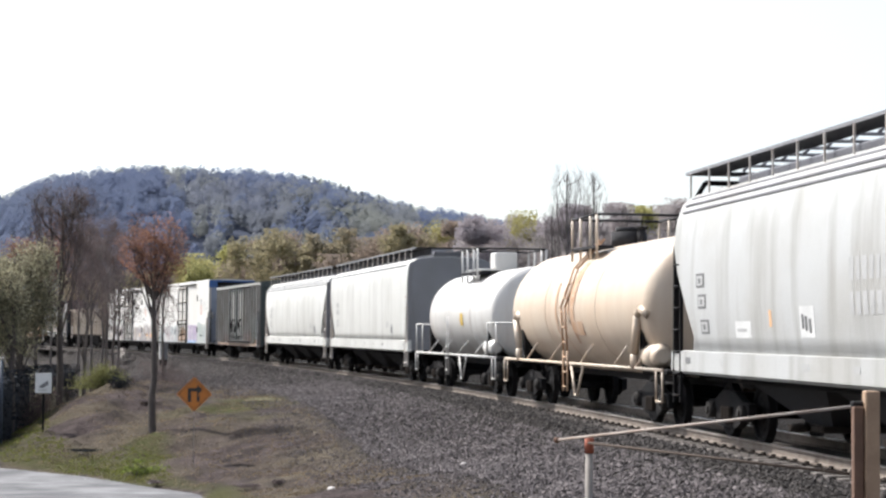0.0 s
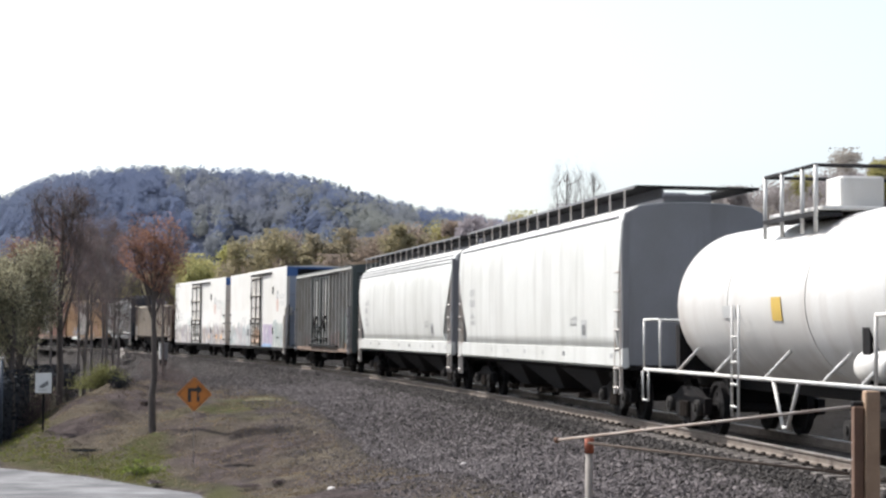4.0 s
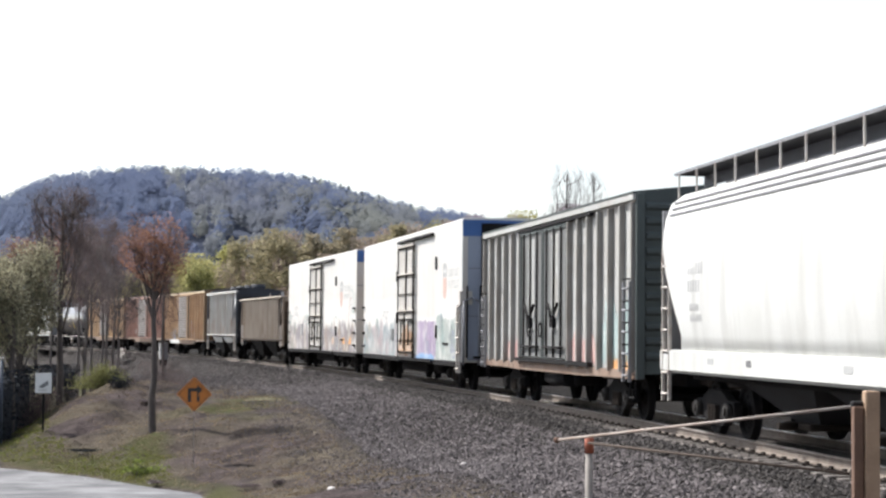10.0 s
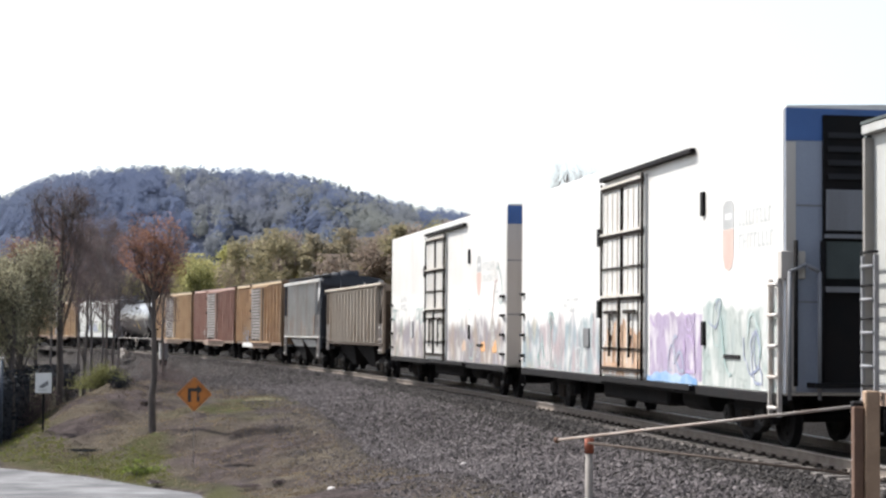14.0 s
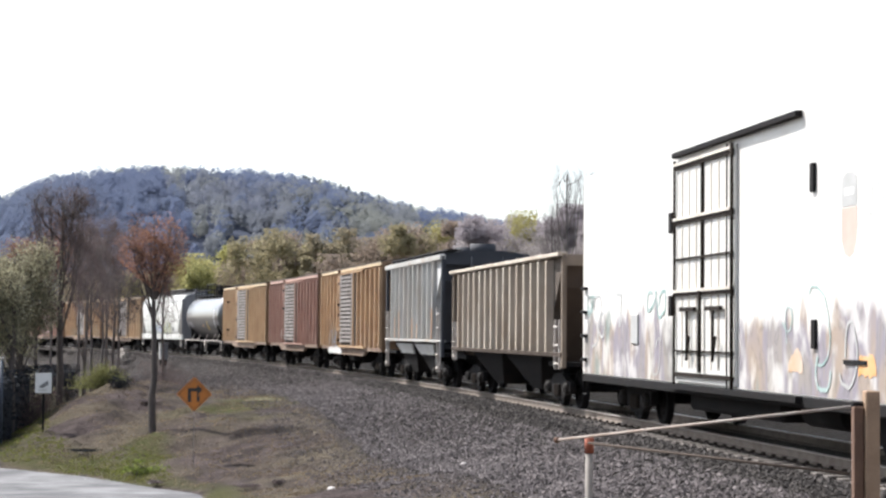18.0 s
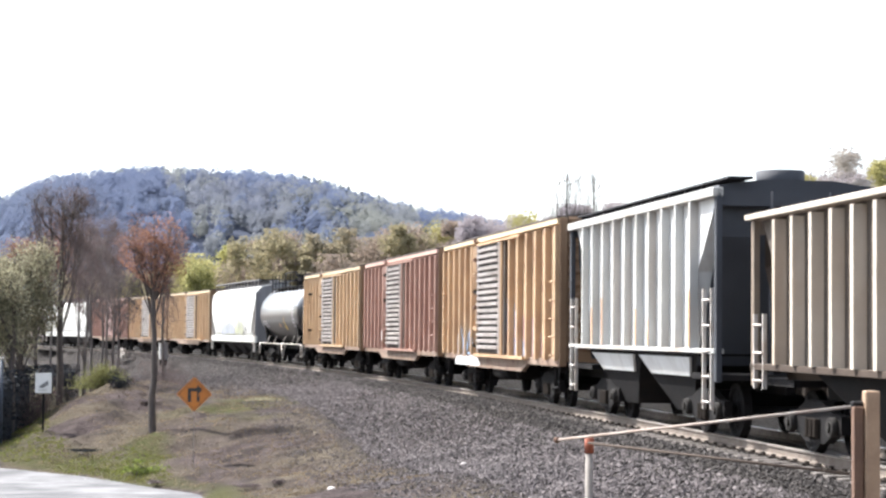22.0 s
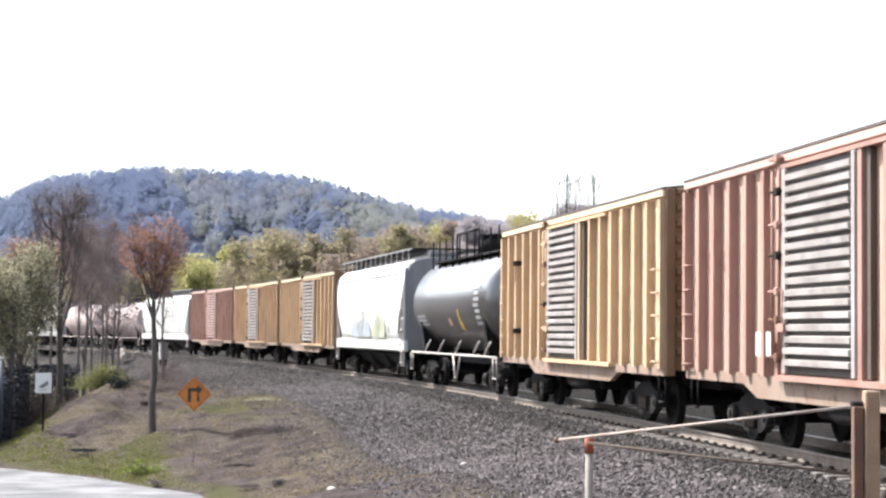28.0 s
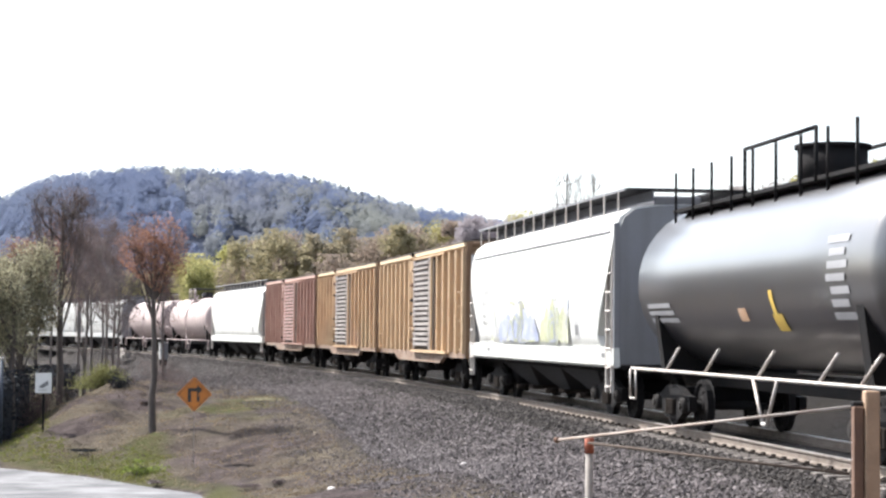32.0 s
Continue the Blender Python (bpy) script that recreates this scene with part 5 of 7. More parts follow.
        part("end_deck", Shape().box(min(sx * (a - 2.0), sx * a), max(sx * (a - 2.0), sx * a), -1.35, 1.35, 1.02, 1.10), STEEL, car)
        ladder(car, sx * (a - 0.42), -1.5, 0.55, 3.3, 0.42, 0.38, GALV if end_panel else STEEL)
    # roof: long hatches with battens, running boards on brackets
    part("hatch_trough", Shape().box(-a + 0.7, a - 0.7, -0.5, 0.5, top - 0.14, top + 0.2, 0.03), ROOFGREY, car, "long dark grey loading hatch")
    bat = Shape().path([(0, -0.6, top + 0.24), (0, -0.5, top + 0.34), (0, 0.5, top + 0.34), (0, 0.6, top + 0.24)], 0.03, 5).mesh("hatch_batten", GREYEND)
    for i in range(int((2 * a - 2.4) / 1.05)):
        part("hatch_batten", bat, None, car, at=(-a + 1.3 + i * 1.05, 0, 0))
    for sy in (-1, 1):
        rb = part("running_board", Shape().box(-a + 0.1, a - 0.1, sy * 0.98 - 0.27, sy * 0.98 + 0.27, top + 0.26, top + 0.30), DARKHOP, car, "dark grating walkway on the roof")
        part("edge_strip", Shape().box(-a + 0.1, a - 0.1, sy * 1.27 - 0.015, sy * 1.27 + 0.015, top + 0.25, top + 0.30), GREYEND, rb)
        if sy < 0:
            br = Shape().box(-0.015, 0.015, -1.285, -1.255, top - 0.16, top + 0.28).mesh("bracket", GALV)
            for i in range(int((2 * a - 0.6) / 1.15) + 1):
                part("bracket", br, None, rb, at=(-a + 0.4 + i * 1.15, 0, 0))
            if end_panel:
                # strip added to fill the shaded gap under the walkway with dark grey
                part("toe_board", Shape().box(-a + 0.1, a - 0.1, -0.72, -0.68, top + 0.06, top + 0.27), ROOFGREY, rb, "dark strip for the shade under the walkway")
    for sx in (-1, 1):
        x = sx * (a - 0.25)
        part("cross_walk", Shape().box(x - 0.25, x + 0.25, -1.25, 1.25, top + 0.26, top + 0.30), DARKHOP, car)
    # outlets between the trucks, coloured near-black for the shade there
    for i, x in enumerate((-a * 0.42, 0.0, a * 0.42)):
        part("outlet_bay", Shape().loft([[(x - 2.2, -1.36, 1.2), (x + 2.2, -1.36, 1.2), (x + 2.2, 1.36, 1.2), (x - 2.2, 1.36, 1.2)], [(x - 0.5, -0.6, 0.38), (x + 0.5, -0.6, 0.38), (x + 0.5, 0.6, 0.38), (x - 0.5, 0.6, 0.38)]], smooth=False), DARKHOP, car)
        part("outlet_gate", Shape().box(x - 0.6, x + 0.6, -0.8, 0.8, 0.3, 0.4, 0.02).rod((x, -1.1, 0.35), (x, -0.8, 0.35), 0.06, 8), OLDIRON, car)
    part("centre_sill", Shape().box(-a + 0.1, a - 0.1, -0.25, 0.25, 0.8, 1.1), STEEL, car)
    part("brake_line", Shape().path([(-a + 1.2, -1.2, 0.98), (a - 1.2, -1.2, 0.98)], 0.03).rod((a - 2.4, -1.0, 0.9), (a - 1.7, -1.0, 0.9), 0.17, 10), STEEL, car)
    gear(car, a, a - 2.1)
    if end_panel:
        hull_bars(car, HALF, lift, -a + 2.0, -a + 2.9, 2.95, 2, 0.2, STENCIL, rng)
        hull_bars(car, HALF, lift, -a + 2.1, -a + 2.8, 2.25, 2, 0.12, STENCIL, rng)
    else:
        for i, (x, z) in enumerate(((1.75, 2.75), (1.85, 2.4), (1.95, 1.98))):
            hull_mark(car, HALF, lift, -a + x, -a + x + 0.5, z - 0.24, z, STENCILDK)
            hull_mark(car, HALF, lift, -a + x + 0.06, -a + x + 0.40, z - 0.20, z - 0.04, STENCIL, proud=0.009)
            hull_mark(car, HALF, lift, -a + x + 0.16, -a + x + 0.30, z - 0.17, z - 0.08, STENCILDK, proud=0.012)
        hull_mark(car, HALF, lift, -a + 3.9, -a + 4.7, 1.68, 1.94, STENCILWT, "label_plate")
        hull_mark(car, HALF, lift, -a + 4.0, -a + 4.5, 1.78, 1.83, STENCIL, proud=0.009)
        hull_mark(car, HALF, lift, -a + 7.0, -a + 7.6, 1.70, 2.14, STENCILWT, "label_plate")
        for q in (0.08, 0.22, 0.38):
            hull_mark(car, HALF, lift, -a + 7.0 + q, -a + 7.1 + q, 1.84 - 0.2 * q, 2.04 - 0.2 * q, STENCILDK, proud=0.009)
        hull_bars(car, HALF, lift, -a + 9.0, -a + 10.6, 2.75, 2, 0.3, STENCIL, rng)
        hull_mark(car, HALF, lift, -a + 5.62, -a + 5.74, 1.85, 2.1, ORANGESP, "orange_mark")
    hull_bars(car, HALF, lift, a - 4.4, a - 3.7, 2.1, 2, 0.08, STENCIL, rng)
    hull_mark(car, HALF, lift, a - 3.4, a - 2.9, 1.62, 2.02, STENCIL, "label_plate")
    hull_mark(car, HALF, lift, a - 3.3, a - 3.0, 1.70, 1.92, STENCILDK, "label_plate", 0.009)
    for i in range(9):
        x = -a + 1.0 + (2 * a - 2.0) * i / 8
        if rng.random() < 0.8:
            part("sill_plate", Shape().box(x, x + rng.uniform(0.12, 0.35), -1.526, -1.515, 1.24, 1.34), rng.choice((STENCIL, STENCILDK, STENCIL)), car)
    return car, a, (s0 + s1) / 2


# ---------------------------------------------------------------- ribbed hoppers
def ribbed_hopper(s0, s1, side, post, end, z0, z1, label, seed, posts, roof, taper, outlets):
    rng = random.Random(seed)
    car, a = start_car("ribbed_hopper", label, s0, s1)
    w = 1.36
    lo, hi = taper
    body = Shape().prism([(-a + 0.35, z1), (-a + 0.4, z1 - 0.15), (-a + hi * 0.9, z1 - 1.3), (-a + hi, z0), (a - hi, z0), (a - hi * 0.9, z1 - 1.3), (a - 0.4, z1 - 0.15), (a - 0.35, z1)], "y", -w, w)
    part("body", body, side, car)
    part("top_chord", Shape().box(-a + 0.05, a - 0.05, -w - (0.21 if roof == 0 else 0.16), -w + 0.02, z1 - (0.04 if roof == 0 else 0.1), z1 + 0.05, 0.012), post, car, "pale top chord")
    part("side_sill", Shape().box(-a + 0.1, a - 0.1, -w - 0.13, -w + 0.05, z0 - (0.08 if roof > 0 else 0.1), z0, 0.01), post if roof > 0 else BROWNEND, car)
    zt = Shape().prism([(-0.065, 0.0), (-0.06, -0.18), (0.06, -0.18), (0.065, 0.0)] if roof == 0 else [(-0.05, 0.0), (-0.045, -0.15), (0.045, -0.15), (0.05, 0.0)], "z", z0, z1 - 0.09).mesh("side_post", post)
    x0, x1 = -a + lo, a - lo
    for i in range(posts):
        part("side_post", zt, None, car, at=(x0 + (x1 - x0) * i / (posts - 1), -w, 0))
    for sx in (-1, 1):
        part("corner_post", Shape().box(sx * (a - 0.12) - 0.07, sx * (a - 0.12) + 0.07, -w - 0.1, -w + 0.0, 0.95, z1 + 0.02, 0.012), TANFRAME if roof == 0 else HOPEND, car)
        part("corner_post", Shape().box(sx * (a - 0.12) - 0.07, sx * (a - 0.12) + 0.07, w - 0.1, w + 0.1, 0.95, z1 + 0.02, 0.012), post, car)
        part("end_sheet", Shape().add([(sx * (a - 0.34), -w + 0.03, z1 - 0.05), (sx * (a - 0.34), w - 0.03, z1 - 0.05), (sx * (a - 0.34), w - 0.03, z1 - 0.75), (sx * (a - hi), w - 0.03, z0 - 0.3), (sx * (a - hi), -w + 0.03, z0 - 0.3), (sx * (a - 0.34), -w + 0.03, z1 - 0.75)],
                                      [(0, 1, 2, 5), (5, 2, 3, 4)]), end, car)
        for q in range(7):
            part("end_rung", Shape().rod((sx * (a - 0.05), w - 0.75, 1.1 + q * 0.36), (sx * (a - 0.05), w - 0.1, 1.1 + q * 0.36), 0.022, 6), GALV, car)
        part("ladder_rail", Shape().box(sx * (a - 0.05) - 0.02, sx * (a - 0.05) + 0.02, w - 0.80, w - 0.74, 0.95, z1 - 0.1), GALV, car)
        part("end_brace", Shape().path([(sx * (a - 0.12), -0.5, 1.0), (sx * (a - 0.12), -0.5, z1)], 0.05).path([(sx * (a - 0.12), 0.5, 1.0), (sx * (a - 0.12), 0.5, z1)], 0.05).box(min(sx * (a - 0.16), sx * (a - 0.08)), max(sx * (a - 0.16), sx * (a - 0.08)), -w, w, z1 - 0.25, z1), TANFRAME if roof == 0 else end, car)
        part("end_deck", Shape().box(min(sx * (a - 1.8), sx * a), max(sx * (a - 1.8), sx * a), -w, w, 0.98, 1.08), STEEL, car)
        ladder(car, sx * (a - 0.5), -w - 0.1, 0.5 if roof > 0 else 0.92, 2.5 if roof > 0 else 2.05, 0.45, 0.42, GALV)
    if roof > 0:
        part("roof", Shape().prism([(-w - 0.05, z1), (w + 0.05, z1), (w, z1 + 0.1), (0.6, z1 + 0.2), (-0.6, z1 + 0.2), (-w, z1 + 0.1)], "x", -a + 0.2, a - 0.2), end, car)
        part("running_board", Shape().box(-a, a, -1.28, -0.85, z1 + 0.19, z1 + 0.23, 0.005), DARKHOP, car)
        for i in range(4):
            x = -a + 1.7 + i * (2 * a - 3.4) / 3
            part("roof_hatch", Shape().rod((x, 0.2, z1 + 0.15), (x, 0.2, z1 + roof + 0.06), 0.42, 16), end, car)
        for i in range(int(2 * a / 1.0)):
            part("bracket", Shape().box(-a + 0.3 + i, -a + 0.36 + i, -1.26, -0.9, z1 + 0.06, z1 + 0.19), STEEL, car)
        for i in range(posts):
            if rng.random() < 0.45:
                x = x0 + (x1 - x0) * i / (posts - 1)
                part("rust_patch", Shape().box(x - 0.06, x + 0.06, -w - 0.157, -w - 0.151, z0 + 0.02, z0 + rng.uniform(0.3, 1.1)), RUSTSTAIN, car)
    else:
        part("load_cover", Shape().box(-a + 0.4, a - 0.4, -w + 0.05, w - 0.05, z1 - 0.08, z1 - 0.02), DARKHOP, car)
    for x in outlets:
        part("hopper_bay", Shape().loft([[(x - 2.1, -w + 0.02, z0 - 0.1), (x + 2.1, -w + 0.02, z0 - 0.1), (x + 2.1, w - 0.02, z0 - 0.1), (x - 2.1, w - 0.02, z0 - 0.1)], [(x - 0.5, -0.95, 0.35), (x + 0.5, -0.95, 0.35), (x + 0.5, 0.95, 0.35), (x - 0.5, 0.95, 0.35)]], smooth=False), STEEL, car)
        if roof > 0:
            part("bay_flange", Shape().add([(x - 1.7, -w - 0.02, z0 - 0.16), (x + 1.7, -w - 0.02, z0 - 0.16), (x + 1.25, -w + 0.12, z0 - 0.5), (x - 1.25, -w + 0.12, z0 - 0.5), (x - 1.7, -w + 0.02, z0 - 0.16), (x + 1.7, -w + 0.02, z0 - 0.16), (x + 1.25, -w + 0.16, z0 - 0.5), (x - 1.25, -w + 0.16, z0 - 0.5)], [(0, 3, 2, 1), (4, 5, 6, 7), (0, 1, 5, 4), (3, 7, 6, 2), (0, 4, 7, 3), (1, 2, 6, 5)]), side, car, "pale hopper flange")
    part("centre_sill", Shape().box(-a + 0.1, a - 0.1, -0.25, 0.25, 0.75, 1.05), STEEL, car)
    gear(car, a, a - 1.9)
    return car, a, (s0 + s1) / 2


# ---------------------------------------------------------------- tank cars
def tank_car(s0, s1, sh0, sh1, r, zc, paint, trim, label, seed, dome="platform", stripe=None, pipe=1.4, mid=None, rails=True, climb=True, arms=True, head=0.55):
    rng = random.Random(seed)
    car, a = start_car("tank_car", label, s0, s1)
    sc = (s0 + s1) / 2
    x0, x1 = sc - sh1, sc - sh0
    n, rings = 36, []
    hd = head
    xs = [(x0 + hd * (1 - math.cos(t)), math.sin(t)) for t in np.linspace(0.05, math.pi / 2, 7)]
    xs += [(x0 + (x1 - x0) * k, 1.0) for k in (0.25, 0.5, 0.75)] + [(x1 - hd * (1 - math.cos(t)), math.sin(t)) for t in np.linspace(math.pi / 2, 0.05, 7)]
    for x, k in xs:
        rings.append([(x, r * k * math.cos(2 * math.pi * i / n), zc + r * k * math.sin(2 * math.pi * i / n)) for i in range(n)])
    part("tank", Shape().loft(rings), paint, car)

    def band(x, w, mat, name="tank_band", g=0.012):
        part(name, Shape().loft([[(x + q * w / 2, (r + g) * math.cos(2 * math.pi * i / n), zc + (r + g) * math.sin(2 * math.pi * i / n)) for i in range(n)] for q in (-1, 1)]), mat, car)

    for k in (0.32, 0.68) if paint is not TANK_BLACK else ():
        band(x0 + (x1 - x0) * k, 0.06, paint, "weld_seam", 0.006)
    if stripe:
        for x in stripe[1]:
            band(x, 0.16, stripe[0])
    part("centre_sill", Shape().box(-a, a, -0.3, 0.3, 0.78, 1.08, 0.02), STEEL, car)
    for sx in (-1, 1):
        xb = sx * (a - 2.0)
        part("saddle", Shape().prism([(-1.25, 1.0), (1.25, 1.0), (r * 0.95, zc - r * 0.25), (r * 0.72, zc - r * 0.66), (0.3, zc - r * 0.97), (-0.3, zc - r * 0.97), (-r * 0.72, zc - r * 0.66), (-r * 0.95, zc - r * 0.25)], "x", xb - 0.13, xb + 0.13), STEEL, car)
        part("end_deck", Shape().box(min(sx * (a - 1.6), sx * a), max(sx * (a - 1.6), sx * a), -1.38, 1.38, 1.0, 1.08, 0.012), STEEL, car)
        x = sx * (a - 0.15)
        if rails:
            part("end_rail", Shape().path([(x, -1.4, 1.1), (x, -1.4, 2.0), (x, 1.4, 2.0), (x, 1.4, 1.1)], 0.028).path([(x, -1.4, 2.0), (sx * (a - 1.3), -1.4, 2.0), (sx * (a - 1.3), -1.4, 1.1)], 0.028), trim, car)
        part("stirrup", Shape().path([(x, -1.42, 1.05), (x, -1.42, 0.5), (x - sx * 0.42, -1.42, 0.5), (x - sx * 0.42, -1.42, 1.05)], 0.022), trim, car)
    # side rails and their stays
    for sy in (-1, 1):
        part("side_rail", Shape().path([(-a + 0.2, sy * pipe, 1.07), (a - 0.2, sy * pipe, 1.07)], 0.03 if paint is TANK_BLACK else 0.034), trim, car, "pale pipe along the side")
        for k in (-0.62, -0.28, 0.12, 0.5, 0.72):
            x = k * a
            part("stay", Shape().path([(x, sy * pipe, 1.07), (x + 0.45, sy * min(pipe - 0.12, r * 0.86), 1.07 + 0.42)], 0.03), trim, car)
    # ladder, platform and fittings on top
    xm = sc - mid if mid else (x0 + x1) / 2
    ztop = zc + r
    lad = Shape()
    for dx in (-0.2, 0.2):
        lad.path([(xm + dx, -pipe - 0.05, 0.45), (xm + dx, -pipe - 0.05, 1.35), (xm + dx, -r - 0.1, zc), (xm + dx, -r * 0.86, zc + r * 0.62), (xm + dx, -0.62, ztop + 0.12)], 0.028)
    for z in np.arange(0.55, ztop, 0.33):
        y = float(np.interp(z, [0.45, 1.35, zc, zc + r * 0.62, ztop + 0.12], [-pipe - 0.05, -pipe - 0.05, -r - 0.1, -r * 0.86, -0.62]))
        lad.rod((xm - 0.2, y, z), (xm + 0.2, y, z), 0.02, 6)
    if climb:
        part("ladder", lad, RUSTSTAIN if paint is TANK_ORANGE else trim, car)
    part("step", Shape().path([(xm + 0.35, -pipe, 1.07), (xm + 0.95, -pipe - 0.05, 0.4), (xm + 1.15, -pipe - 0.05, 0.4), (xm + 1.5, -pipe, 1.07)], 0.03), trim, car)
    fit = trim if trim is not TANK_BLACK else STEEL
    if not rails and arms:
        for sx in (-1, 1):
            x = sx * (a - 1.75)
            part("bracket_arm", Shape().path([(x + 0.35, -r * 0.93, zc - 0.22), (x + 0.12, -r * 1.0, zc - 0.08), (x - 0.1, -r * 1.0, zc - 0.2), (x - 0.1 - sx * 0.3, -pipe, 1.35), (x - 0.1 - sx * 0.3, -pipe, 1.07)], 0.085, 8), trim, car)
        part("air_reservoir", Shape().rod((a - 2.0, -1.1, 1.32), (a - 1.3, -1.1, 1.32), 0.24, 16).rod((a - 1.3, -1.1, 1.32), (a - 1.2, -1.1, 1.32), 0.24, 16, 0.12), trim, car)
    if dome in ("platform", "box"):
        if dome == "box":
            part("manway", Shape().box(xm - 0.34, xm + 0.34, -0.34, 0.34, ztop + 0.06, ztop + 0.55, 0.03), fit, car, "pale square valve housing on top of the tank")
            part("deck", Shape().box(xm - 1.2, xm + 1.2, -0.95, 0.95, ztop - 0.03, ztop + 0.03, 0.012), fit, car)
        else:
            part("manway", Shape().rod((xm, 0, ztop - 0.05), (xm, 0, ztop + 0.30), 0.40, 20).rod((xm, 0, ztop + 0.30), (xm, 0, ztop + 0.40), 0.3, 16), DARKHOP, car, "round dark valve housing on top of the tank")
            for k in (-0.5, 0.5):
                part("valve", Shape().rod((xm + k, 0.15, ztop - 0.05), (xm + k, 0.15, ztop + 0.35), 0.09, 10).rod((xm + k, 0.15, ztop + 0.35), (xm + k, 0.15, ztop + 0.4), 0.14, 10), DARKHOP, car)
        hr, ln = 0.62, 1.15
        for sy in (-1, 1):
            pl = part("platform", Shape().box(xm - ln, xm + ln, sy * 0.85 - 0.22, sy * 0.85 + 0.22, ztop - 0.12, ztop - 0.06), DARKHOP, car)
            for x in (xm - ln, xm - ln * 0.3, xm + ln * 0.5, xm + ln):
                part("rail_post", Shape().rod((x, sy * 1.03, ztop - 0.35), (x, sy * 1.03, ztop + hr), 0.035, 6), fit, pl)
            part("hand_rail", Shape().path([(xm - ln, sy * 1.03, ztop + hr), (xm + ln, sy * 1.03, ztop + hr)], 0.03), DARKHOP, pl)
        for x in (xm - ln, xm + ln):
            part("end_hand_rail", Shape().path([(x, -1.03, ztop + hr), (x, 1.03, ztop + hr)], 0.03), DARKHOP, car)
    else:
        part("manway", Shape().rod((xm, 0, ztop - 0.05), (xm, 0, ztop + 0.5), 0.55, 20).rod((xm, 0, ztop + 0.5), (xm, 0, ztop + 0.56), 0.6, 20), STEEL, car, "dark round dome on top of the tank")
        wk = part("walkway", Shape().box(x0 + 1.0, x1 - 1.0, -0.95, -0.6, ztop - 0.16, ztop - 0.1), STEEL, car)
        for i in range(10):
            x = x0 + 1.2 + i * (x1 - x0 - 2.4) / 9
            part("rail_post", Shape().rod((x, -0.95, ztop - 0.4), (x, -0.95, ztop + 0.58), 0.03, 6), STEEL, wk)
        for sy in (-1, 1):
            part("hand_rail", Shape().path([(xm - 1.5, sy * 0.95, ztop - 0.2), (xm - 1.5, sy * 0.95, ztop + 0.62), (xm + 1.9, sy * 0.95, ztop + 0.62), (xm + 1.9, sy * 0.95, ztop - 0.2)], 0.035), STEEL, car)
    gear(car, a, a - 2.0)
    return car, a, sc


def on_tank(car, x0, x1, r, zc, z0, z1, material, name="stencil"):
    """A thin curved plate on the near flank of a tank."""
    t0, t1 = math.asin((z0 - zc) / r), math.asin((z1 - zc) / r)
    ring = lambda x, q: [(x, -(r + q) * math.cos(t0 + (t1 - t0) * k / 6), zc + (r + q) * math.sin(t0 + (t1 - t0) * k / 6)) for k in range(7)]
    sh = Shape()
    sh.loft([ring(x0, 0.012), ring(x1, 0.012)], closed=False, caps=False)
    return part(name, sh, material, car)


# ---------------------------------------------------------------- the train, front to back
curved_hopper(-1.2, 17.0, GREYWHITE, "weathered pale grey covered hopper with a tall dark end ladder", 1, end_panel=False, ribs=(3.86, 3.98, 4.10), lift=0.0)
car, a, sc = tank_car(17.7, 32.8, 18.7, 32.1, 1.42, 2.30, TANK_ORANGE, TANK_ORANGE, "cream tank car with orange rust stains and a top platform", 2, mid=25.5, rails=False)
_g = random.Random(4)
on_tank(car, sc - 25.25, sc - 24.85, 1.42, 2.30, 1.75, 3.3, RUSTSTAIN, "rust_stain")
on_tank(car, sc - 24.85, sc - 24.2, 1.42, 2.30, 1.7, 2.0, RUSTSTAIN, "rust_stain")
for i in range(7):
    x = sc - 25.5 + _g.gauss(0, 0.75)
    z = _g.uniform(2.2, 3.3)
    on_tank(car, x, x + _g.uniform(0.05, 0.22), 1.42, 2.30, z - _g.uniform(0.4, 1.3), z, RUSTSTAIN, "rust_stain")
car, a, sc = tank_car(33.7, 46.8, 34.6, 44.9, 1.33, 2.25, TANK_WHITE, TANK_WHITE, "short chalky white tank car with a valve platform", 3, dome="box", mid=39.4, climb=False, head=0.34)
part("low_ladder", Shape().path([(sc - 41.0, -1.43, 0.45), (sc - 41.0, -1.43, 2.2)], 0.024).path([(sc - 40.65, -1.43, 0.45), (sc - 40.65, -1.43, 2.2)], 0.024).path([(sc - 41.0, -1.44, 0.6), (sc - 40.65, -1.44, 0.6)], 0.02).path([(sc - 41.0, -1.44, 0.95), (sc - 40.65, -1.44, 0.95)], 0.02).path([(sc - 41.0, -1.44, 1.3), (sc - 40.65, -1.44, 1.3)], 0.02).path([(sc - 41.0, -1.44, 1.7), (sc - 40.65, -1.44, 1.7)], 0.02), TANK_WHITE, car)
part("air_reservoir", Shape().rod((a - 2.3, -1.1, 1.33), (a - 1.5, -1.1, 1.33), 0.22, 16).rod((a - 1.5, -1.1, 1.33), (a - 1.4, -1.1, 1.33), 0.22, 16, 0.12), TANK_WHITE, car)
on_tank(car, 0.9, 1.35, 1.33, 2.25, 1.95, 2.3, YELLOWMARK)
on_tank(car, -1.6, -0.9, 1.33, 2.25, 2.0, 2.2, STENCIL)
curved_hopper(47.9, 66.4, WHITE, "clean white covered hopper with shade-grey flat ends and a dotted sill", 4, ribs=(4.06,), lift=0.06, notch=0.3, square=True)
curved_hopper(67.5, 86.5, WHITE, "white covered hopper with ribbed eaves and dark notched ends", 5, ribs=(3.86, 3.97, 4.08), lift=0.06, end=GREYEND)
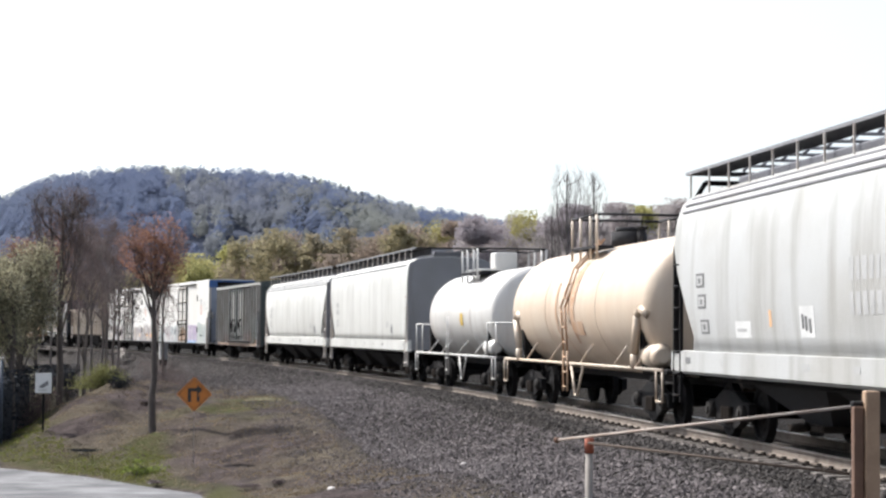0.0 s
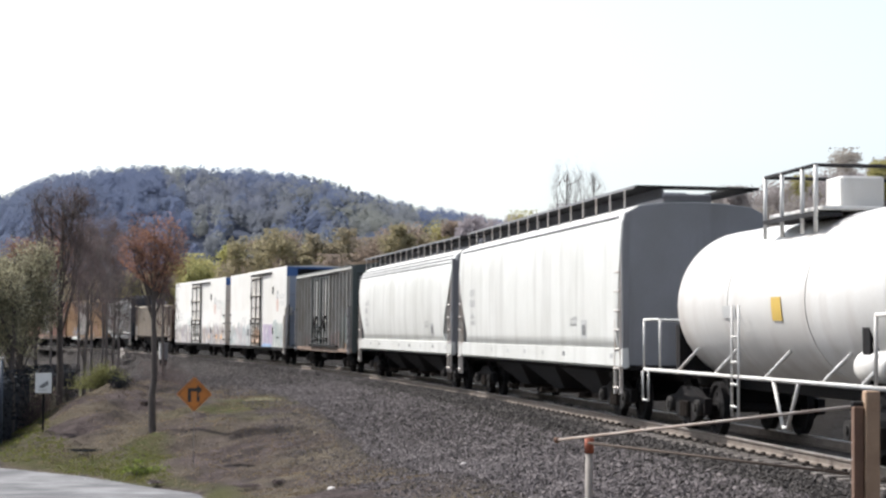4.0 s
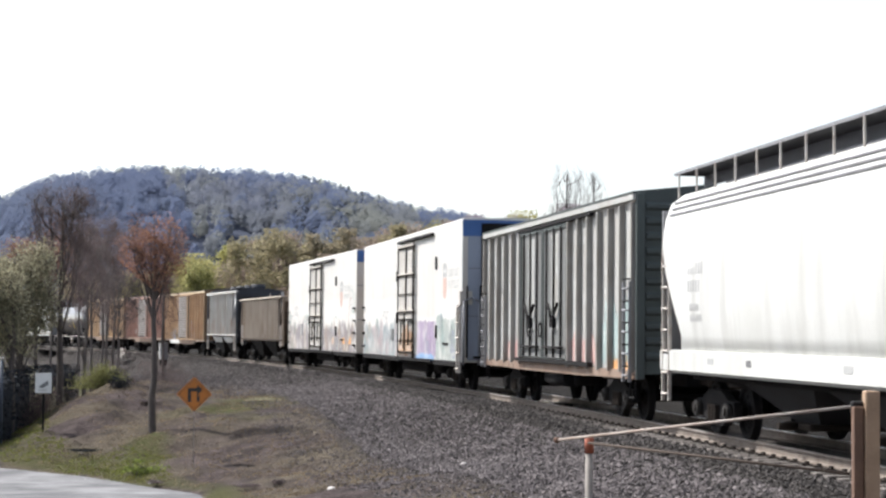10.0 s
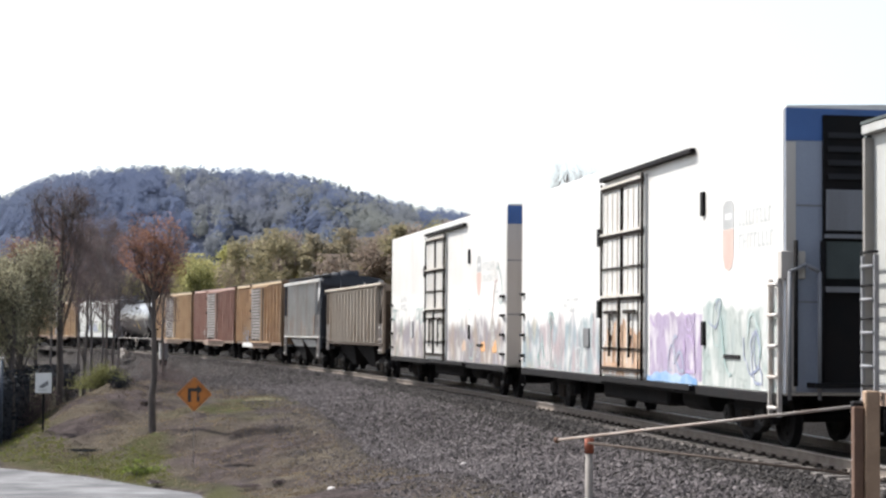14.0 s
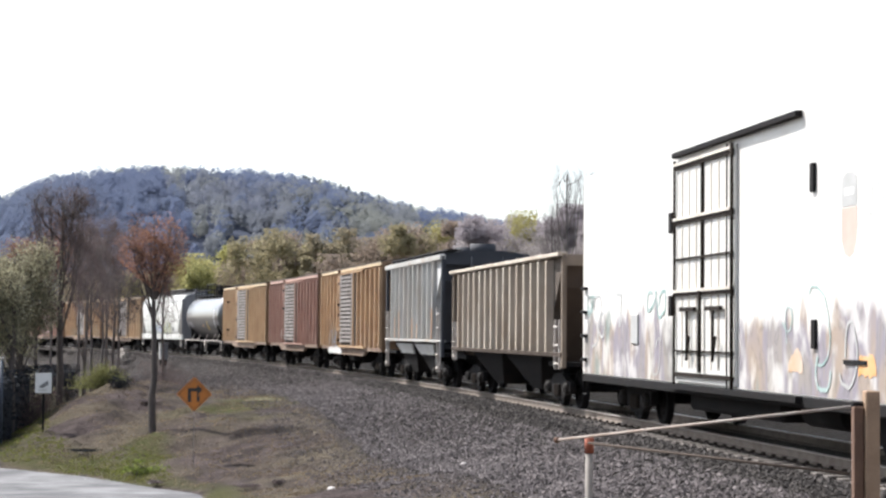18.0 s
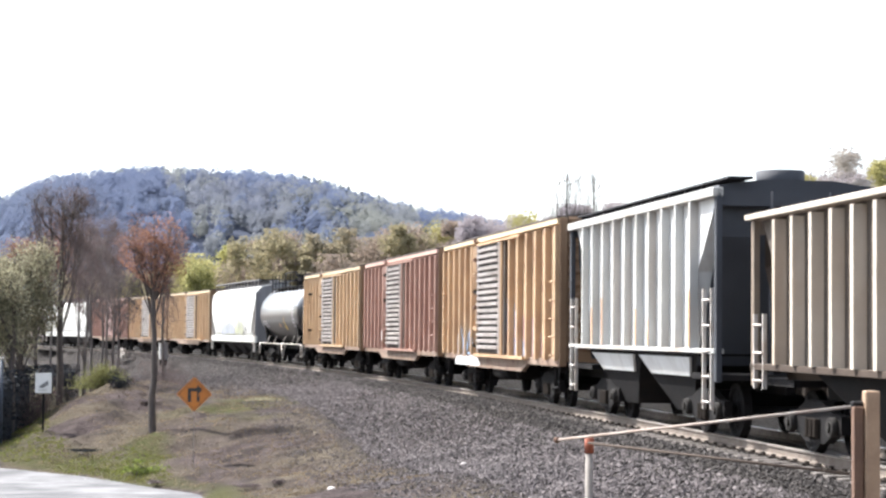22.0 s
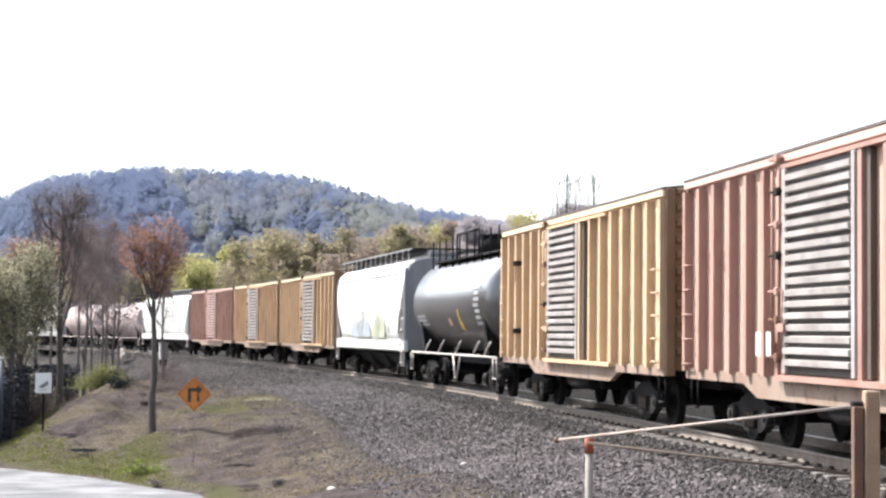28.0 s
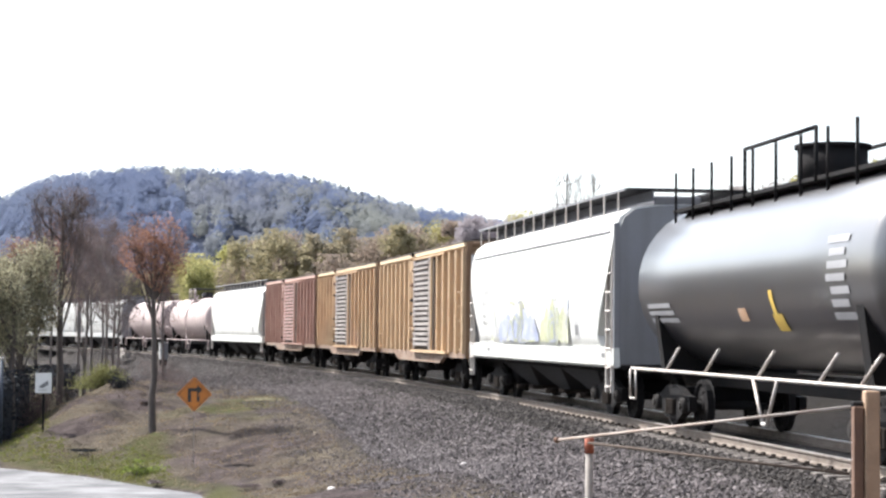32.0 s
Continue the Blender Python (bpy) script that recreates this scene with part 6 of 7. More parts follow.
car, a, sc = boxcar(88.4, 104.0, GREYBOX, GREYPOST, DARKEND, (94.0, 99.0), "weathered grey boxcar with double plug doors and rusty lower side", 6, roof=DARKEND, top=4.5, bottom=0.86, plug=True)
for i, (s_a, s_b, z0, z1, m) in enumerate(((88.8, 91.5, 1.1, 2.3, TEAL), (91.5, 94.0, 1.05, 1.7, PINKSP), (94.1, 96.4, 1.3, 1.9, TEAL), (99.2, 101.5, 1.05, 1.5, PINKSP), (88.8, 90.3, 1.0, 1.3, ORANGESP))):
    blob(car, sc - s_b, sc - s_a, z0, z1, -1.406, m, 120 + i)
car, a, sc = reefer(107.1, 126.4, (114.62, 117.85), 111.5, "white refrigerator car with graffiti and a cooling unit at its end", 7, True)
REEFWHITE = (0.70, 0.685, 0.65)
SPRAY_LAVENDER = spray_material("lavender_lettering", REEFWHITE, ((0.21, 0.15, 0.28), (0.32, 0.24, 0.38), (0.26, 0.20, 0.30)), 2.12, 0.14, 0.85, 1.6)
SPRAY_TEAL = spray_material("pale_teal_lettering", REEFWHITE, ((0.15, 0.22, 0.21), (0.27, 0.35, 0.33), (0.36, 0.40, 0.37), (0.20, 0.27, 0.28)), 2.25, 0.3, 0.85, 1.3)
SPRAY_PALE = spray_material("pale_pastel_lettering", REEFWHITE, ((0.16, 0.165, 0.19), (0.22, 0.30, 0.32), (0.36, 0.27, 0.28), (0.18, 0.26, 0.30), (0.37, 0.33, 0.24)), 2.1, 0.5, 0.85, 1.1)
SPRAY_DUSTY = spray_material("dusty_faded_lettering", REEFWHITE, ((0.12, 0.108, 0.105), (0.23, 0.195, 0.165), (0.18, 0.155, 0.20), (0.28, 0.20, 0.14), (0.14, 0.185, 0.165)), 2.15, 0.7, 0.85, 1.2)


def sprayed(car, x0, x1, z0, z1, y, material, label):
    """A thin coat of spray paint on a flat side."""
    return part("sprayed_lettering", Shape().box(x0, x1, y - 0.004, y, z0, z1), material, car, label)


sprayed(car, sc - 114.4, sc - 111.15, 0.95, 2.2, -1.531, SPRAY_LAVENDER, "faded lavender sprayed lettering")
sprayed(car, sc - 111.1, sc - 107.2, 0.9, 2.6, -1.531, SPRAY_TEAL, "pale teal sprayed lettering")
sprayed(car, sc - 126.2, sc - 118.0, 0.9, 2.9, -1.531, SPRAY_PALE, "pale pastel sprayed lettering")
blob(car, sc - 114.6, sc - 111.4, 0.88, 1.05, -1.541, BLUESP, 27)
blob(car, sc - 117.75, sc - 114.7, 0.95, 1.9, -1.589, RUSTSTAIN, 29, "rust_stain")
strokes(car, sc - 114.3, sc - 111.3, 1.1, 2.05, -1.545, (LAVENDER, GREYSP), 5, 203)
strokes(car, sc - 110.8, sc - 107.6, 1.0, 2.3, -1.545, (TEAL, GREYSP, TEAL), 6, 204)
strokes(car, sc - 126.0, sc - 118.8, 1.0, 2.2, -1.545, (STENCIL, TEAL, PALEMARK), 9, 205)
bars(car, sc - 121.6, sc - 120.2, -1.533, 2.5, 1, 0.3, STENCIL, random.Random(6))
part("vent_plate", Shape().box(sc - 119.6, sc - 119.1, -1.57, -1.53, 1.45, 1.85, 0.01), STENCILDK, car)
car, a, sc = reefer(128.3, 147.5, (136.6, 140.0), 133.6, "white refrigerator car with faded pastel graffiti along its lower side", 8, False)
sprayed(car, sc - 136.5, sc - 128.5, 0.9, 3.1, -1.531, SPRAY_DUSTY, "dusty faded sprayed lettering")
sprayed(car, sc - 147.3, sc - 140.2, 0.9, 3.0, -1.531, SPRAY_DUSTY, "dusty faded sprayed lettering")
for k, s_a in enumerate((129.4, 130.9, 133.6)):
    blob(car, sc - s_a - 0.6, sc - s_a, 1.2, 1.5, -1.541, ORANGESP if k < 2 else PEACHSP, 58 + k, n=14)
strokes(car, sc - 147.0, sc - 140.8, 1.0, 2.5, -1.545, (STENCIL, PALEMARK, TEAL), 9, 201)
strokes(car, sc - 136.3, sc - 128.7, 1.0, 2.4, -1.545, (STENCIL, PALEMARK, LAVENDER, TEAL), 7, 202)
strokes(car, sc - 130.0, sc - 128.8, 2.0, 3.9, -1.545, (PALEMARK, TEAL, PINKSP), 4, 207)
bars(car, sc - 145.4, sc - 144.0, -1.533, 2.95, 2, 0.18, STENCIL, random.Random(5))
part("vent_plate", Shape().box(sc - 143.2, sc - 142.7, -1.57, -1.53, 1.55, 2.1, 0.01), STENCIL, car)
ribbed_hopper(149.6, 163.8, HOP_BROWN, HOP_BROWNPOST, BROWNEND, 1.3, 3.52, "rusty grey-brown hopper with many upright side ribs", 9, 15, 0, (1.4, 1.5), (-2.3, 2.3))
ribbed_hopper(165.5, 176.4, HOP_GREY, HOP_GREYPOST, HOPEND, 1.5, 4.1, "light grey two-bay covered hopper with ribbed sides and rust streaks", 10, 10, 0.42, (1.45, 1.6), (-1.9, 1.9))
boxcar(177.5, 192.5, YELLOWBOX, YELLOWPOST, BOXEND, (183.8, 186.8), "faded yellow ribbed boxcar with a grey corrugated door and blue graffiti", 11, roof=DARKPOST, chord=CHORD)
car, a, sc = CARS[-1][0], 7.5, CARS[-1][1]
blob(car, sc - 190.0, sc - 187.3, 1.12, 1.75, -1.406, STENCILWT, 59)
blob(car, sc - 189.6, sc - 187.5, 1.25, 2.05, -1.412, BLUESP, 60)
blob(car, sc - 190.6, sc - 186.8, 0.80, 1.08, -1.466, STENCILWT, 63)
blob(car, sc - 183.6, sc - 182.5, 1.7, 2.7, -1.406, BLUESP, 61)
strokes(car, sc - 190.0, sc - 187.2, 1.15, 2.0, -1.502, (BLUESP, GREYSP), 6, 206)
blob(car, sc - 183.6, sc - 179.4, 1.12, 2.1, -1.406, PINKSP, 62)
blob(car, sc - 183.2, sc - 180.6, 1.12, 1.6, -1.4105, GREYSP, 64)
boxcar(193.8, 208.6, BROWNBOX, BROWNPOST, BOXEND, (200.2, 203.1), "faded brown-red ribbed boxcar with a grey corrugated door", 12, roof=DARKPOST, chord=PINKCHORD)
car, a, sc = CARS[-1][0], 7.4, CARS[-1][1]
part("label_plate", Shape().box(sc - 204.5, sc - 203.8, -1.512, -1.50, 1.42, 1.78), STENCILWT, car, "white notice plate")
part("label_plate", Shape().box(sc - 204.4, sc - 203.9, -1.518, -1.512, 1.5, 1.62), STENCIL, car)
boxcar(210.0, 225.1, TANBOX, TANPOST, BOXEND, (216.45, 219.35), "faded tan ribbed boxcar with a grey corrugated door", 13, roof=DARKPOST, chord=CHORD)
car, a, sc = tank_car(226.0, 240.2, 226.9, 239.7, 1.50, 2.66, TANK_BLACK, GALV, "shiny black tank car with pale side pipe and dark dome", 14, dome="dome", mid=232.8, climb=False, rails=False, arms=False)
for i in range(7):
    on_tank(car, sc - 229.0 + 0.06 * (i % 3), sc - 228.2 - 0.1 * (i % 2), 1.5, 2.66, 1.95 + i * 0.17, 2.05 + i * 0.17, TANKMARK)
for i in range(3):
    on_tank(car, sc - 238.6, sc - 236.8 - 0.15 * i, 1.5, 2.66, 1.95 + 0.13 * i, 2.03 + 0.13 * i, TANKMARK)
on_tank(car, sc - 231.6, sc - 231.15, 1.5, 2.66, 1.8, 2.05, YELLOWMARK)
on_tank(car, sc - 231.5, sc - 231.35, 1.5, 2.66, 2.05, 2.4, YELLOWMARK)
on_tank(car, sc - 233.2, sc - 232.8, 1.5, 2.66, 1.95, 2.15, RUSTSTAIN)
car, a, sc = curved_hopper(241.0, 257.0, WHITE, "white covered hopper with olive graffiti low on its side", 15, ribs=(3.8,), lift=0.06)
strokes(car, -4.5, 4.2, 1.55, 2.5, -1.56, (STENCIL, OLIVESP, GREYSP), 22, 205)
blob(car, -3.5, 1.2, 1.5, 2.2, -1.552, GREYSP, 70)
blob(car, 1.4, 4.2, 1.5, 2.35, -1.552, OLIVESP, 71)
boxcar(258.0, 273.8, TANBOX, TANPOST, BOXEND, (263.3, 266.2), "faded tan ribbed boxcar further back in the train", 16, roof=DARKPOST, chord=CHORD)
boxcar(274.9, 289.7, YELLOWBOX, YELLOWPOST, BOXEND, (281.3, 284.2), "faded yellow ribbed boxcar with a streaked side", 17, roof=DARKPOST, chord=CHORD)
car, a, sc = CARS[-1][0], 7.4, CARS[-1][1]
for i, (s_a, s_b, z0, z1, m) in enumerate(((275.6, 278.6, 1.12, 2.2, TEAL), (278.2, 281.0, 1.12, 1.9, LAVENDER), (284.6, 287.0, 1.12, 2.0, TEAL), (286.6, 289.0, 1.12, 1.9, PINKSP))):
    blob(car, sc - s_b, sc - s_a, z0, z1, -1.406 - 0.0045 * (i % 3), m, 140 + i)
boxcar(290.8, 306.1, BROWNBOX, BROWNPOST, BOXEND, (296.6, 299.6), "brown-red ribbed boxcar with a pale door", 18, roof=DARKPOST, chord=PINKCHORD, door_mat=PINKSP)
curved_hopper(307.3, 326.0, WHITE, "white covered hopper behind the brown boxcar", 19, ribs=(3.8,))
tank_car(327.2, 343.8, 328.2, 342.8, 1.45, 2.55, TANK_PINK, TANK_PINK, "dusty pink tank car", 20)
tank_car(344.9, 360.6, 346.0, 359.6, 1.45, 2.55, TANK_PINK, TANK_PINK, "dusty pink tank car with a pale flank", 21)
curved_hopper(361.7, 379.4, GREYWHITE, "grey covered hopper seen through bare trees", 22, ribs=(3.8,))
curved_hopper(380.8, 398.0, GREYWHITE, "grey covered hopper far back in the train", 23)
curved_hopper(399.4, 416.6, WHITE, "white covered hopper far back in the train", 24)


# ---------------------------------------------------------------- trees and bushes
def gz(x, y):
    return float(height(np.array([x]), np.array([y]))[0])


def crowned_tree(name, label, at, top, trunk_r, crown, bark, leaf, seed, limbs=9, twigs=240, lean=0.0, crook=0.05, fork=0.6, twig=0.06, upright=False, fill=0.5):
    """A crooked tapering trunk, limbs that spread from its upper half into the crown, fine twigs and loose leaves or buds."""
    rng = random.Random(seed)
    nr = np.random.default_rng(seed)
    root = thing(name, label, "tree", at=at)
    (cx, cy, cz), (rx, ry, rz) = crown
    pts, n = [], 9
    for i in range(n + 1):
        k = i / n
        pts.append(Vector((lean * k + rng.uniform(-1, 1) * crook * (k > 0), rng.uniform(-1, 1) * crook, -0.2 + k * (top + 0.2))))
    tr = Shape()
    for i in range(n):
        tr.rod(pts[i], pts[i + 1], trunk_r * (1 - 0.7 * i / n), 9, trunk_r * (1 - 0.7 * (i + 1) / n), caps=False)
    part("trunk", tr, bark, root)
    tips = []
    for i in range(limbs):
        k = rng.uniform(fork, 0.98)
        p = pts[int(k * n)].lerp(pts[min(n, int(k * n) + 1)], 0.5)
        a = rng.uniform(0, 2 * math.pi)
        out = rng.uniform(0.35, 0.85)
        hi = cz + rz * (1 - out * out) ** 0.5
        q = Vector((cx + rx * out * math.cos(a), cy + ry * out * math.sin(a), max(p.z + 0.2 * rz, cz - rz * 0.6 + (hi - cz + rz * 0.6) * rng.uniform(0.45, 1.0))))
        if upright:
            q = Vector((p.x + rx * out * math.cos(a), p.y + ry * out * math.sin(a), p.z + (hi - p.z) * rng.uniform(0.5, 1.0)))
        m = p.lerp(q, 0.45) + Vector((math.cos(a) * rx, math.sin(a) * ry, 0)) * 0.10
        r = trunk_r * rng.uniform(0.2, 0.34)
        part("limb", Shape().rod(p, m, r, 6, r * 0.7, False).rod(m, q, r * 0.7, 5, r * 0.25, False), bark, root)
        tips += [q, m.lerp(q, 0.25), m.lerp(q, 0.5), m.lerp(q, 0.75)]
    tips += [pts[-1], pts[-2]]
    tw = Shape()
    ends = []
    for i in range(twigs):
        p = rng.choice(tips)
        o = Vector(((p.x - cx) / rx, (p.y - cy) / ry, (p.z - cz) / rz * 0.6)) + Vector((rng.gauss(0, 0.7), rng.gauss(0, 0.7), rng.uniform(-0.1, 1.1)))
        if upright:
            o = Vector((rng.gauss(0, 0.35), rng.gauss(0, 0.35), rng.uniform(0.5, 1.0)))
        d = o.normalized() * rng.uniform(0.18, 0.55) * (rx + rz) * 0.5
        t = p + d
        k = ((t.x - cx) / rx) ** 2 + ((t.y - cy) / ry) ** 2 + ((t.z - cz) / rz) ** 2
        if k > 1.15:
            d *= 0.5
        tw.rod(p, p + d, trunk_r * twig, 3, trunk_r * twig * 0.35, False)
        ends += [p + d, p + d * 0.75, p + d * 0.5]
    tagged(part("twig_mass", tw, bark, root), kind="stuff")
    if leaf:
        mat, count, size = leaf
        e = np.array([tuple(q) for q in ends])
        c = e[nr.integers(0, len(e), count)] + nr.normal(size=(count, 3)) * np.array([rx, ry, rz]) * 0.10
        u = nr.normal(size=(int(count * fill), 3))
        u *= (nr.uniform(0.2, 1.0, (len(u), 1)) ** 0.5) / np.linalg.norm(u, axis=1)[:, None]
        u *= 0.85 + 0.15 * np.sin(5 * u[:, :1] + 7 * u[:, 2:])
        c[:len(u)] = u * np.array([rx, ry, rz]) + np.array([cx, cy, cz])
        tagged(part("foliage", Shape().leaves("foliage", c, size, nr, mat), None, root), kind="stuff")
    return root


def bush(name, label, at, r, material, count, size, seed, category="bush"):
    nr = np.random.default_rng(seed)
    root = thing(name, label, category, at=at)
    st = Shape()
    for i in range(12):
        u = nr.normal(size=3)
        st.rod((0, 0, -0.05), (u[0] * r[0] * 0.5, u[1] * r[1] * 0.5, abs(u[2]) * r[2] * 0.6 + r[2] * 0.4), 0.02, 4, 0.006, False)
    tagged(part("stem_mass", st, BARK, root), kind="stuff")
    lump = nr.normal(size=(9, 3)) * np.array(r) * 0.45
    lump[:, 2] = abs(lump[:, 2])
    c = lump[nr.integers(0, 9, count)] + nr.normal(size=(count, 3)) * np.array(r) * 0.28
    c[:, 2] = np.maximum(c[:, 2] + 0.1, 0.0)
    tagged(part("foliage", Shape().leaves("foliage", c, size, nr, material), None, root), kind="stuff")
    return root


crowned_tree("young_tree", "dark-trunked tree with a round red-budded crown on the bank", (-8.67, 55.3, gz(-8.67, 55.3)), 5.5, 0.125, ((-0.05, 0, 5.3), (1.12, 1.1, 1.25)), BARK, (REDBUD, 9500, 0.028), 4, limbs=22, twigs=420, fork=0.58, crook=0.04, fill=0.75, twig=0.045)
crowned_tree("bare_tree", "tall dark leafless tree at the foot of the bank", (-15.55, 75, gz(-15.55, 75)), 8.6, 0.17, ((0.1, 0, 6.6), (2.0, 1.7, 3.0)), BARK, (TWIG, 28000, 0.02), 7, limbs=22, twigs=500, fork=0.35, upright=True, fill=0.7)
crowned_tree("red_tree", "red-budded tree behind the bare tree", (-18.6, 84, gz(-18.6, 84)), 7.6, 0.13, ((0, 0, 7.1), (1.8, 1.5, 1.6)), BARK, (REDBUD, 10000, 0.032), 8)
crowned_tree("olive_tree", "dense olive-green tree beside the road", (-16.3, 71, gz(-16.3, 71)), 5.4, 0.16, ((0, 0, 4.9), (1.6, 1.4, 2.4)), BARK, (OLIVELEAF, 22000, 0.045), 9, twigs=900, limbs=22, fork=0.3)
crowned_tree("olive_tree", "dense olive-green tree beside the road", (-15.3, 65.5, gz(-15.3, 65.5)), 4.6, 0.14, ((-0.7, 0, 4.2), (1.3, 1.3, 2.3)), BARK, (OLIVELEAF, 14000, 0.045), 10, twigs=700, limbs=18, fork=0.3)
for i, (x, y, t) in enumerate(((-18.4, 95, 9.0), (-17.5, 96, 8.6), (-16.8, 94, 7.6), (-19.8, 100, 9.4), (-15.2, 100, 6.0))):
    crowned_tree("bare_tree", "slender grey leafless tree among other bare trees", (x, y, gz(x, y)), t, 0.09, ((0.1, 0, t * 0.72), (1.0, 0.9, t * 0.34)), GREYBARK, (TWIG, 9000, 0.024), 30 + i, twigs=240, fork=0.35, upright=True)
for i, (x, y, t, m) in enumerate(((-19.6, 92, 8.6, TWIG), (-17.2, 90, 7.6, DARKTWIG), (-18.1, 98, 8.8, TWIG), (-16.2, 92, 6.2, DARKTWIG), (-20.6, 88, 7.4, TWIG))):
    crowned_tree("bare_tree", "twiggy grey-brown leafless tree in the thicket", (x, y, gz(x, y)), t, 0.08, ((0, 0, t * 0.74), (1.5, 1.2, t * 0.30)), GREYBARK, (m, 9000, 0.028), 230 + i, twigs=260, limbs=14, fork=0.45, upright=True, fill=0.6)
crowned_tree("sapling", "thin dark leafless sapling on the bank", (-15.6, 80, gz(-15.6, 80)), 3.0, 0.07, ((0, 0, 2.6), (0.35, 0.3, 0.7)), BARK, None, 41, limbs=5, twigs=60)
crowned_tree("spring_tree", "bright yellow-green tree behind the train", (-30.8, 230, -1.0), 9.0, 0.22, ((0, 0, 7.4), (1.9, 1.9, 4.4)), GREYBARK, (YELLOWLEAF, 6500, 0.13), 42, limbs=26, fork=0.35)
for i, (x, y, t, r) in enumerate(((8.1, 120, 14.4, 1.5), (9.9, 121, 14.0, 1.2), (12.3, 122, 11.6, 1.1), (7.0, 118, 11.2, 0.9))):
    crowned_tree("bare_tree", "leafless grey tree with upright twiggy crown behind the train", (x, y, -1.0), t * 0.93, 0.12, ((0.1, 0, t * 0.7), (r, r, t * 0.3)), GREYBARK, (TWIG, 600, 0.024), 50 + i, limbs=22, twigs=260, fork=0.3, twig=0.07, upright=True, fill=0.3)
bush("scrub", "tangle of tan and olive scrub by the road", (-16.7, 75, gz(-16.7, 75)), (0.9, 0.9, 0.9), TWIG, 1500, 0.035, 61)
for i, (x, y, m) in enumerate(((-16.0, 71.5, OLIVELEAF), (-15.3, 69.0, TWIG), (-16.9, 75.5, TWIG), (-17.6, 78.0, OLIVELEAF))):
    bush("scrub", "pale tangle of budding scrub by the road", (x, y, gz(x, y)), (0.9, 0.8, 1.7), m, 4200, 0.03, 260 + i)
bush("scrub", "tangle of tan and olive scrub by the road", (-17.3, 80, gz(-17.3, 80)), (1.0, 1.0, 0.8), OLIVELEAF, 1100, 0.035, 62)
YELLOWBUSH = surface("yellow_green_bush_leaves", (0.21, 0.21, 0.09), 0.8, island=0.4, spec=0.1, leafy=True)
for i, (x, y, rx, rz) in enumerate(((-14.2, 80, 1.2, 1.2), (-13.0, 88, 1.3, 0.9), (-16.0, 90, 1.5, 1.6), (-18.4, 88, 1.4, 1.7), (-14.8, 98, 1.6, 1.2), (-18.0, 76, 0.9, 1.3), (-12.2, 78, 0.9, 0.4))):
    bush("scrub", "tangle of grey-brown leafless scrub by the track", (x, y, gz(x, y)), (rx, 1.0, rz * 1.2), DARKTWIG if i % 2 else TWIG, 3800, 0.026, 160 + i)
bush("bush", "yellow-green bush on the brow of the bank", (-12.2, 66, gz(-12.2, 66)), (0.85, 0.7, 0.6), YELLOWBUSH, 7000, 0.03, 63)
bush("bush", "dark green clump beside the yellow-green bush", (-11.3, 64, gz(-11.3, 64)), (0.5, 0.4, 0.35), SHADELEAF, 1100, 0.03, 64)
# flat near-black clump put where the gravel shows a shadow-like patch
bush("low_clump", "low near-black clump for a shadow-dark patch on the gravel", (1.1, 24.0, gz(1.1, 24.0)), (0.3, 0.4, 0.03), SHADELEAF, 1500, 0.016, 66, "weeds")
# the first, near-black one paints the shadow in a hollow
for i, (x, y, rx, m) in enumerate(((-10.15, 52.5, 0.42, SHADELEAF), (-4.4, 41.8, 0.26, DARKTWIG), (-3.6, 41.0, 0.16, DARKTWIG), (-7.2, 46.5, 0.2, DARKTWIG), (-6.2, 63.0, 0.5, OLIVELEAF), (-9.6, 60.5, 0.35, DARKTWIG))):
    bush("low_clump", "low flattened weeds in a hollow of the bank", (x, y, gz(x, y)), (rx, rx, 0.05), m, 700, 0.022, 280 + i, "weeds")
bush("low_clump", "low green weeds at the road edge", (-7.9, 48.6, gz(-7.9, 48.6)), (0.5, 0.4, 0.16), GREENBUSH, 500, 0.035, 65, "weeds")

# near-black hedge for the shaded road bend, and unseen trees added to shade it
_hr = np.random.default_rng(71)
for i in range(9):
    k = i / 8
    y = 60.5 + 34 * k
    x = float(np.interp(y, ROAD_EDGE[:, 1], ROAD_EDGE[:, 0])) + 0.9
    z0 = float(road_height(y)) - 0.1
    r = thing("hedge", "dense hedge beside the road, coloured dark for shade", "hedge", "hedges by the road", at=(x, y, z0))
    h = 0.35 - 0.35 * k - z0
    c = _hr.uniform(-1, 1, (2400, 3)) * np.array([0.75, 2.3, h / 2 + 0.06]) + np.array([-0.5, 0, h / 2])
    tagged(part("foliage", Shape().leaves("foliage", c, 0.07, _hr, SHADELEAF), None, r), kind="stuff")
    part("core", Shape().box(-1.0, 0.05, -2.2, 2.2, 0.0, h * 0.92, 0.15), SHADELEAF, r)
# tall trees added out of view, only for the shade they cast
for i, (x, y, t) in enumerate(((-22.4, 62, 11), (-24.6, 69, 12), (-25.0, 77, 11.5), (-27.5, 85, 12.5), (-29.0, 94, 12), (-31.5, 103, 11), (-33.5, 113, 12))):
    crowned_tree("shade_tree", "tall dense dark-leaved tree added out of view to shade the road", (x, y, gz(x, y)), t * 0.9, 0.22, ((0, 0, t * 0.58), (2.9, 2.9, t * 0.42)), BARK, (OLIVELEAF, 7000, 0.16), 90 + i, limbs=14, twigs=420, fork=0.3)

# dead grass, weeds and litter on the bank
_gr = np.random.default_rng(72)


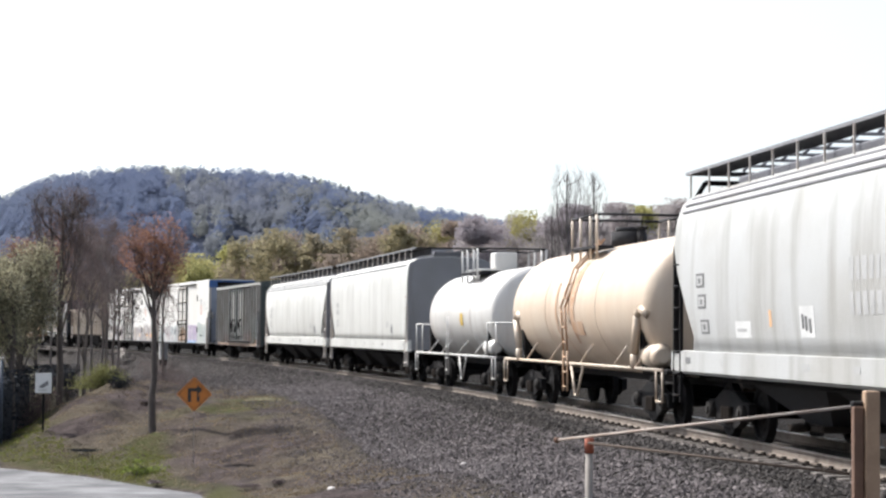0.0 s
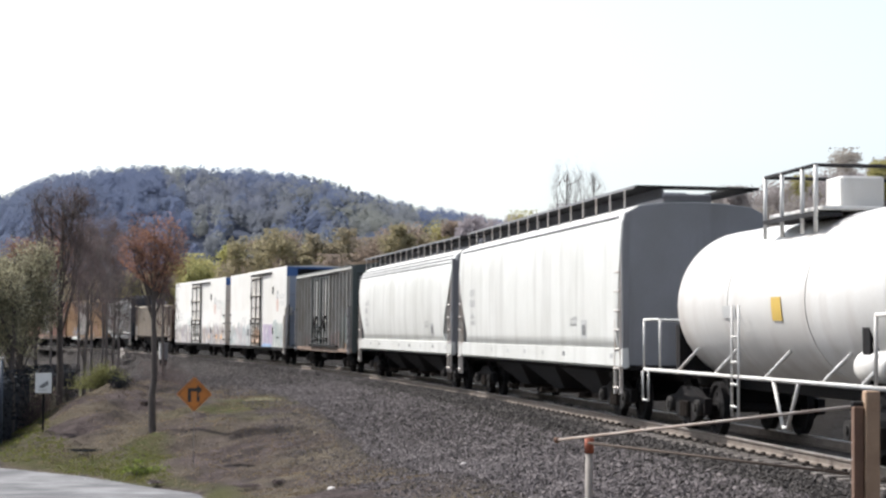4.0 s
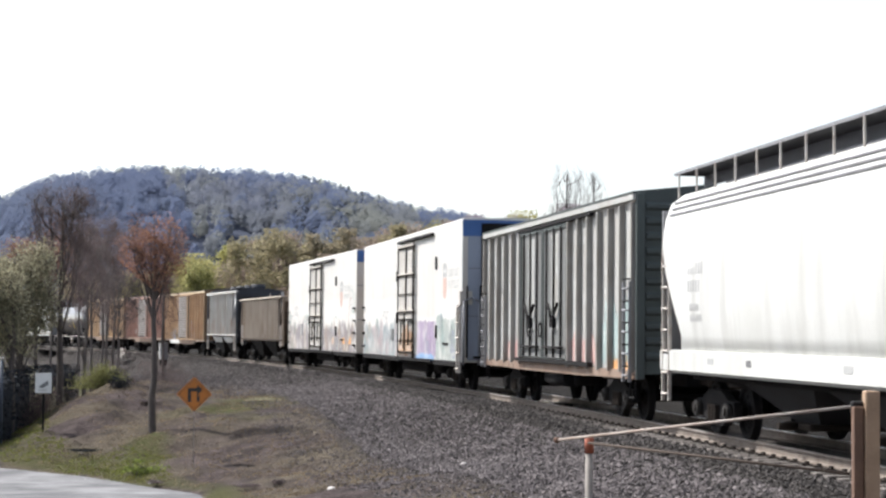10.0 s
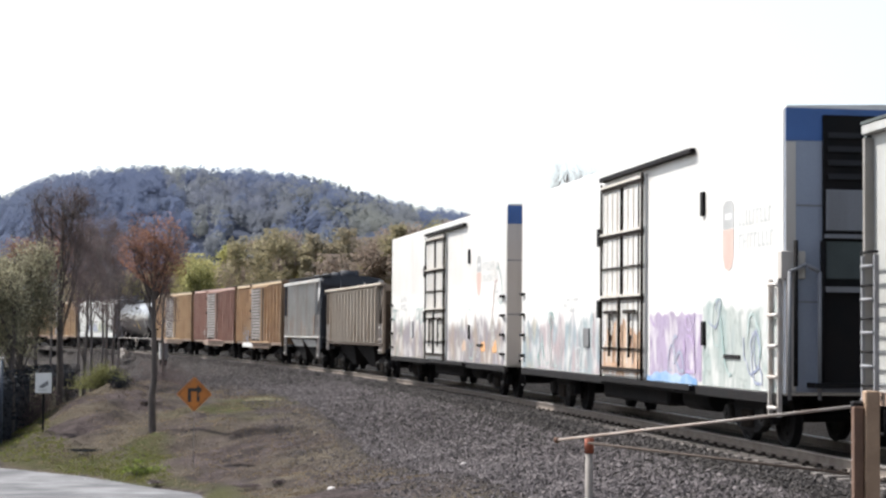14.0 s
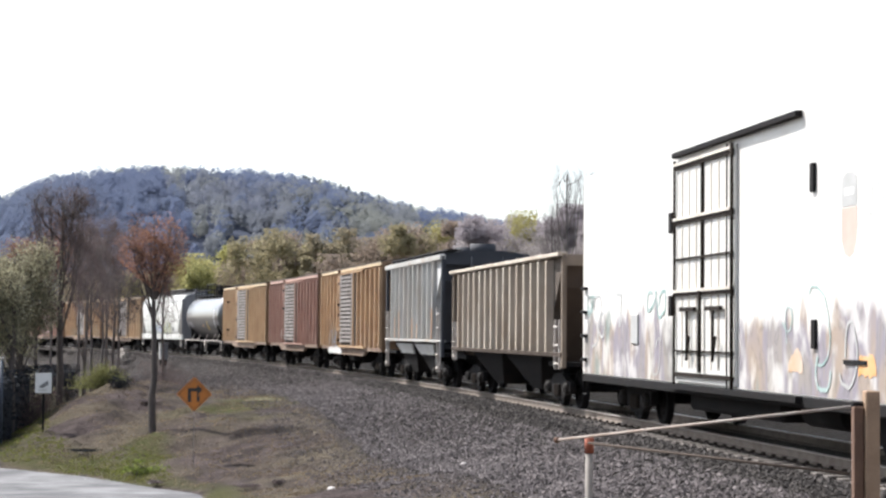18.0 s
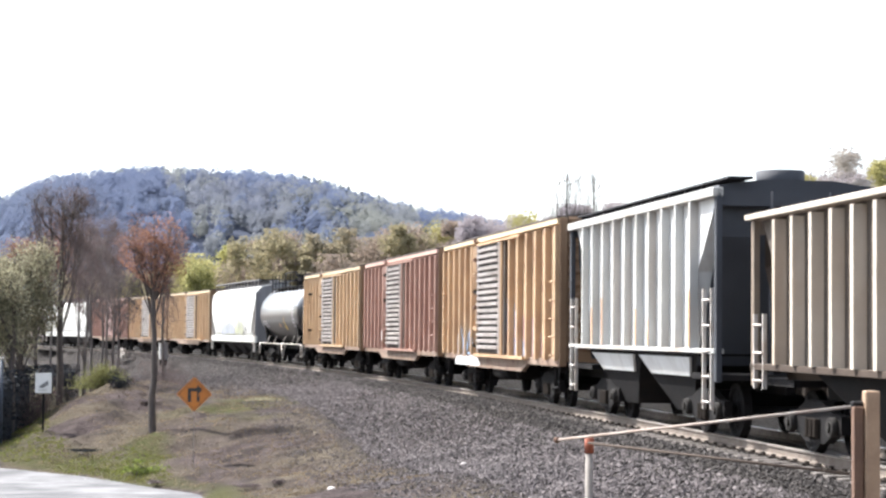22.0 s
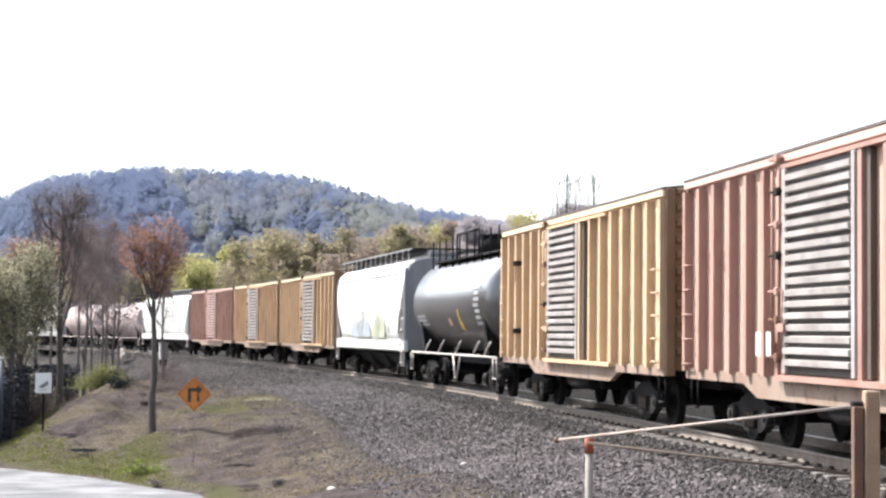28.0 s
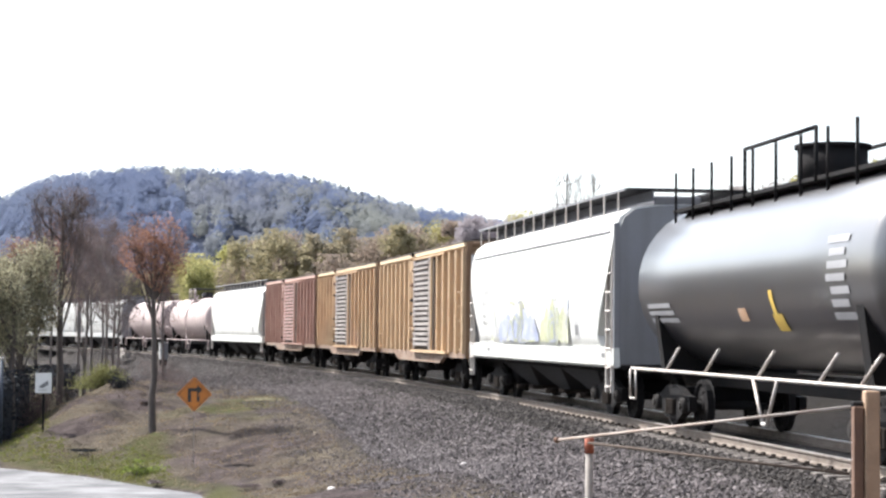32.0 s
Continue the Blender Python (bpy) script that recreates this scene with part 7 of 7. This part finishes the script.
def tufts(name, label, n, x0, x1, y0, y1, keep, size, material, lift=0.03):
    x, y = _gr.uniform(x0, x1, n), _gr.uniform(y0, y1, n)
    m = keep(x, y)
    x, y = x[m], y[m]
    z = height(x, y)
    k = 3
    c = np.repeat(np.stack([x, y, z + lift], 1), k, axis=0) + _gr.normal(size=(len(x) * k, 3)) * np.array([0.05, 0.05, lift])
    tagged(new(name, Shape().leaves(name, c, size, _gr, material)), label, "grass", kind="stuff")


DEADGRASS = surface("dead_grass", (0.20, 0.16, 0.11), 0.9, 0, (0.14, 0.108, 0.082), 0.7, 0.8, island=0.35, bump=0, spec=0.1, leafy=True)
LITTER = surface("dead_leaves", (0.105, 0.078, 0.06), 0.9, 0, (0.14, 0.108, 0.083), 0.6, 1.0, island=0.25, bump=0, spec=0.1)
GREENGRASS = surface("spring_grass", (0.125, 0.14, 0.035), 0.9, 0, (0.16, 0.14, 0.06), 0.7, 0.9, island=0.3, bump=0, spec=0.1, leafy=True)


def patchy(x, y, lo, f=0.7, ph=0.0):
    return np.sin(x * f * 1.3 + ph) * np.sin(y * f * 0.6 + ph * 2) + 0.5 * np.sin(x * f * 3.1 + y * f * 1.7) > lo


tufts("dead_grass", "matted dead grass over the bank", 40000, -19, 3, 33, 82, lambda x, y: (to_road(x, y) > 0.5) & (to_track(x, y)[0] > 5.5) & patchy(x, y, -0.3), 0.026, DEADGRASS, 0.008)
tufts("leaf_litter", "brown leaf litter and soil clods on the bank", 9000, -19, 3, 33, 82, lambda x, y: (to_road(x, y) > 0.8) & (to_track(x, y)[0] > 4.2) & patchy(x, y, 0.2, 0.9, 2.0), 0.02, LITTER, 0.006)
tufts("green_grass", "fresh green grass at the foot of the bank", 30000, -20, -4, 40, 72, lambda x, y: (to_road(x, y) > 0.15) & (to_road(x, y) < 2.6) & (x < -7.4 + 0.5 * np.sin(y * 2)) & patchy(x, y, -0.5, 0.6, 1.0), 0.032, GREENGRASS, 0.012)
for i, (x, y, r) in enumerate(((0.45, 36.5, 0.07), (-2.2, 37.2, 0.09), (-12.9, 72.0, 0.16), (-9.4, 48.9, 0.07), (-7.4, 47.0, 0.06), (-12.0, 88.0, 0.2), (-14.2, 69.0, 0.22), (-13.6, 67.0, 0.18))):
    nr = np.random.default_rng(80 + i)
    bm = bmesh.new()
    bmesh.ops.create_icosphere(bm, subdivisions=2, radius=r)
    for v in bm.verts:
        v.co *= 1 + 0.3 * noise.noise(v.co * (2.5 / r) * 0.4 + Vector((i * 3.1, 0, 0)))
        v.co.z *= 0.6
    me = bpy.data.meshes.new("pale_stone")
    bm.to_mesh(me)
    bm.free()
    me.materials.append(PALEPOST)
    ob = new("pale_stone", me)
    ob.location = (x, y, gz(x, y) + r * 0.3)
    tagged(ob, "pale stone lying on the bank", "stone", "pale stones on the bank")

# ---------------------------------------------------------------- barrier, signs and small trackside things
gate = thing("barrier_gate", "pale steel pipe swing gate hung on a brown wooden post", "gate")
_tip, _top, _low = Vector((0.92, 14.5, 0.89)), Vector((2.70, 12.05, 1.262)), Vector((2.72, 12.05, 0.815))
part("top_pipe", Shape().rod(_tip, _top, 0.0105, 12), GATEPIPE, gate, "pale weathered pipe")
part("brace_pipe", Shape().rod(_tip.lerp(_top, 0.12) + Vector((0, 0, -0.05)), _low, 0.010, 10), BROWNEND, gate, "thin dark rusty brace")
part("pipe_end", Shape().rod(_tip, _tip + (_tip - _top).normalized() * 0.03, 0.021, 12), RUST, gate)
for z in (1.22, 0.78):
    part("hinge", Shape().box(2.68, 2.76, 12.0, 12.1, z, z + 0.075, 0.01), STEEL, gate)
_zp = gz(2.8, 12)
post = thing("gate_post", "weathered square brown wooden post with a darker side plank", "post", at=(2.797, 12.0, _zp))
part("post", Shape().box(-0.047, 0.047, -0.055, 0.055, -0.3, 1.366 - _zp, 0.008), PALEWOOD, post)
part("side_plank", Shape().box(-0.118, -0.054, -0.03, 0.05, -0.3, 1.262 - _zp, 0.005), WEATHERWOOD, post, "darker brown plank")
for z in (0.6, 1.0):
    part("bolt", Shape().rod((-0.02, -0.075, z), (-0.02, -0.058, z), 0.014, 8), STEEL, post)
_zm = gz(1.13, 14.55)
mk = thing("marker_post", "pale marker post with a faded red-orange top", "post", at=(1.172, 14.62, _zm))
part("post", Shape().rod((0, 0, -0.3), (0, 0, 0.78 - _zm), 0.03, 14), MARKER, mk)
part("top_band", Shape().rod((0, 0, 0.78 - _zm), (0, 0, 0.905 - _zm), 0.036, 14).rod((0, 0, 0.905 - _zm), (0, 0, 0.915 - _zm), 0.03, 14), ORANGEPAINT, mk, "faded red-orange band")

_zs = gz(-6.45, 48)
sg = thing("warning_sign", "orange diamond road sign with a black turn arrow", "road sign", at=(-6.45, 48, 0))
part("post", Shape().box(-0.01, 0.01, 0.012, 0.035, _zs - 0.2, 0.35), MARKER, sg)
q, zc = 0.46, 0.13
part("panel", Shape().prism([(-q, zc), (-0.03, zc - q + 0.03), (0.03, zc - q + 0.03), (q, zc), (0.03, zc + q - 0.03), (-0.03, zc + q - 0.03)], "y", -0.004, 0.004), SIGNORANGE, sg)
part("border", Shape().path([(-q + 0.06, -0.006, zc), (0, -0.006, zc - q + 0.06), (q - 0.06, -0.006, zc), (0, -0.006, zc + q - 0.06), (-q + 0.06, -0.006, zc)], 0.008, 4), SIGNBLACK, sg)
part("arrow", Shape().prism([(-0.17, zc - 0.2), (-0.08, zc - 0.2), (-0.08, zc + 0.07), (0.07, zc + 0.07), (0.07, zc - 0.04), (0.22, zc + 0.115), (0.07, zc + 0.25), (0.07, zc + 0.16), (-0.17, zc + 0.16)], "y", -0.010, -0.005), SIGNBLACK, sg, "black bent arrow")
part("arrow_tail", Shape().box(0.07, 0.14, -0.010, -0.005, zc - 0.2, zc - 0.02), SIGNBLACK, sg)
_zw = gz(-12.3, 57)
ws = thing("notice_sign", "small white rectangular sign on a dark post", "road sign", at=(-12.33, 57, 0))
part("post", Shape().box(-0.03, 0.03, 0.01, 0.06, _zw - 0.2, 0.3), STEEL, ws)
part("panel", Shape().box(-0.25, 0.25, -0.006, 0.006, -0.17, 0.45, 0.004), SIGNWHITE, ws)
part("arrow", Shape().prism([(-0.15, 0.02), (0.13, 0.22), (0.16, 0.1), (-0.02, -0.02)], "y", -0.012, -0.007), STENCILDK, ws, "grey arrow-like mark")
part("line", Shape().box(-0.16, 0.1, -0.012, -0.007, -0.1, -0.06), STENCIL, ws)
pl = thing("roadside_pole", "blue-grey metal pole beside the road", "pole", at=(-14.35, 60, gz(-14.35, 60)))
part("pole", Shape().rod((0, 0, -0.2), (0, 0, 2.75), 0.06, 12, 0.05), surface("blue_grey_metal", (0.07, 0.085, 0.11), 0.6, 0.2), pl)
part("cap", Shape().rod((0, 0, 2.75), (0, 0, 2.82), 0.065, 12), GALV, pl)

_p, _t = on_track(132.0, 3.0)
tb = thing("timber_stack", "pale old beams stacked beside the track", "timber stack", at=(_p[0], _p[1], _p[2] - 0.45), turn=_t)
for i, (x, y, z, l) in enumerate(((0, 0, 0.0, 2.4), (0.2, 0.3, 0.0, 2.2), (-0.1, 0.1, 0.26, 2.0), (0.1, 0.15, 0.52, 1.3))):
    part("beam", Shape().box(x - l / 2, x + l / 2, y - 0.12, y + 0.12, z, z + 0.22, 0.015), MARKER, tb)
_p, _t = on_track(112.0, 3.6)
cb = thing("trackside_cabinet", "pale grey metal cabinet on legs beside the track", "cabinet", at=(_p[0], _p[1], _p[2] - 0.55), turn=_t)
part("body", Shape().box(-0.35, 0.35, -0.25, 0.25, 0.3, 1.35, 0.02), GREYEND, cb)
part("lid", Shape().box(-0.4, 0.4, -0.3, 0.3, 1.35, 1.42, 0.015), GREYEND, cb)
part("door", Shape().box(-0.3, 0.3, 0.25, 0.265, 0.36, 1.3, 0.008), GREYWHITE, cb)
for x in (-0.28, 0.28):
    part("leg", Shape().box(x - 0.04, x + 0.04, -0.2, 0.2, -0.1, 0.3), STEEL, cb)

# ---------------------------------------------------------------- the car on the road
auto = thing("passenger_car", "pale blue hatchback driving away with its brake lamps lit", "car")
hull = [(-2.05, 0.30), (-2.10, 0.55), (-2.06, 0.85), (-1.95, 0.98), (-1.30, 1.02), (0.85, 0.98), (1.75, 0.82), (2.05, 0.60), (2.05, 0.30)]
part("body", Shape().prism(hull, "y", -0.84, 0.84), BLUECAR, auto)
part("cabin", Shape().loft([[(-1.98, y, 0.97), (-1.45, y * 0.86, 1.33), (0.25, y * 0.86, 1.36), (1.0, y, 0.97)] for y in (-0.80, 0.80)], smooth=False), BLUECAR, auto)
part("rear_window", Shape().add([(-1.90, -0.66, 1.05), (-1.90, 0.66, 1.05), (-1.53, 0.58, 1.28), (-1.53, -0.58, 1.28), (-1.94, -0.66, 1.05), (-1.94, 0.66, 1.05), (-1.57, 0.58, 1.28), (-1.57, -0.58, 1.28)], [(3, 2, 1, 0), (4, 5, 6, 7), (0, 1, 5, 4), (2, 3, 7, 6)]), GLASSDK, auto)
for sy in (-1, 1):
    part("side_window", Shape().prism([(-1.55, 1.03), (-1.25, 1.27), (0.15, 1.29), (0.7, 1.03)], "y", min(sy * 0.70, sy * 0.795), max(sy * 0.70, sy * 0.795)), GLASSDK, auto)
    part("tail_lamp", Shape().box(-2.12, -2.0, min(sy * 0.66, sy * 0.83), max(sy * 0.66, sy * 0.83), 0.56, 0.72, 0.02), lampm, auto, "lit red tail lamp")
    part("mirror", Shape().box(0.55, 0.68, min(sy * 0.85, sy * 1.05), max(sy * 0.85, sy * 1.05), 0.98, 1.12, 0.02), GLASSDK, auto)
    for x in (-1.3, 1.3):
        w = part("wheel", Shape().rod((x, sy * 0.68, 0.31), (x, sy * 0.86, 0.31), 0.31, 20), RUBBER, auto)
        part("rim", Shape().rod((x, sy * 0.86, 0.31), (x, sy * 0.875, 0.31), 0.19, 14), GALV, w)
part("bumper", Shape().box(-2.17, -2.0, -0.82, 0.82, 0.34, 0.58, 0.03), STEEL, auto)
part("number_plate", Shape().box(-2.185, -2.165, -0.16, 0.16, 0.62, 0.74), SIGNWHITE, auto)
AUTO_PATH = [(0.0, -9.4, -90.0, 90), (18.0, -9.4, -2.0, 91), (21.5, -10.2, 28.0, 95), (22.4, -11.0, 37.0, 104), (22.9, -11.5, 41.0, 110), (23.2, -11.12, 42.1, 112), (23.6, -11.06, 42.3, 112), (23.9, -11.16, 42.5, 113), (24.2, -11.8, 43.2, 116), (24.6, -13.2, 45.6, 120), (25.5, -15.8, 52.6, 112), (27.5, -18.6, 61.0, 102), (32.0, -21.2, 79.0, 97)]


# ---------------------------------------------------------------- what moves
def motions():
    for car, sc in CARS:
        walk(car, [(t, car_pose(sc - SPEED * t)) for t in np.arange(0.0, 32.01, 1.0)])
    turn = math.degrees(SPEED * 0.1 / WR)
    for w, ax in WHEELS:
        walk(w, [(i * 0.1, pose(ax, 0, WR, 0, (i * turn) % 360.0, 0)) for i in range(321)])
    rows = []
    for t, x, y, h in AUTO_PATH:
        rows.append((t, pose(x, y, float(road_height(y)) + 0.03, 0, 0, h)))
    walk(auto, rows)


motions()
